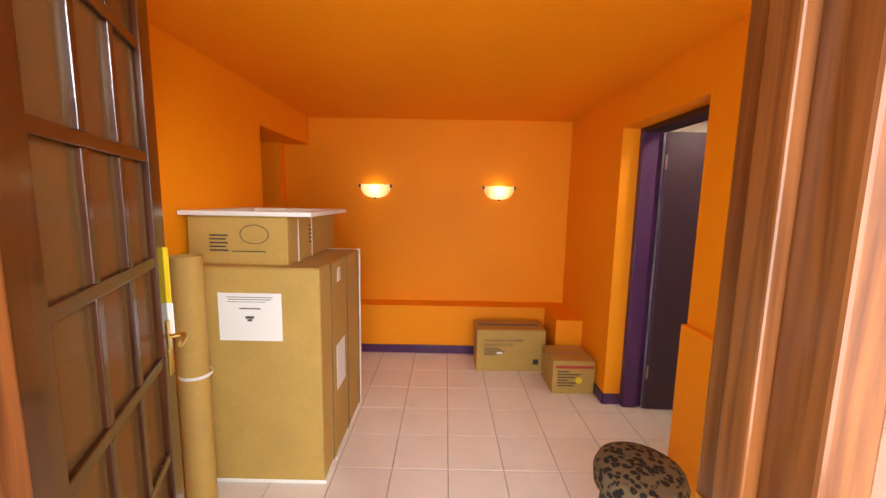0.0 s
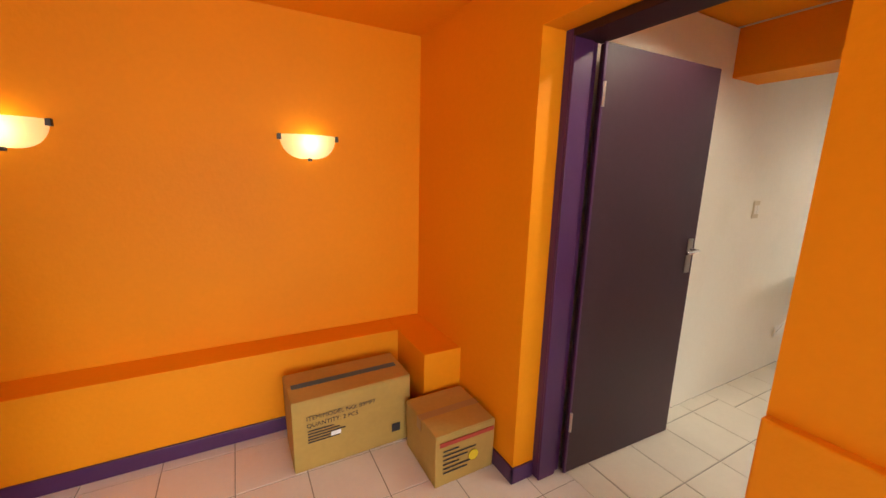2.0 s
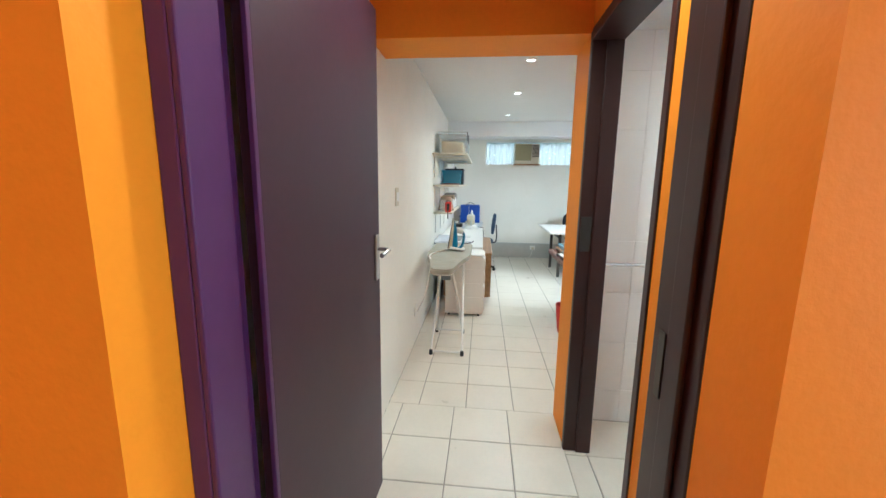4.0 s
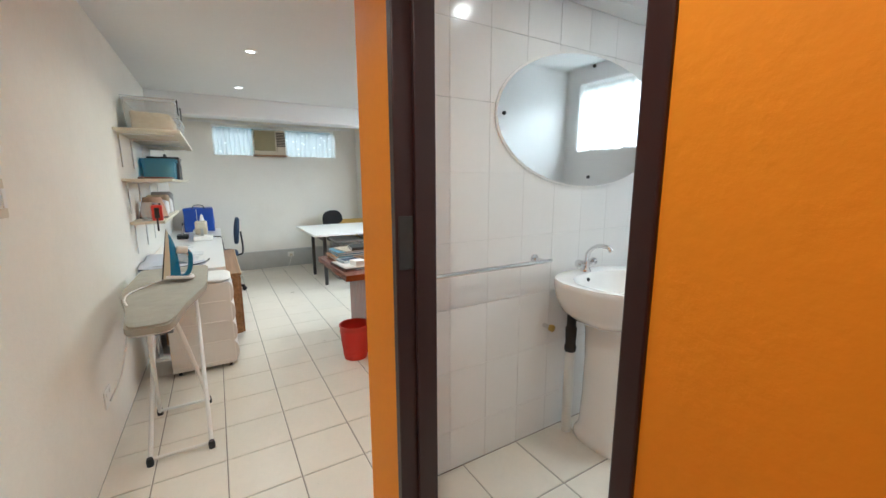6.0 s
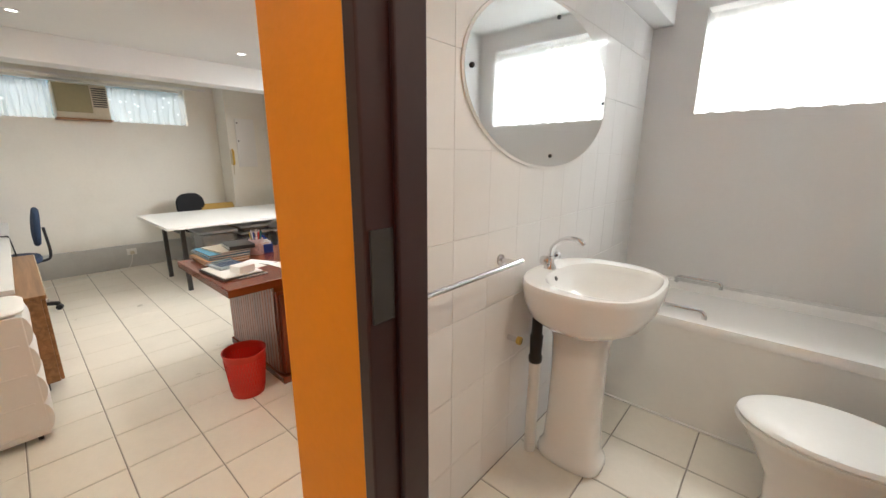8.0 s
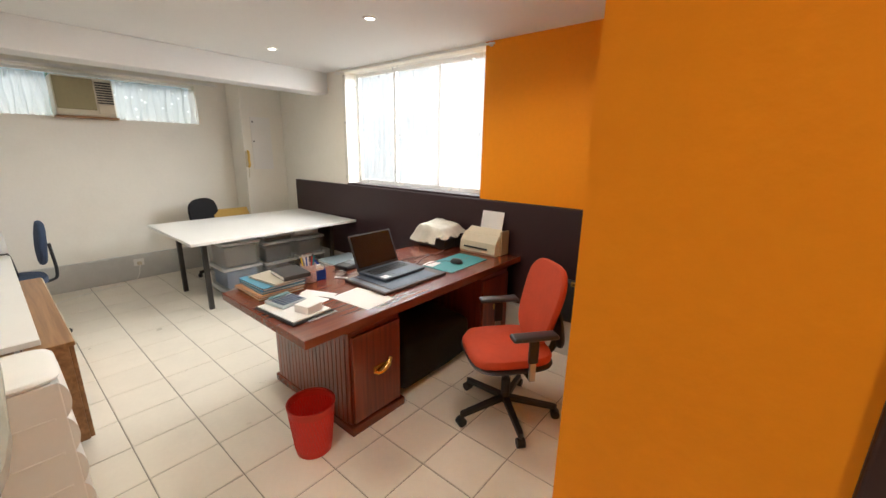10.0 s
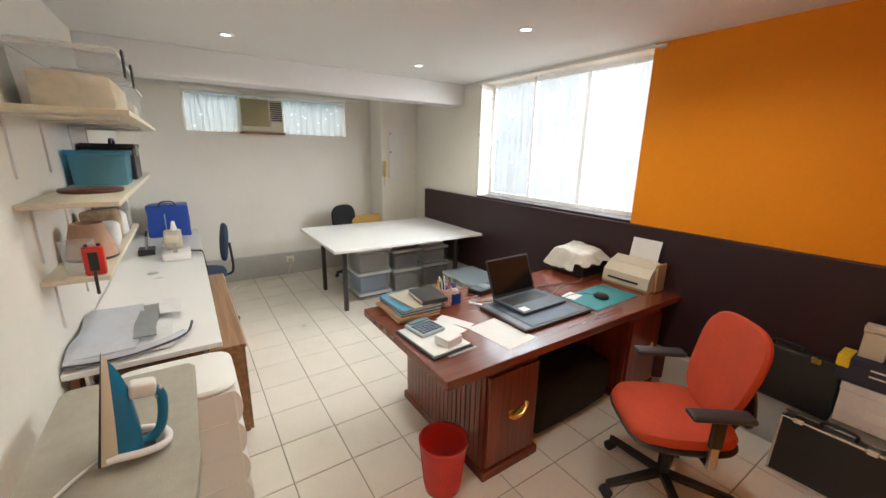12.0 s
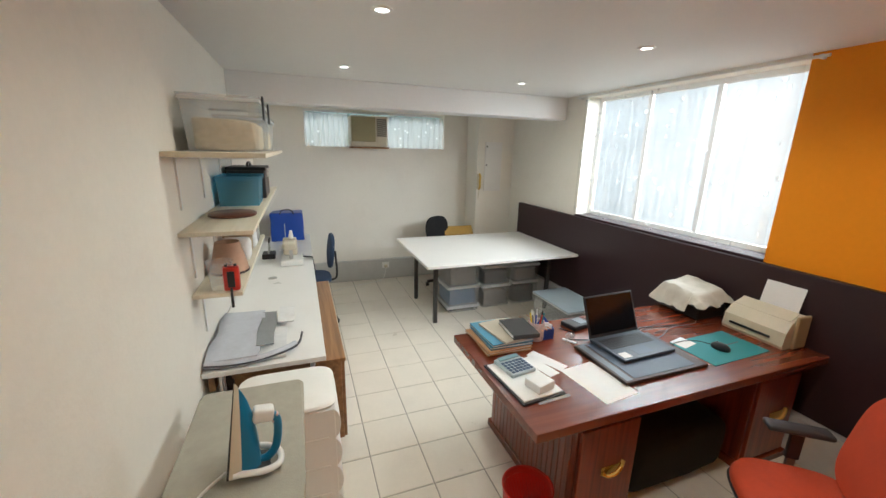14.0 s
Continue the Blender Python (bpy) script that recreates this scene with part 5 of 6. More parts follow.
for x in (5.26, 6.78, 8.30):
    part("leg", pipe([(x, 2.70, 0), (x, 2.70, 0.6645)], 0.017, 14), CHROME, bn, smooth=True)
    part("leg", pipe([(x, 3.14, 0), (x, 3.14, 0.6645)], 0.017, 14), CHROME, bn, smooth=True)
part("grommet", lathe([(0.036, 0.694), (0.034, 0.697), (0.0, 0.697)], 20, cap=False, m=pose(6.64, 2.97, 0)), STEEL, bn)
cb = thing("low_cabinet", "low brown oak laminate cabinet on castors", "cabinet", (5.31, 2.525, 0))
part("body", box(0, 0.018, 0.065, 1.38, 0.57, 0.585, 0.003), OAK_X, cb)
part("top", box(-0.01, -0.005, 0.585, 1.39, 0.58, 0.607, 0.003), OAK_X, cb)
part("edge_trim", box(-0.012, -0.010, 0.588, 1.39, -0.006, 0.604, 0.001), PINE, cb, "pale edge strip")
for k in range(3):
    d = part("cabinet_door", box(0.006 + k * 0.458, 0.0, 0.07, 0.456 + k * 0.458, 0.0175, 0.58, 0.003), OAK_X, cb)
    part("knob", lathe([(0.008, 0), (0.008, 0.012), (0.014, 0.016), (0, 0.022)], 12, cap=False, m=pose(0.41 + k * 0.458, 0, 0.46, 90)), STEEL, d)
for x, y in ((0.06, 0.08), (1.32, 0.08), (0.06, 0.5), (1.32, 0.5)):
    part("castor", pipe([(x, y - 0.012, 0.03), (x, y + 0.012, 0.03)], 0.03, 16), BLACK, cb, smooth=True)
    part("castor_fork", box(x - 0.012, y - 0.018, 0.045, x + 0.012, y + 0.018, 0.0645, 0.003), STEEL, cb)

dr = thing("drawer_tower", "white plastic drawer tower on small castors", "drawer unit", (4.79, 2.62, 0))
part("frame", boxes([(0, 0, 0.03, 0.018, 0.40, 0.655), (0.322, 0, 0.03, 0.34, 0.40, 0.655), (0.018, 0, 0.03, 0.322, 0.40, 0.045), (0.018, 0.385, 0.045, 0.322, 0.40, 0.655)], 0.004), WHITE_PLASTIC, dr)
topb = slab(0.355, 0.43, 0.03, 0.35, 0.006)
part("top", turned(topb, pose(0.17, 0.20, 0.655)), WHITE_PLASTIC, dr, smooth=True)
for k in range(4):
    z0 = 0.05 + k * 0.152
    bm = bmesh.new()
    n = 8
    ring = [(0.0 - 0.022 * math.sin(math.pi * j / n) ** 0.7, z0 + 0.142 * j / n) for j in range(n + 1)]
    va = [bm.verts.new((0.004, y - 0.002, zz)) for y, zz in ring] + [bm.verts.new((0.004, 0.02, ring[-1][1])), bm.verts.new((0.004, 0.02, ring[0][1]))]
    vb = [bm.verts.new((0.336, y - 0.002, zz)) for y, zz in ring] + [bm.verts.new((0.336, 0.02, ring[-1][1])), bm.verts.new((0.336, 0.02, ring[0][1]))]
    bm.faces.new(va)
    bm.faces.new(vb[::-1])
    for i in range(len(va)):
        bm.faces.new((va[i], va[(i + 1) % len(va)], vb[(i + 1) % len(va)], vb[i]))
    part("drawer", bm, WHITE_PLASTIC, dr, smooth=True)
    part("side_rib", box(-0.006, 0.03, z0 + 0.004, -0.0005, 0.37, z0 + 0.014, 0.002), WHITE_PLASTIC, dr)
for x, y in ((0.03, 0.04), (0.31, 0.04), (0.03, 0.36), (0.31, 0.36)):
    part("castor", pipe([(x, y - 0.01, 0.015), (x, y + 0.01, 0.015)], 0.015, 12), BLACK, dr, smooth=True)

# ---- ironing board and iron ----
ib = thing("ironing_board", "ironing board with grey cotton cover and white tube legs", "ironing board")
BOARD = [(4.885, 0.165), (4.88, 0.185), (4.86, 0.197), (4.30, 0.197), (4.16, 0.185), (4.02, 0.152), (3.86, 0.118), (3.70, 0.098), (3.62, 0.088), (3.585, 0.072), (3.570, 0.045)]
outline = [(x, 2.94 - w) for x, w in BOARD] + [(x, 2.94 + w) for x, w in BOARD[::-1]]
part("padded_top", prism(outline, 0.745, 0.782, bevel=0.010), LINEN, ib, "grey-beige cotton cover", smooth=True)
part("steel_tray", prism([(4.23 + (x - 4.23) * 0.97, 2.94 + (y - 2.94) * 0.9) for x, y in outline], 0.732, 0.7445), WHITE_PLASTIC, ib)
for s in (-1, 1):
    part("leg", pipe(curve_pts([(4.74, 2.94 + 0.11 * s, 0.73), (4.28, 2.925 + 0.12 * s, 0.36), (3.815, 2.912 + 0.13 * s, 0.012)], 18), 0.011, 10), WHITE_PLASTIC, ib, smooth=True)
    part("leg", pipe(curve_pts([(3.90, 2.94 + 0.05 * s, 0.73), (4.10, 2.93 + 0.09 * s, 0.38), (4.31, 2.925 + 0.125 * s, 0.012)], 18), 0.011, 10), WHITE_PLASTIC, ib, smooth=True)
    part("foot_cap", lathe([(0.015, 0), (0.016, 0.02), (0.013, 0.04)], 12, m=pose(3.815, 2.912 + 0.13 * s, 0)), BLACK, ib)
    part("foot_cap", lathe([(0.015, 0), (0.016, 0.02), (0.013, 0.04)], 12, m=pose(4.31, 2.925 + 0.125 * s, 0)), BLACK, ib)
part("cross_bar", pipe([(3.83, 2.782, 0.022), (3.83, 3.042, 0.022)], 0.009, 8), WHITE_PLASTIC, ib)
part("cross_bar", pipe([(4.30, 2.80, 0.03), (4.30, 3.05, 0.03)], 0.009, 8), WHITE_PLASTIC, ib)
part("hook", box(3.98, 2.90, 0.60, 4.03, 2.98, 0.731, 0.004), GREY_METAL, ib, "grey height latch under the board")

ir = thing("steam_iron", "petrol blue steam iron standing on its heel", "iron", (4.40, 2.90, 0.797), 4)
ir.matrix_world = pose(4.40, 2.915, 0.806, 9, 0, 6)
def iron_layer(y, w, top, base=0.0):
    """One outline of the iron, its heel below and its tip above; the body thins towards the tip."""
    prof = [(w * (1 - (i / 16) ** 2.4), base + (top - base) * i / 16) for i in range(17)]
    ring = [(x, y, z) for x, z in prof] + [(-x, y, z) for x, z in prof[::-1][1:]]
    return [(x, 0.052 + (q - 0.052) * (1 - 0.72 * (z / 0.29) ** 1.3), z) for x, q, z in ring]


part("sole_plate", loft([iron_layer(0.052, 0.056, 0.288), iron_layer(0.046, 0.058, 0.29)]), DARK_STEEL, ir, "dark steel sole plate", smooth=True)
part("skirt", loft([iron_layer(0.046, 0.057, 0.284), iron_layer(0.030, 0.057, 0.280), iron_layer(0.012, 0.052, 0.270)]), BEIGE_PLASTIC, ir, "cream plastic skirt", smooth=True)
part("body", loft([iron_layer(0.012, 0.050, 0.266), iron_layer(-0.012, 0.046, 0.250), iron_layer(-0.030, 0.036, 0.225), iron_layer(-0.042, 0.024, 0.18)]), IRON_BLUE, ir, "petrol blue body", smooth=True)
part("handle", pipe(curve_pts([(0, -0.006, 0.180), (0, -0.050, 0.172), (0, -0.076, 0.150), (0, -0.084, 0.10), (0, -0.080, 0.045), (0, -0.055, 0.012), (0, -0.012, 0.008)], 30), 0.013, 12), IRON_BLUE, ir, smooth=True)
part("dial_housing", box(-0.022, -0.066, 0.150, 0.022, -0.006, 0.196, 0.011, 3), WHITE_PLASTIC, ir, "white dial housing", smooth=True)
part("spray_button", box(-0.010, -0.080, 0.140, 0.010, -0.062, 0.172, 0.005, 2), mat("pinkish_plastic", (0.62, 0.38, 0.34), 0.4), ir, "pinkish button", smooth=True)
part("heel", box(-0.045, -0.07, 0.0, 0.045, 0.04, 0.010, 0.004), BLACK, ir)
part("heel_rest", pipe(curve_pts([(-0.052, 0.035, 0.012), (-0.058, -0.045, 0.014), (-0.030, -0.095, 0.012), (0.030, -0.095, 0.012), (0.058, -0.045, 0.014), (0.052, 0.035, 0.012)], 30), 0.010, 10), WHITE_PLASTIC, ir, "white rubber heel rest", smooth=True)
cord = thing("iron_cord", "grey power cord lying on the ironing board", "cable")
part("cord", pipe(curve_pts([(4.39, 2.97, 0.80), (4.33, 3.03, 0.79), (4.20, 3.09, 0.787), (4.05, 3.09, 0.787), (3.92, 3.06, 0.75), (3.87, 3.10, 0.5), (3.95, 3.18, 0.32)], 40), 0.0045, 8), WHITE_PLASTIC, cord, smooth=True)

# ---- shelves on the long wall ----
def bracket(parent, x, z, y):
    part("bracket", boxes([(x - 0.011, HY1 - 0.010, z - 0.24, x + 0.011, HY1 - 0.001, z - 0.001), (x - 0.011, y + 0.05, z - 0.010, x + 0.011, HY1 - 0.010, z - 0.0005)], 0.001), WHITE_PLASTIC, parent, "white steel shelf bracket")


def shelf(x0, x1, y0, z, bx):
    s = thing("wall_shelf", "pale melamine wall shelf on white steel brackets", "shelf", (0, 0, 0), 0, "wall shelves")
    part("board", box(x0, y0, z, x1, HY1 - 0.002, z + 0.020, 0.002), PINE, s)
    for x in bx:
        bracket(s, x, z, y0)
    return s


shelf(5.10, 6.95, 2.83, 1.725, (5.28, 5.75, 6.3, 6.8))
shelf(5.17, 7.30, 2.915, 1.380, (5.35, 5.85, 6.5, 7.1))
shelf(5.245, 6.60, 2.998, 1.063, (5.42, 5.95, 6.45))
big = tub("large clear plastic tub with white lid on the top shelf", 5.30, 2.86, 1.746, 0.62, 0.31, 0.235, BEIGE_CLOTH, lid=CLEAR, fill=0.6)
part("latch", box(0.10, -0.018, 0.15, 0.16, -0.009, 0.26, 0.003), BLACK, big)
part("latch", box(0.46, -0.018, 0.15, 0.52, -0.009, 0.26, 0.003), BLACK, big)
tub("clear tub with beige contents on the top shelf", 6.05, 2.87, 1.746, 0.55, 0.30, 0.20, BEIGE_CLOTH, lid=CLEAR, fill=0.6)
tub("blue tinted tub of red cloth on the shelf", 5.98, 2.95, 1.401, 0.30, 0.24, 0.175, CLOTHS[4], tint=CLEAR_BLUE, lid=CLEAR_BLUE, fill=0.7)
bc = thing("black_case", "black plastic tool case on the shelf", "case", (6.38, 2.94, 1.401))
part("body", box(0, 0, 0, 0.36, 0.25, 0.20, 0.010), BLACK, bc)
part("lid", box(-0.006, -0.006, 0.20, 0.366, 0.256, 0.225, 0.006), BLACK, bc)
part("handle", pipe(curve_pts([(0.10, 0.12, 0.225), (0.11, 0.12, 0.25), (0.25, 0.12, 0.25), (0.26, 0.12, 0.225)], 14), 0.008, 8), DARK_STEEL, bc, smooth=True)
part("latch", box(0.06, -0.014, 0.15, 0.11, -0.007, 0.215, 0.002), STEEL, bc)
solid("wooden_disc", lathe([(0.0, 0), (0.115, 0), (0.12, 0.004), (0.12, 0.014), (0.115, 0.018), (0, 0.018)], 40, cap=False, m=pose(5.62, 3.06, 1.401)), mat("dark_red_brown_varnish", (0.10, 0.035, 0.02), 0.35, var=0.2), "round dark brown wooden disc on the shelf", "board", smooth=True)
sh = thing("lamp_shade", "pinkish beige cloth lamp shade on the low shelf", "lamp shade", (5.62, 3.105, 1.084))
part("shade", lathe([(0.098, 0.0), (0.092, 0.05), (0.062, 0.17), (0.060, 0.17), (0.09, 0.05), (0.096, 0.0)], 28, cap=False), mat("pinkish_beige_cloth", (0.52, 0.34, 0.24), 0.9, var=0.12, bump=0.4), sh, smooth=True)
part("base_ring", lathe([(0.099, 0), (0.101, 0.006), (0.099, 0.012)], 28, cap=False), LEATHER, sh)
for i, (x, c, hh) in enumerate(((5.80, FABRIC_WHITE, 0.14), (5.95, CLOTHS[1], 0.18), (6.12, FABRIC_WHITE, 0.15), (6.30, CLOTHS[0], 0.2))):
    bmb = box(x, 3.02, 1.084, x + 0.13, 3.19, 1.084 + hh, 0.03, 3)
    for v in bmb.verts:
        v.co += 0.012 * noise.noise_vector(v.co * 14)
        v.co.z = max(v.co.z, 1.0842)
    solid("fabric_parcel", bmb, c, "wrapped cloth bundle on the low shelf", "cloth bundle", "shelf bundles", smooth=True)
for i, (x, c) in enumerate(((6.85, STEEL), (6.97, BLACK), (7.10, WHITE_PLASTIC))):
    solid("jar", lathe([(0.0, 0), (0.035, 0), (0.037, 0.01), (0.037, 0.09), (0.028, 0.10), (0.028, 0.12), (0, 0.122)], 18, cap=False, m=pose(x, 3.05, 1.401)), c, "small jar on the shelf", "jar", "shelf jars", smooth=True)
rt = thing("staple_gun", "small red tool with a black nozzle on the low shelf", "tool", (5.265, 3.045, 1.084))
part("body", box(0, -0.035, 0, 0.045, 0.035, 0.12, 0.008), RED_PLASTIC, rt, smooth=True)
part("grip", box(-0.003, -0.016, 0.02, -0.0005, 0.016, 0.10, 0.002), BLACK, rt)
for q in (-0.02, 0.02):
    part("button", lathe([(0.007, 0.1205), (0.007, 0.132), (0, 0.133)], 10, cap=False, m=pose(0.022, q, 0)), BLACK, rt)
part("nozzle", pipe([(-0.012, 0.0, 0.02), (-0.022, 0.0, -0.01), (-0.024, 0.0, -0.075)], 0.006, 8), BLACK, rt, smooth=True)
cbag = thing("clear_bag", "small clear plastic container beside the red tool", "container", (5.33, 3.10, 1.084))
part("tub", lathe([(0.045, 0), (0.06, 0.14)], 16, cap=False), CLEAR, cbag, smooth=True)

# ---- things on the bench ----
fb_ = thing("folded_fabric", "folded white and grey fabric with dark edge on the bench", "fabric", (5.225, 2.79, 0.694))
def cloth_sheet(x0, x1, y0, y1, z, amp, nx=26, ny=20, seed=0, thick=0.004):
    bm = bmesh.new()
    g = []
    for j in range(ny + 1):
        row = []
        for i in range(nx + 1):
            x, y = x0 + (x1 - x0) * i / nx, y0 + (y1 - y0) * j / ny
            row.append(bm.verts.new((x + 0.01 * noise.noise(Vector((x * 6, y * 6, seed))), y + 0.012 * noise.noise(Vector((x * 6, y * 6, seed + 5))), z + amp * (0.5 + 0.5 * noise.noise(Vector((x * 7, y * 4, seed + 9)))))))
        g.append(row)
    for j in range(ny):
        for i in range(nx):
            bm.faces.new((g[j][i], g[j][i + 1], g[j + 1][i + 1], g[j + 1][i]))
    for v in bm.verts:
        v.co.z = max(v.co.z, 0.0008)
    r = bmesh.ops.extrude_face_region(bm, geom=list(bm.faces))
    for v in r["geom"]:
        if isinstance(v, bmesh.types.BMVert):
            v.co.z += thick
    return bm
part("lower_fold", cloth_sheet(0.02, 0.50, 0.04, 0.40, 0.001, 0.012, seed=2, thick=0.014), FABRIC_WHITE, fb_, smooth=True)
part("upper_fold", cloth_sheet(0.0, 0.60, 0.17, 0.41, 0.030, 0.020, seed=4, thick=0.010), FABRIC_PALE, fb_, smooth=True)
part("grey_panel", cloth_sheet(0.10, 0.55, 0.10, 0.19, 0.044, 0.012, seed=7, thick=0.004), FABRIC_GREY, fb_, "grey cloth panel", smooth=True)
part("loose_corner", cloth_sheet(0.36, 0.62, 0.0, 0.09, 0.02, 0.05, seed=11, thick=0.004), FABRIC_WHITE, fb_, smooth=True)
part("rolled_edge", pipe(curve_pts([(0.005, 0.41, 0.03), (0.0, 0.30, 0.022), (0.005, 0.18, 0.024), (0.05, 0.05, 0.03), (0.10, -0.01, 0.032)], 20), 0.019, 10), FABRIC_PALE, fb_, smooth=True)
part("dark_piping", pipe(curve_pts([(-0.012, 0.41, 0.03), (-0.016, 0.30, 0.022), (-0.01, 0.18, 0.024), (0.035, 0.04, 0.03), (0.10, -0.025, 0.034), (0.24, -0.045, 0.03)], 24), 0.006, 6), CLOTHS[3], fb_, "dark grey edge piping", smooth=True)

sm = thing("sewing_machine", "cream overlocker sewing machine on the bench", "sewing machine", (6.95, 2.72, 0.694))
part("base", box(0, 0, 0, 0.30, 0.20, 0.055, 0.012, 3), WHITE_PLASTIC, sm, smooth=True)
part("column", box(0.19, 0.05, 0.055, 0.29, 0.18, 0.22, 0.02, 3), BEIGE_PLASTIC, sm, smooth=True)
part("arm", box(0.02, 0.06, 0.145, 0.20, 0.17, 0.215, 0.02, 3), BEIGE_PLASTIC, sm, smooth=True)
part("needle_bar", box(0.05, 0.09, 0.056, 0.075, 0.12, 0.146, 0.004), STEEL, sm)
part("thread_stand", pipe([(0.24, 0.15, 0.22), (0.24, 0.15, 0.36)], 0.004, 8), STEEL, sm)
part("thread_cone", lathe([(0.026, 0.222), (0.012, 0.30), (0, 0.30)], 16, cap=False, m=pose(0.21, 0.10, 0)), WHITE_PLASTIC, sm, smooth=True)
part("hand_wheel", lathe([(0.0, 0), (0.03, 0), (0.032, 0.01), (0.0, 0.012)], 20, cap=False, m=pose(0.29, 0.11, 0.16, 0, 90)), BLACK, sm, smooth=True)
part("cable", pipe(curve_pts([(0.25, 0.0, 0.02), (0.28, -0.06, 0.006), (0.25, -0.085, 0.004), (0.20, -0.10, -0.1), (0.22, -0.11, -0.3)], 20), 0.005, 6), BLACK, sm)
bk = thing("tool_rack", "small black tool holder on the bench", "tool holder", (7.25, 2.98, 0.694))
part("base", box(0, 0, 0, 0.16, 0.12, 0.05, 0.008), BLACK, bk)
for i in range(4):
    part("tool", pipe([(0.03 + 0.035 * i, 0.06, 0.05), (0.03 + 0.04 * i, 0.05, 0.16 + 0.03 * (i % 2))], 0.008, 8), BLACK if i % 2 else STEEL, bk)
bb = thing("blue_bag", "blue fabric shopping bag standing on the bench", "bag", (8.02, 2.70, 0.694))
bmq = bmesh.new()
add_box(bmq, 0, 0, 0, 0.26, 0.36, 0.33, 0.02, 2)
bmesh.ops.subdivide_edges(bmq, edges=bmq.edges, cuts=2, use_grid_fill=True)
for v in bmq.verts:
    v.co += 0.012 * noise.noise_vector(v.co * 8)
    v.co.z = max(0.0005, v.co.z)
part("body", bmq, BLUE_PLASTIC, bb, smooth=True)
part("handle", pipe(curve_pts([(0.005, 0.10, 0.32), (-0.01, 0.13, 0.37), (-0.01, 0.22, 0.37), (0.005, 0.25, 0.32)], 16), 0.006, 6), BLACK, bb)
wj = thing("white_cloth_heap", "white and yellow cloth heaped by the blue bag", "cloth", (7.42, 2.78, 0.694))
part("heap", cloth_sheet(0, 0.26, 0, 0.16, -0.05, 0.15, seed=21, thick=0.02), FABRIC_WHITE, wj, smooth=True)
part("yellow_cloth", cloth_sheet(-0.02, 0.12, 0.02, 0.14, 0.05, 0.06, seed=27, thick=0.01), BEIGE_PLASTIC, wj, smooth=True)

# ---- things on the desk ----
DZ = 0.7005
mt = thing("desk_pad", "dark leather desk pad with a grey blotter", "desk pad", (4.462, 0.742, DZ), 0)
part("pad", box(0, 0, 0, 0.385, 0.555, 0.018, 0.004), LEATHER, mt)
part("blotter", box(0.02, 0.07, 0.018, 0.365, 0.485, 0.0200, 0.001), SLATE, mt, "grey blotter sheet")
part("side_band", box(0.012, 0.50, 0.018, 0.375, 0.54, 0.0195, 0.001), GREY_METAL, mt, "shiny side band")
LAPTOP_GREY = mat("dark_blue_grey_plastic", (0.060, 0.075, 0.10), 0.38, metal=0.2, var=0.06)
lp = thing("laptop", "open dark grey laptop on the desk pad", "laptop", (4.61, 0.80, DZ + 0.0206), 2)
part("base", box(0, 0, 0, 0.255, 0.375, 0.018, 0.004), LAPTOP_GREY, lp)
for r in range(5):
    for c in range(14):
        part("key", box(0.115 + 0.022 * r, 0.028 + 0.0232 * c, 0.018, 0.133 + 0.022 * r, 0.048 + 0.0232 * c, 0.0198), BLACK, lp)
part("touchpad", box(0.025, 0.14, 0.018, 0.095, 0.25, 0.0186), SLATE, lp)
part("sticker", box(0.02, 0.30, 0.018, 0.07, 0.355, 0.0188), PAPER, lp, "white paper sticker")
scm = pose(0.252, 0, 0.014, 0, 22, 0)
scr = part("screen_lid", turned(box(0, 0, 0, 0.009, 0.375, 0.245, 0.003), scm), BLACK, lp)
part("display", turned(box(-0.0012, 0.012, 0.022, -0.0002, 0.363, 0.235), scm), SCREEN, scr)
tm = thing("cutting_mat", "teal cutting mat on the desk", "cutting mat", (4.47, 0.225, DZ), 2)
part("mat", box(0, 0, 0, 0.27, 0.47, 0.003, 0.001), TEAL, tm)
part("slot", box(0.13, 0.06, 0.003, 0.14, 0.17, 0.0034), SLATE, tm)
ms = thing("computer_mouse", "black computer mouse on the teal mat", "mouse", (4.575, 0.485, DZ + 0.0032), 15)
part("body", loft([[(0.05 * k * math.cos(6.28319 * i / 24), 0.031 * k * math.sin(6.28319 * i / 24), zz) for i in range(24)] for k, zz in ((0.95, 0), (1.0, 0.008), (0.95, 0.02), (0.7, 0.032), (0.35, 0.036))]), BLACK, ms, smooth=True)
part("wheel", pipe([(0.02, -0.003, 0.033), (0.02, 0.003, 0.033)], 0.008, 12), GREY_METAL, ms)
part("cable", pipe(curve_pts([(0.05, 0, 0.008), (0.12, 0.02, 0.004), (0.17, 0.12, 0.004), (0.19, 0.3, 0.004), (0.24, 0.40, 0.01)], 24), 0.0022, 6), BLACK, ms)
for nm, x, y, rz, w, h_ in (("paper_sheet", 4.405, 1.275, 6, 0.297, 0.21), ("paper_slip", 4.70, 1.45, 24, 0.21, 0.07), ("paper_slip", 4.66, 1.53, 14, 0.20, 0.07)):
    solid(nm, box(0, 0, 0, w, h_, 0.0008), PAPER, "white paper lying on the desk" if nm == "paper_sheet" else "narrow white paper slip on the desk", "paper", at=pose(x, y, DZ, 0, 0, rz))
tc2 = solid("paper_note", box(0, 0, 0, 0.09, 0.12, 0.001), PAPER, "white note on the teal mat", "paper", at=pose(4.665, 0.56, DZ + 0.0034, 0, 0, 12))
cl = thing("document_folder", "black folder holding white papers on the desk", "folder", (4.50, 1.615, DZ), 4)
part("cover", box(0, 0, 0, 0.345, 0.235, 0.012, 0.004), BLACK, cl)
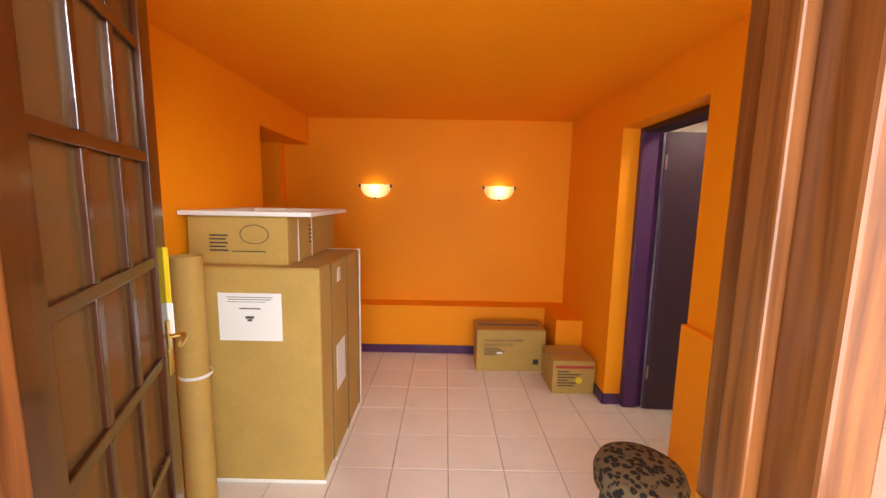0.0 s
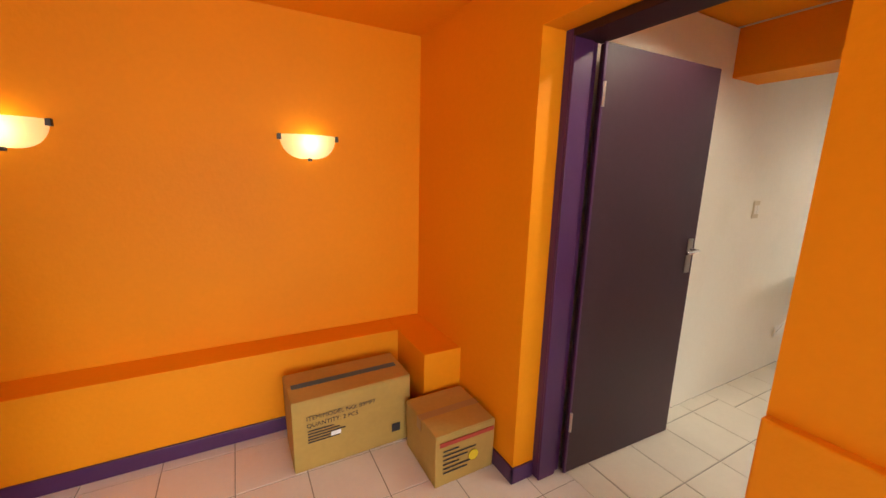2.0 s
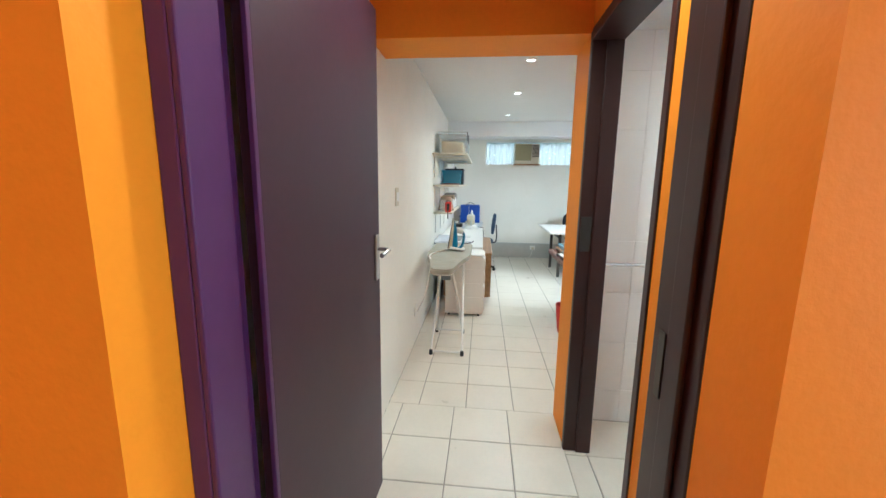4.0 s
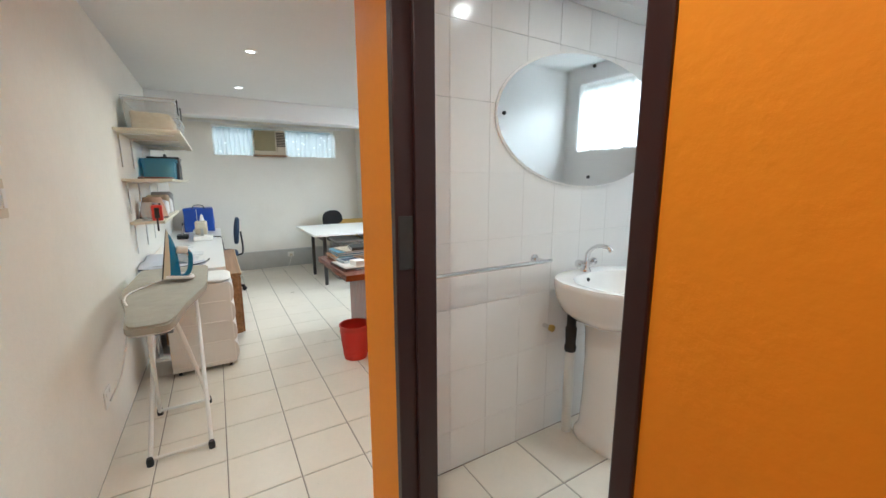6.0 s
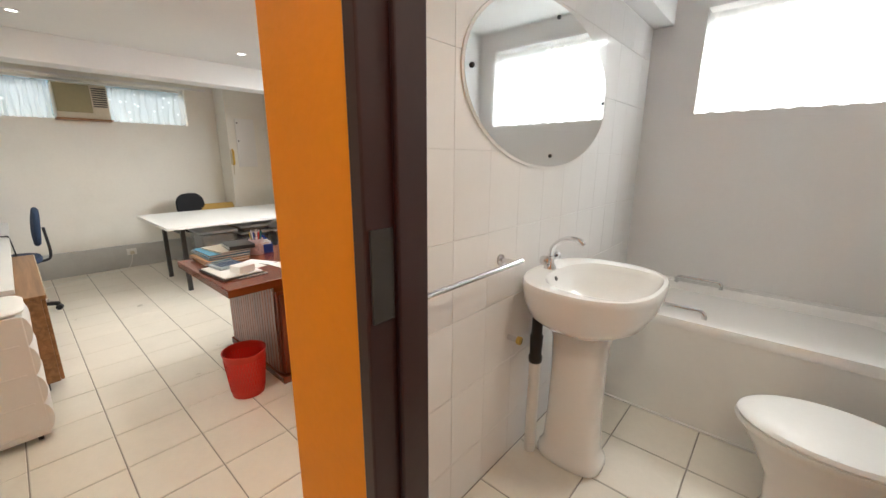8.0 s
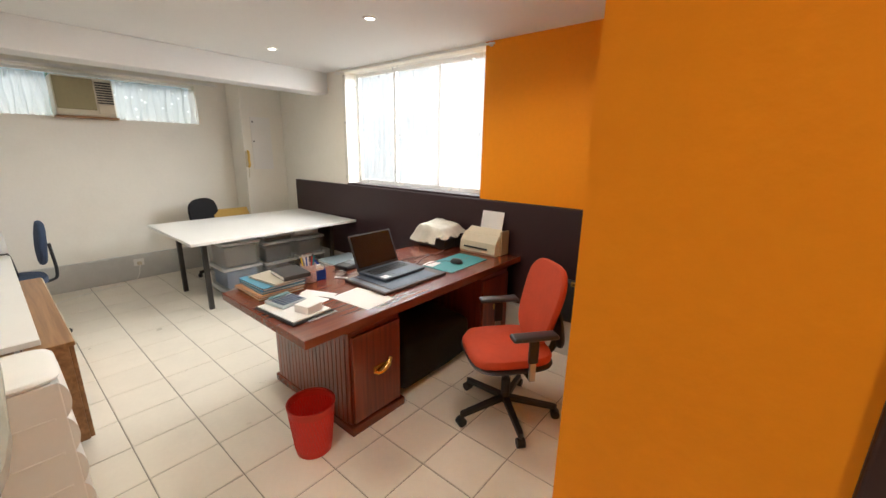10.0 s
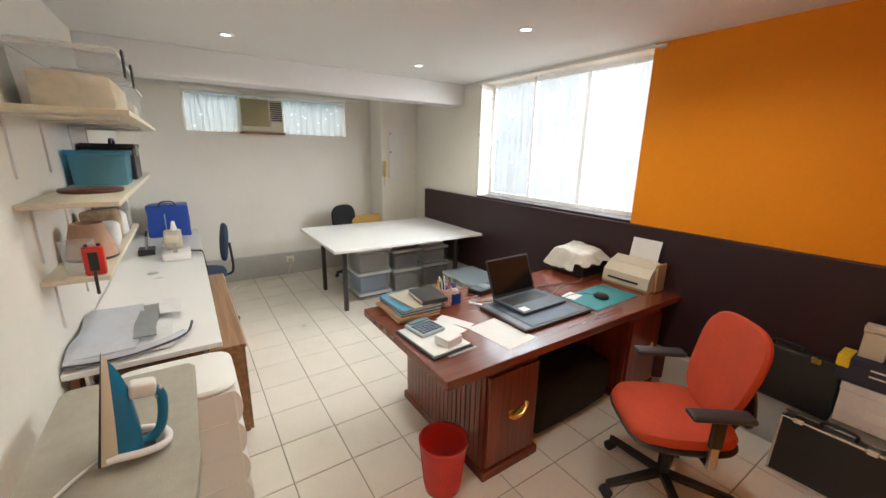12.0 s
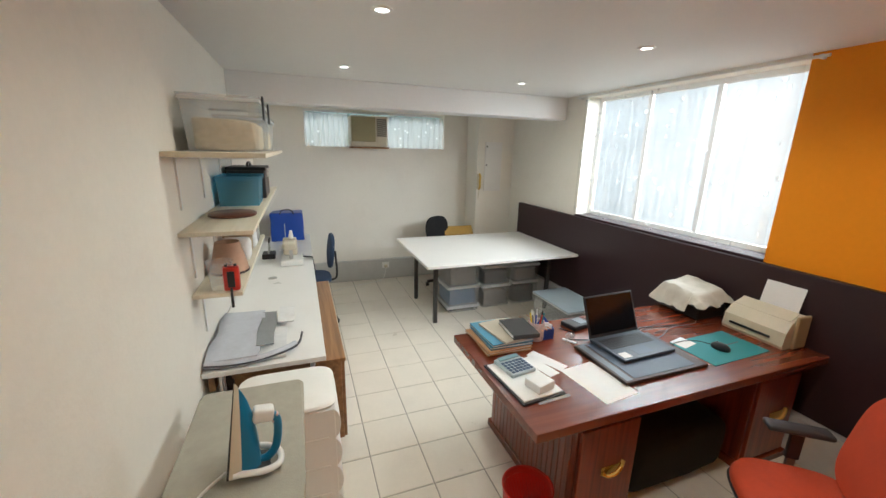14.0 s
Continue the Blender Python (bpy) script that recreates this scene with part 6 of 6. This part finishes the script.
part("paper_sheaf", box(0.012, 0.008, 0.012, 0.33, 0.225, 0.018, 0.001), PAPER, cl, "white papers")
part("plastic_sleeve", box(-0.02, -0.012, 0.003, 0.0, 0.16, 0.005), CLEAR, cl)
CALC_BODY, CALC_KEY = mat("pale_blue_grey_plastic", (0.42, 0.50, 0.54), 0.35), mat("navy_key_plastic", (0.035, 0.07, 0.15), 0.4)
ca = thing("calculator", "pale blue-grey desk calculator with navy keys on the folder", "calculator", (4.685, 1.655, DZ + 0.0183), 8)
part("body", box(0, 0, 0, 0.155, 0.15, 0.020, 0.006, 2), CALC_BODY, ca)
part("display", turned(box(0.118, 0.014, 0.0, 0.147, 0.136, 0.004, 0.001), pose(0, 0, 0.0195, 0, -3)), mat("blue_grey_display", (0.16, 0.26, 0.30), 0.15), ca)
for r in range(5):
    for c in range(6):
        part("key", box(0.009 + 0.021 * r, 0.011 + 0.0222 * c, 0.020, 0.024 + 0.021 * r, 0.028 + 0.0222 * c, 0.024, 0.002), CALC_KEY, ca)
solid("white_box", box(0, 0, 0, 0.095, 0.10, 0.042, 0.004), PAPER, "small white box on the folder", "box", at=pose(4.535, 1.655, DZ + 0.0183, 0, 0, 14))
stack = [("folder", (0.42, 0.24, 0.10), 0.016, 0.30, 0.27), ("folder", (0.50, 0.28, 0.14), 0.013, 0.30, 0.27), ("folder", (0.05, 0.18, 0.28), 0.017, 0.29, 0.26), ("folder", (0.07, 0.24, 0.36), 0.018, 0.29, 0.26), ("magazine", (0.42, 0.38, 0.30), 0.010, 0.27, 0.20)]
z = DZ
for i, (nm, col, hh, w, d_) in enumerate(stack):
    t = thing(nm, "coloured paper folder in a stack on the desk" if nm == "folder" else "printed magazine on the stack of folders", nm, (4.905 + 0.004 * i, 1.54 - 0.006 * i, z), (-2, 3, -1, 2, 8)[i], "stack of folders")
    cm = mat("folder_cover", col, 0.6, var=0.1)
    part("cover", box(0, 0, 0, w, d_, hh * 0.25, 0.0), cm, t)
    part("sheets", box(0.004, 0.004, hh * 0.25, w - 0.004, d_ - 0.004, hh * 0.8), PAPER, t)
    part("cover", box(0, 0, hh * 0.8, w, d_, hh, 0.0), cm, t)
    if nm == "magazine":
        bars(t, [(0.02, 0.02 + 0.03 * k, 0.22 - 0.05 * (k % 2), 0.006) for k in range(5)], mat("orange_print", (0.6, 0.25, 0.08), 0.6), pose(0, 0, hh + 0.0014, 90, 0, 0) @ pose(0, 0, 0), "print_line")
    z += hh + 0.0006
db = thing("diary", "thick black diary on the stack of folders", "book", (4.895, 1.50, z), -6)
part("cover", box(0, 0, 0, 0.21, 0.16, 0.003, 0.001), BLACK, db)
part("pages", box(0.003, 0.003, 0.003, 0.205, 0.157, 0.022), PAPER, db)
part("cover", box(0, 0, 0.022, 0.21, 0.16, 0.025, 0.001), BLACK, db)
part("spine", box(-0.003, 0, 0, -0.0002, 0.16, 0.025, 0.001), BLACK, db)

mg = thing("pen_mug", "printed glass mug full of pens", "mug", (5.02, 1.44, DZ))
mg.scale = (1.2, 1.2, 1.25)
part("mug", lathe([(0.0, 0), (0.038, 0), (0.040, 0.004), (0.041, 0.09), (0.038, 0.09), (0.037, 0.008), (0, 0.008)], 24, cap=False), mat("printed_mug_glaze", (0.62, 0.50, 0.50), 0.25, var=0.5, scale=60), mg, smooth=True)
part("handle", pipe(curve_pts([(-0.01, -0.040, 0.075), (-0.012, -0.065, 0.07), (-0.012, -0.068, 0.035), (-0.01, -0.040, 0.02)], 14), 0.006, 8), CERAMIC, mg, smooth=True)
for i in range(9):
    a, r = i * 2.4, 0.022
    col = (PAPER, BLUE_PLASTIC, BLACK, YELLOW, RED_PLASTIC, WHITE_PLASTIC, GREY_METAL, TEAL, PAPER)[i]
    part("pen", pipe([(r * 0.5 * math.cos(a), r * 0.5 * math.sin(a), 0.012), (r * 1.5 * math.cos(a), r * 1.5 * math.sin(a), 0.125 + 0.006 * (i % 3))], 0.004, 8), col, mg, smooth=True)
bh = thing("blue_holder", "blue plastic card holder on the desk", "card holder", (4.98, 1.34, DZ), -5)
part("body", boxes([(0, 0, 0, 0.06, 0.09, 0.006), (0, 0, 0.006, 0.005, 0.09, 0.065), (0.055, 0, 0.006, 0.06, 0.09, 0.075), (0.005, 0, 0.006, 0.055, 0.005, 0.07), (0.005, 0.085, 0.006, 0.055, 0.09, 0.07)], 0.001), BLUE_PLASTIC, bh)
bmw = prism([(0, 0), (0.0885, 0), (0.044, 0.055)], 0, 0.004)
part("back_fin", turned(bmw, pose(0.0555, 0.0008, 0.0755, 90, 0, 90)), BLUE_PLASTIC, bh)
part("cards", box(0.012, 0.008, 0.007, 0.03, 0.082, 0.085, 0.001), PAPER, bh, "white cards")
tg = thing("tape_reel", "small clear tape dispenser on the desk", "tape dispenser", (4.93, 1.26, DZ), 30)
part("reel", pipe([(0, 0, 0.028), (0, 0.018, 0.028)], 0.027, 18), CLEAR, tg, smooth=True)
part("base", box(-0.045, -0.003, 0, 0.04, 0.021, 0.006, 0.002), PAPER, tg)
pr = thing("inkjet_printer", "beige inkjet printer with a sheet in its feed", "printer", (4.455, -0.035, DZ), 0)
def pr_layer(z, y1, k=0.0):
    return [(0.0 + k, 0.0, z), (0.345 - k, 0.0, z), (0.345 - k, y1, z), (0.0 + k, y1, z)]
part("body", loft([pr_layer(0, 0.175), pr_layer(0.02, 0.185), pr_layer(0.10, 0.175), pr_layer(0.155, 0.13, 0.004), pr_layer(0.185, 0.06, 0.01)]), BEIGE_PLASTIC, pr)
part("side_cheek", box(-0.02, 0.0, 0.0, -0.0005, 0.12, 0.20, 0.010), mat("tan_plastic", (0.46, 0.36, 0.21), 0.45, var=0.06), pr)
part("output_slot", turned(box(0.07, -0.002, -0.007, 0.30, 0.004, 0.007), pose(0, 0.1862, 0.052)), BLACK, pr)
part("top_lid", turned(box(0.02, -0.045, 0, 0.33, 0.04, 0.006, 0.002), pose(0, 0.085, 0.176, -28, 0, 0)), BEIGE_PLASTIC, pr)
part("paper", turned(box(0.06, -0.0006, 0, 0.27, 0.0006, 0.17), pose(-0.02, 0.03, 0.17, 12, 0, 0)), PAPER, pr, "white sheet in the feeder")
cvm = thing("covered_machine", "black machine under an off-white cloth dust cover", "covered machine", (4.88, -0.03, DZ))
part("machine", box(0.02, 0.01, 0, 0.32, 0.27, 0.09, 0.01), BLACK, cvm)
bmz = bmesh.new()
NU, NV = 34, 30
grid = []
for j in range(NV + 1):
    row = []
    for i in range(NU + 1):
        u, v = 2 * i / NU - 1, 2 * j / NV - 1
        rim = max(abs(u), abs(v))
        h = 0.185 + 0.025 * (1 - abs(u - 0.25)) - 0.02 * v
        drop = max(0.0, rim - 0.66) / 0.34
        low = 0.055 + (0.055 if u < -0.5 else 0.0) + 0.03 * noise.noise(Vector((u * 3, v * 3, 2)))
        zz = h + (low - h) * drop ** 1.3
        fold = 0.016 * drop * math.sin(11 * math.atan2(v, u) + 2 * u)
        c = Vector((0.18 + 0.20 * u * (1 + fold * 3), 0.16 + 0.17 * v * (1 + fold * 3), zz))
        c += (0.010 + 0.006 * drop) * noise.noise_vector(c * 15)
        row.append(bmz.verts.new(c))
    grid.append(row)
for j in range(NV):
    for i in range(NU):
        bmz.faces.new((grid[j][i], grid[j][i + 1], grid[j + 1][i + 1], grid[j + 1][i]))
part("dust_cover", bmz, COVER, cvm, "off-white cloth dust cover", smooth=True)
hp = thing("hole_punch", "black desk phone base behind the laptop", "phone", (5.04, 1.00, DZ), 10)
part("base", box(0, 0, 0, 0.12, 0.16, 0.03, 0.008), BLACK, hp)
part("keypad", box(0.02, 0.02, 0.03, 0.10, 0.09, 0.033, 0.001), GREY_METAL, hp)
ck = thing("laptop_cable", "black cables looping over the desk behind the laptop", "cable")
part("cable", pipe(curve_pts([(4.88, 0.82, DZ + 0.01), (4.93, 0.70, DZ + 0.005), (4.90, 0.50, DZ + 0.005), (4.84, 0.36, DZ + 0.006), (4.83, 0.18, DZ + 0.005)], 30), 0.003, 6), BLACK, ck)
part("cable", pipe(curve_pts([(4.87, 1.17, DZ + 0.02), (4.93, 1.26, DZ + 0.01), (4.99, 1.18, DZ + 0.005), (5.08, 1.22, DZ + 0.005)], 24), 0.003, 6), BLACK, ck)
part("cable", pipe(curve_pts([(4.80, 0.80, DZ + 0.005), (4.80, 0.68, DZ + 0.004), (4.87, 0.52, DZ + 0.004), (4.87, 0.32, DZ + 0.005), (4.90, 0.25, DZ + 0.005)], 30), 0.0025, 6), GREY_METAL, ck)

# ---- waste bin ----
bi = thing("waste_bin", "bright red plastic mesh waste bin on the tiles", "waste bin", (4.475, 1.795, 0))
BH, R0, R1 = 0.275, 0.088, 0.115
bm = bmesh.new()
lathe([(R0, 0.0), (R0 + 0.004, 0.03)], 40, bm, cap=False)
part("upper_band", lathe([(R0 + 0.0255, 0.235), (R1, BH - 0.008)], 40, cap=False), RED_PLASTIC, bi, smooth=True)
lathe([(0.0, 0.004), (R0, 0.004)], 40, bm, cap=False)
part("band", bm, RED_PLASTIC, bi, smooth=True)
part("shell", lathe([(R0 + 0.0035, 0.03), (R0 + 0.025, 0.235)], 40, cap=False), glass("red_mesh_plastic", (0.75, 0.03, 0.02), 0.3, 0.12), bi, "fine red mesh wall", smooth=True)
part("rim", lathe([(R1 - 0.002, BH - 0.012), (R1 + 0.004, BH - 0.010), (R1 + 0.005, BH), (R1 - 0.002, BH)], 40, cap=False), RED_PLASTIC, bi, smooth=True)
bm = bmesh.new()
for k in range(40):
    for s in (-1, 1):
        a0 = 6.28319 * k / 40
        pts = []
        for j in range(7):
            u = j / 6
            r = R0 + 0.004 + 0.021 * u
            pts.append((r * math.cos(a0 + s * 0.5 * u), r * math.sin(a0 + s * 0.5 * u), 0.03 + 0.205 * u))
        pipe(pts, 0.0018, 4, bm, cap=False)
tagged(part("mesh_strand", bm, RED_PLASTIC, bi), kind="stuff")
part("crumpled_paper", turned(loft([[(0.06 * k * math.cos(6.28319 * i / 14) * (1 + 0.2 * math.sin(5 * i)), 0.06 * k * math.sin(6.28319 * i / 14), zz) for i in range(14)] for k, zz in ((0.5, 0.006), (1.0, 0.03), (0.9, 0.07), (0.3, 0.09))]), pose(0, 0, 0)), PAPER, bi)

# ---- cases and boxes by the plum panel ----
sc_ = thing("aluminium_case", "black flight case with aluminium edges leaning by the wall", "case", (3.215, 0.20, 0), 2)
m = pose(0, 0, 0, 8, 0, 0)
part("panel", turned(box(0.008, -0.05, 0.008, 0.412, 0.05, 0.312, 0.003), m), BLACK, sc_)
for r in ((0, -0.055, 0, 0.42, -0.035, 0.012), (0, -0.055, 0.308, 0.42, -0.035, 0.32), (0, -0.055, 0.012, 0.012, -0.035, 0.308), (0.408, -0.055, 0.012, 0.42, -0.035, 0.308), (0, 0.035, 0, 0.42, 0.055, 0.012), (0, 0.035, 0.308, 0.42, 0.055, 0.32), (0, 0.035, 0.012, 0.012, 0.055, 0.308), (0.408, 0.035, 0.012, 0.42, 0.055, 0.308)):
    part("edge", turned(box(*r, 0.003), m), ALU, sc_, "aluminium edge")
part("handle", turned(pipe(curve_pts([(0.15, 0.0, 0.315), (0.155, 0.0, 0.345), (0.265, 0.0, 0.345), (0.27, 0.0, 0.315)], 16), 0.008, 8), m), BLACK, sc_, smooth=True)
for x in (0.07, 0.33):
    part("latch", turned(box(x, 0.02, 0.30, x + 0.04, 0.058, 0.328, 0.003), m), ALU, sc_)
bcs = thing("black_briefcase", "black hard briefcase standing on the plinth", "briefcase", (3.49, -0.035, 0.287), 0)
part("shell", box(0, 0, 0, 0.46, 0.075, 0.32, 0.015, 3), BLACK, bcs, smooth=True)
part("handle", pipe(curve_pts([(0.17, 0.04, 0.318), (0.175, 0.04, 0.345), (0.285, 0.04, 0.345), (0.29, 0.04, 0.318)], 14), 0.008, 8), BLACK, bcs, smooth=True)
part("latch", box(0.08, 0.06, 0.29, 0.12, 0.079, 0.322, 0.003), BRASS, bcs)
part("latch", box(0.33, 0.06, 0.29, 0.37, 0.079, 0.322, 0.003), BRASS, bcs)
z = 0.0
GREYBOX = mat("grey_card_box", (0.34, 0.34, 0.32), 0.6, var=0.08)
def stack_box(name, label, cat, x0, y0, w, d_, h_, col, z0):
    t = thing(name, label, cat, (x0, y0, z0), 0)
    part("body", box(0, 0, 0, w, d_, h_ * 0.8, 0.003), col, t)
    part("lid", box(-0.004, -0.004, h_ * 0.8 + 0.0005, w + 0.004, d_ + 0.004, h_, 0.003), col, t)
    return t
t = stack_box("file_box", "grey card file box with a green strip", "box", 3.165, 0.015, 0.31, 0.10, 0.36, GREYBOX, 0)
part("green_strip", box(0.27, 0.1045, 0.20, 0.29, 0.106, 0.34), mat("green_tape", (0.02, 0.26, 0.16), 0.4), t)
part("label_slot", box(0.03, 0.1045, 0.14, 0.06, 0.1065, 0.26), PAPER, t)
t = stack_box("white_carton", "white flip-lid carton on the file box", "box", 3.17, 0.012, 0.30, 0.115, 0.215, FABRIC_WHITE, 0.361)
part("label", box(0.12, 0.1195, 0.06, 0.20, 0.121, 0.11), PAPER, t)
t = stack_box("yellow_carton", "dark blue and yellow carton on the white carton", "box", 3.165, 0.012, 0.34, 0.12, 0.125, mat("navy_print", (0.025, 0.028, 0.06), 0.4, var=0.1), 0.577)
part("yellow_panel", box(-0.006, -0.003, 0.002, 0.10, 0.126, 0.128, 0.002), YELLOW, t, "yellow printed end")
part("yellow_panel", box(0.30, -0.003, 0.07, 0.346, 0.126, 0.128, 0.002), YELLOW, t)
bars(t, [(0.14, 0.09, 0.10, 0.009), (0.14, 0.06, 0.09, 0.008)], PAPER, pose(0.37, 0.1258, 0, 0, 0, 180), "print_line")
t = stack_box("grey_carton", "grey carton sealed with green tape", "box", 3.145, 0.012, 0.19, 0.12, 0.15, GREYBOX, 0.706)
part("green_strip", box(0.0, 0.1245, 0.115, 0.19, 0.126, 0.13), mat("sea_green_tape", (0.02, 0.30, 0.22), 0.4), t)
part("label", box(0.06, 0.1245, 0.05, 0.13, 0.126, 0.10), PAPER, t)
t = stack_box("pale_carton", "small pale upright carton", "box", 3.37, 0.03, 0.085, 0.06, 0.16, BEIGE_PLASTIC, 0.706)
solid("white_bowl", loft([[(0.075 * k * math.cos(6.28319 * i / 20), 0.055 * k * math.sin(6.28319 * i / 20), zz) for i in range(20)] for k, zz in ((1.0, 0), (0.95, 0.03), (0.7, 0.055), (0.3, 0.066))]), BEIGE_PLASTIC, "upturned cream plastic bowl on the carton", "bowl", smooth=True, at=pose(3.245, 0.07, 0.8565))


# ---- floor and wall tiles ----
def tile_mesh(name, w, d, t, material, edge=0.0025):
    bm = box(-w / 2, -d / 2, -t, w / 2, d / 2, 0)
    es = [e for e in bm.edges if e.verts[0].co.z > -t / 2 and e.verts[1].co.z > -t / 2]
    bmesh.ops.bevel(bm, geom=es, offset=edge, segments=1, affect="EDGES")
    me = bpy.data.meshes.new(name)
    bm.to_mesh(me)
    bm.free()
    me.materials.append(material)
    return me


def lay(parent, x0, y0, x1, y1, z, ox, oy, pitch, material, joint=0.005):
    """Tiles on a grid through (ox, oy), cut at the edges of the field."""
    full = {}
    i0, i1 = math.floor((x0 - ox) / pitch), math.ceil((x1 - ox) / pitch)
    j0, j1 = math.floor((y0 - oy) / pitch), math.ceil((y1 - oy) / pitch)
    for i in range(i0, i1):
        for j in range(j0, j1):
            a0, a1 = max(x0, ox + i * pitch + joint / 2), min(x1, ox + (i + 1) * pitch - joint / 2)
            b0, b1 = max(y0, oy + j * pitch + joint / 2), min(y1, oy + (j + 1) * pitch - joint / 2)
            if a1 - a0 < 0.012 or b1 - b0 < 0.012:
                continue
            key = (round(a1 - a0, 3), round(b1 - b0, 3))
            if key not in full:
                full[key] = tile_mesh("tile", *key, 0.006, material)
            ob = new("tile", full[key])
            ob.parent = parent
            ob.matrix_basis = pose((a0 + a1) / 2, (b0 + b1) / 2, z + random.uniform(-0.0006, 0.0006), random.uniform(-0.08, 0.08), random.uniform(-0.08, 0.08))


lay(floor, LX, FY, RX + 0.30, 4.125, 0.0, 0.406, 3.062, 0.328, PINK_TILE)
lay(floor, RX + 0.302, HY0, PX1, HY1, 0.0, 2.755, 2.457, 0.333, TILE)
lay(floor, PX1 + 0.002, SY, OX, HY1, 0.0, 5.180, 2.110, 0.303, TILE)
lay(bath_floor, 1.62, 0.38, BX, HY0 - 0.002, 0.0, 2.705, 0.38, 0.335, TILE)


def wall_tiles(parent, y0, y1, z0, z1, oy, oz, w, h):
    """Glazed tiles on the bathroom mirror wall."""
    made = {}
    for i in range(math.floor((y0 - oy) / w), math.ceil((y1 - oy) / w)):
        for j in range(math.floor((z0 - oz) / h), math.ceil((z1 - oz) / h)):
            a0, a1 = max(y0, oy + i * w + 0.0007), min(y1, oy + (i + 1) * w - 0.0007)
            b0, b1 = max(z0, oz + j * h + 0.0007), min(z1, oz + (j + 1) * h - 0.0007)
            if a1 - a0 < 0.01 or b1 - b0 < 0.01:
                continue
            key = (round(a1 - a0, 3), round(b1 - b0, 3))
            if key not in made:
                made[key] = tile_mesh("wall_tile", key[1], key[0], 0.005, BATH_TILE, 0.0008)
            ob = new("wall_tile", made[key])
            ob.parent = parent
            ob.matrix_basis = pose(BX - 0.005, (a0 + a1) / 2, (b0 + b1) / 2, random.uniform(-0.05, 0.05), -90 + random.uniform(-0.06, 0.06), 0)


wall_tiles(bpy.data.objects["wall_bathroom_mirror"], BSY, HY0 - 0.13, 0, 2.20, 1.385, 1.105, 0.205, 0.30)
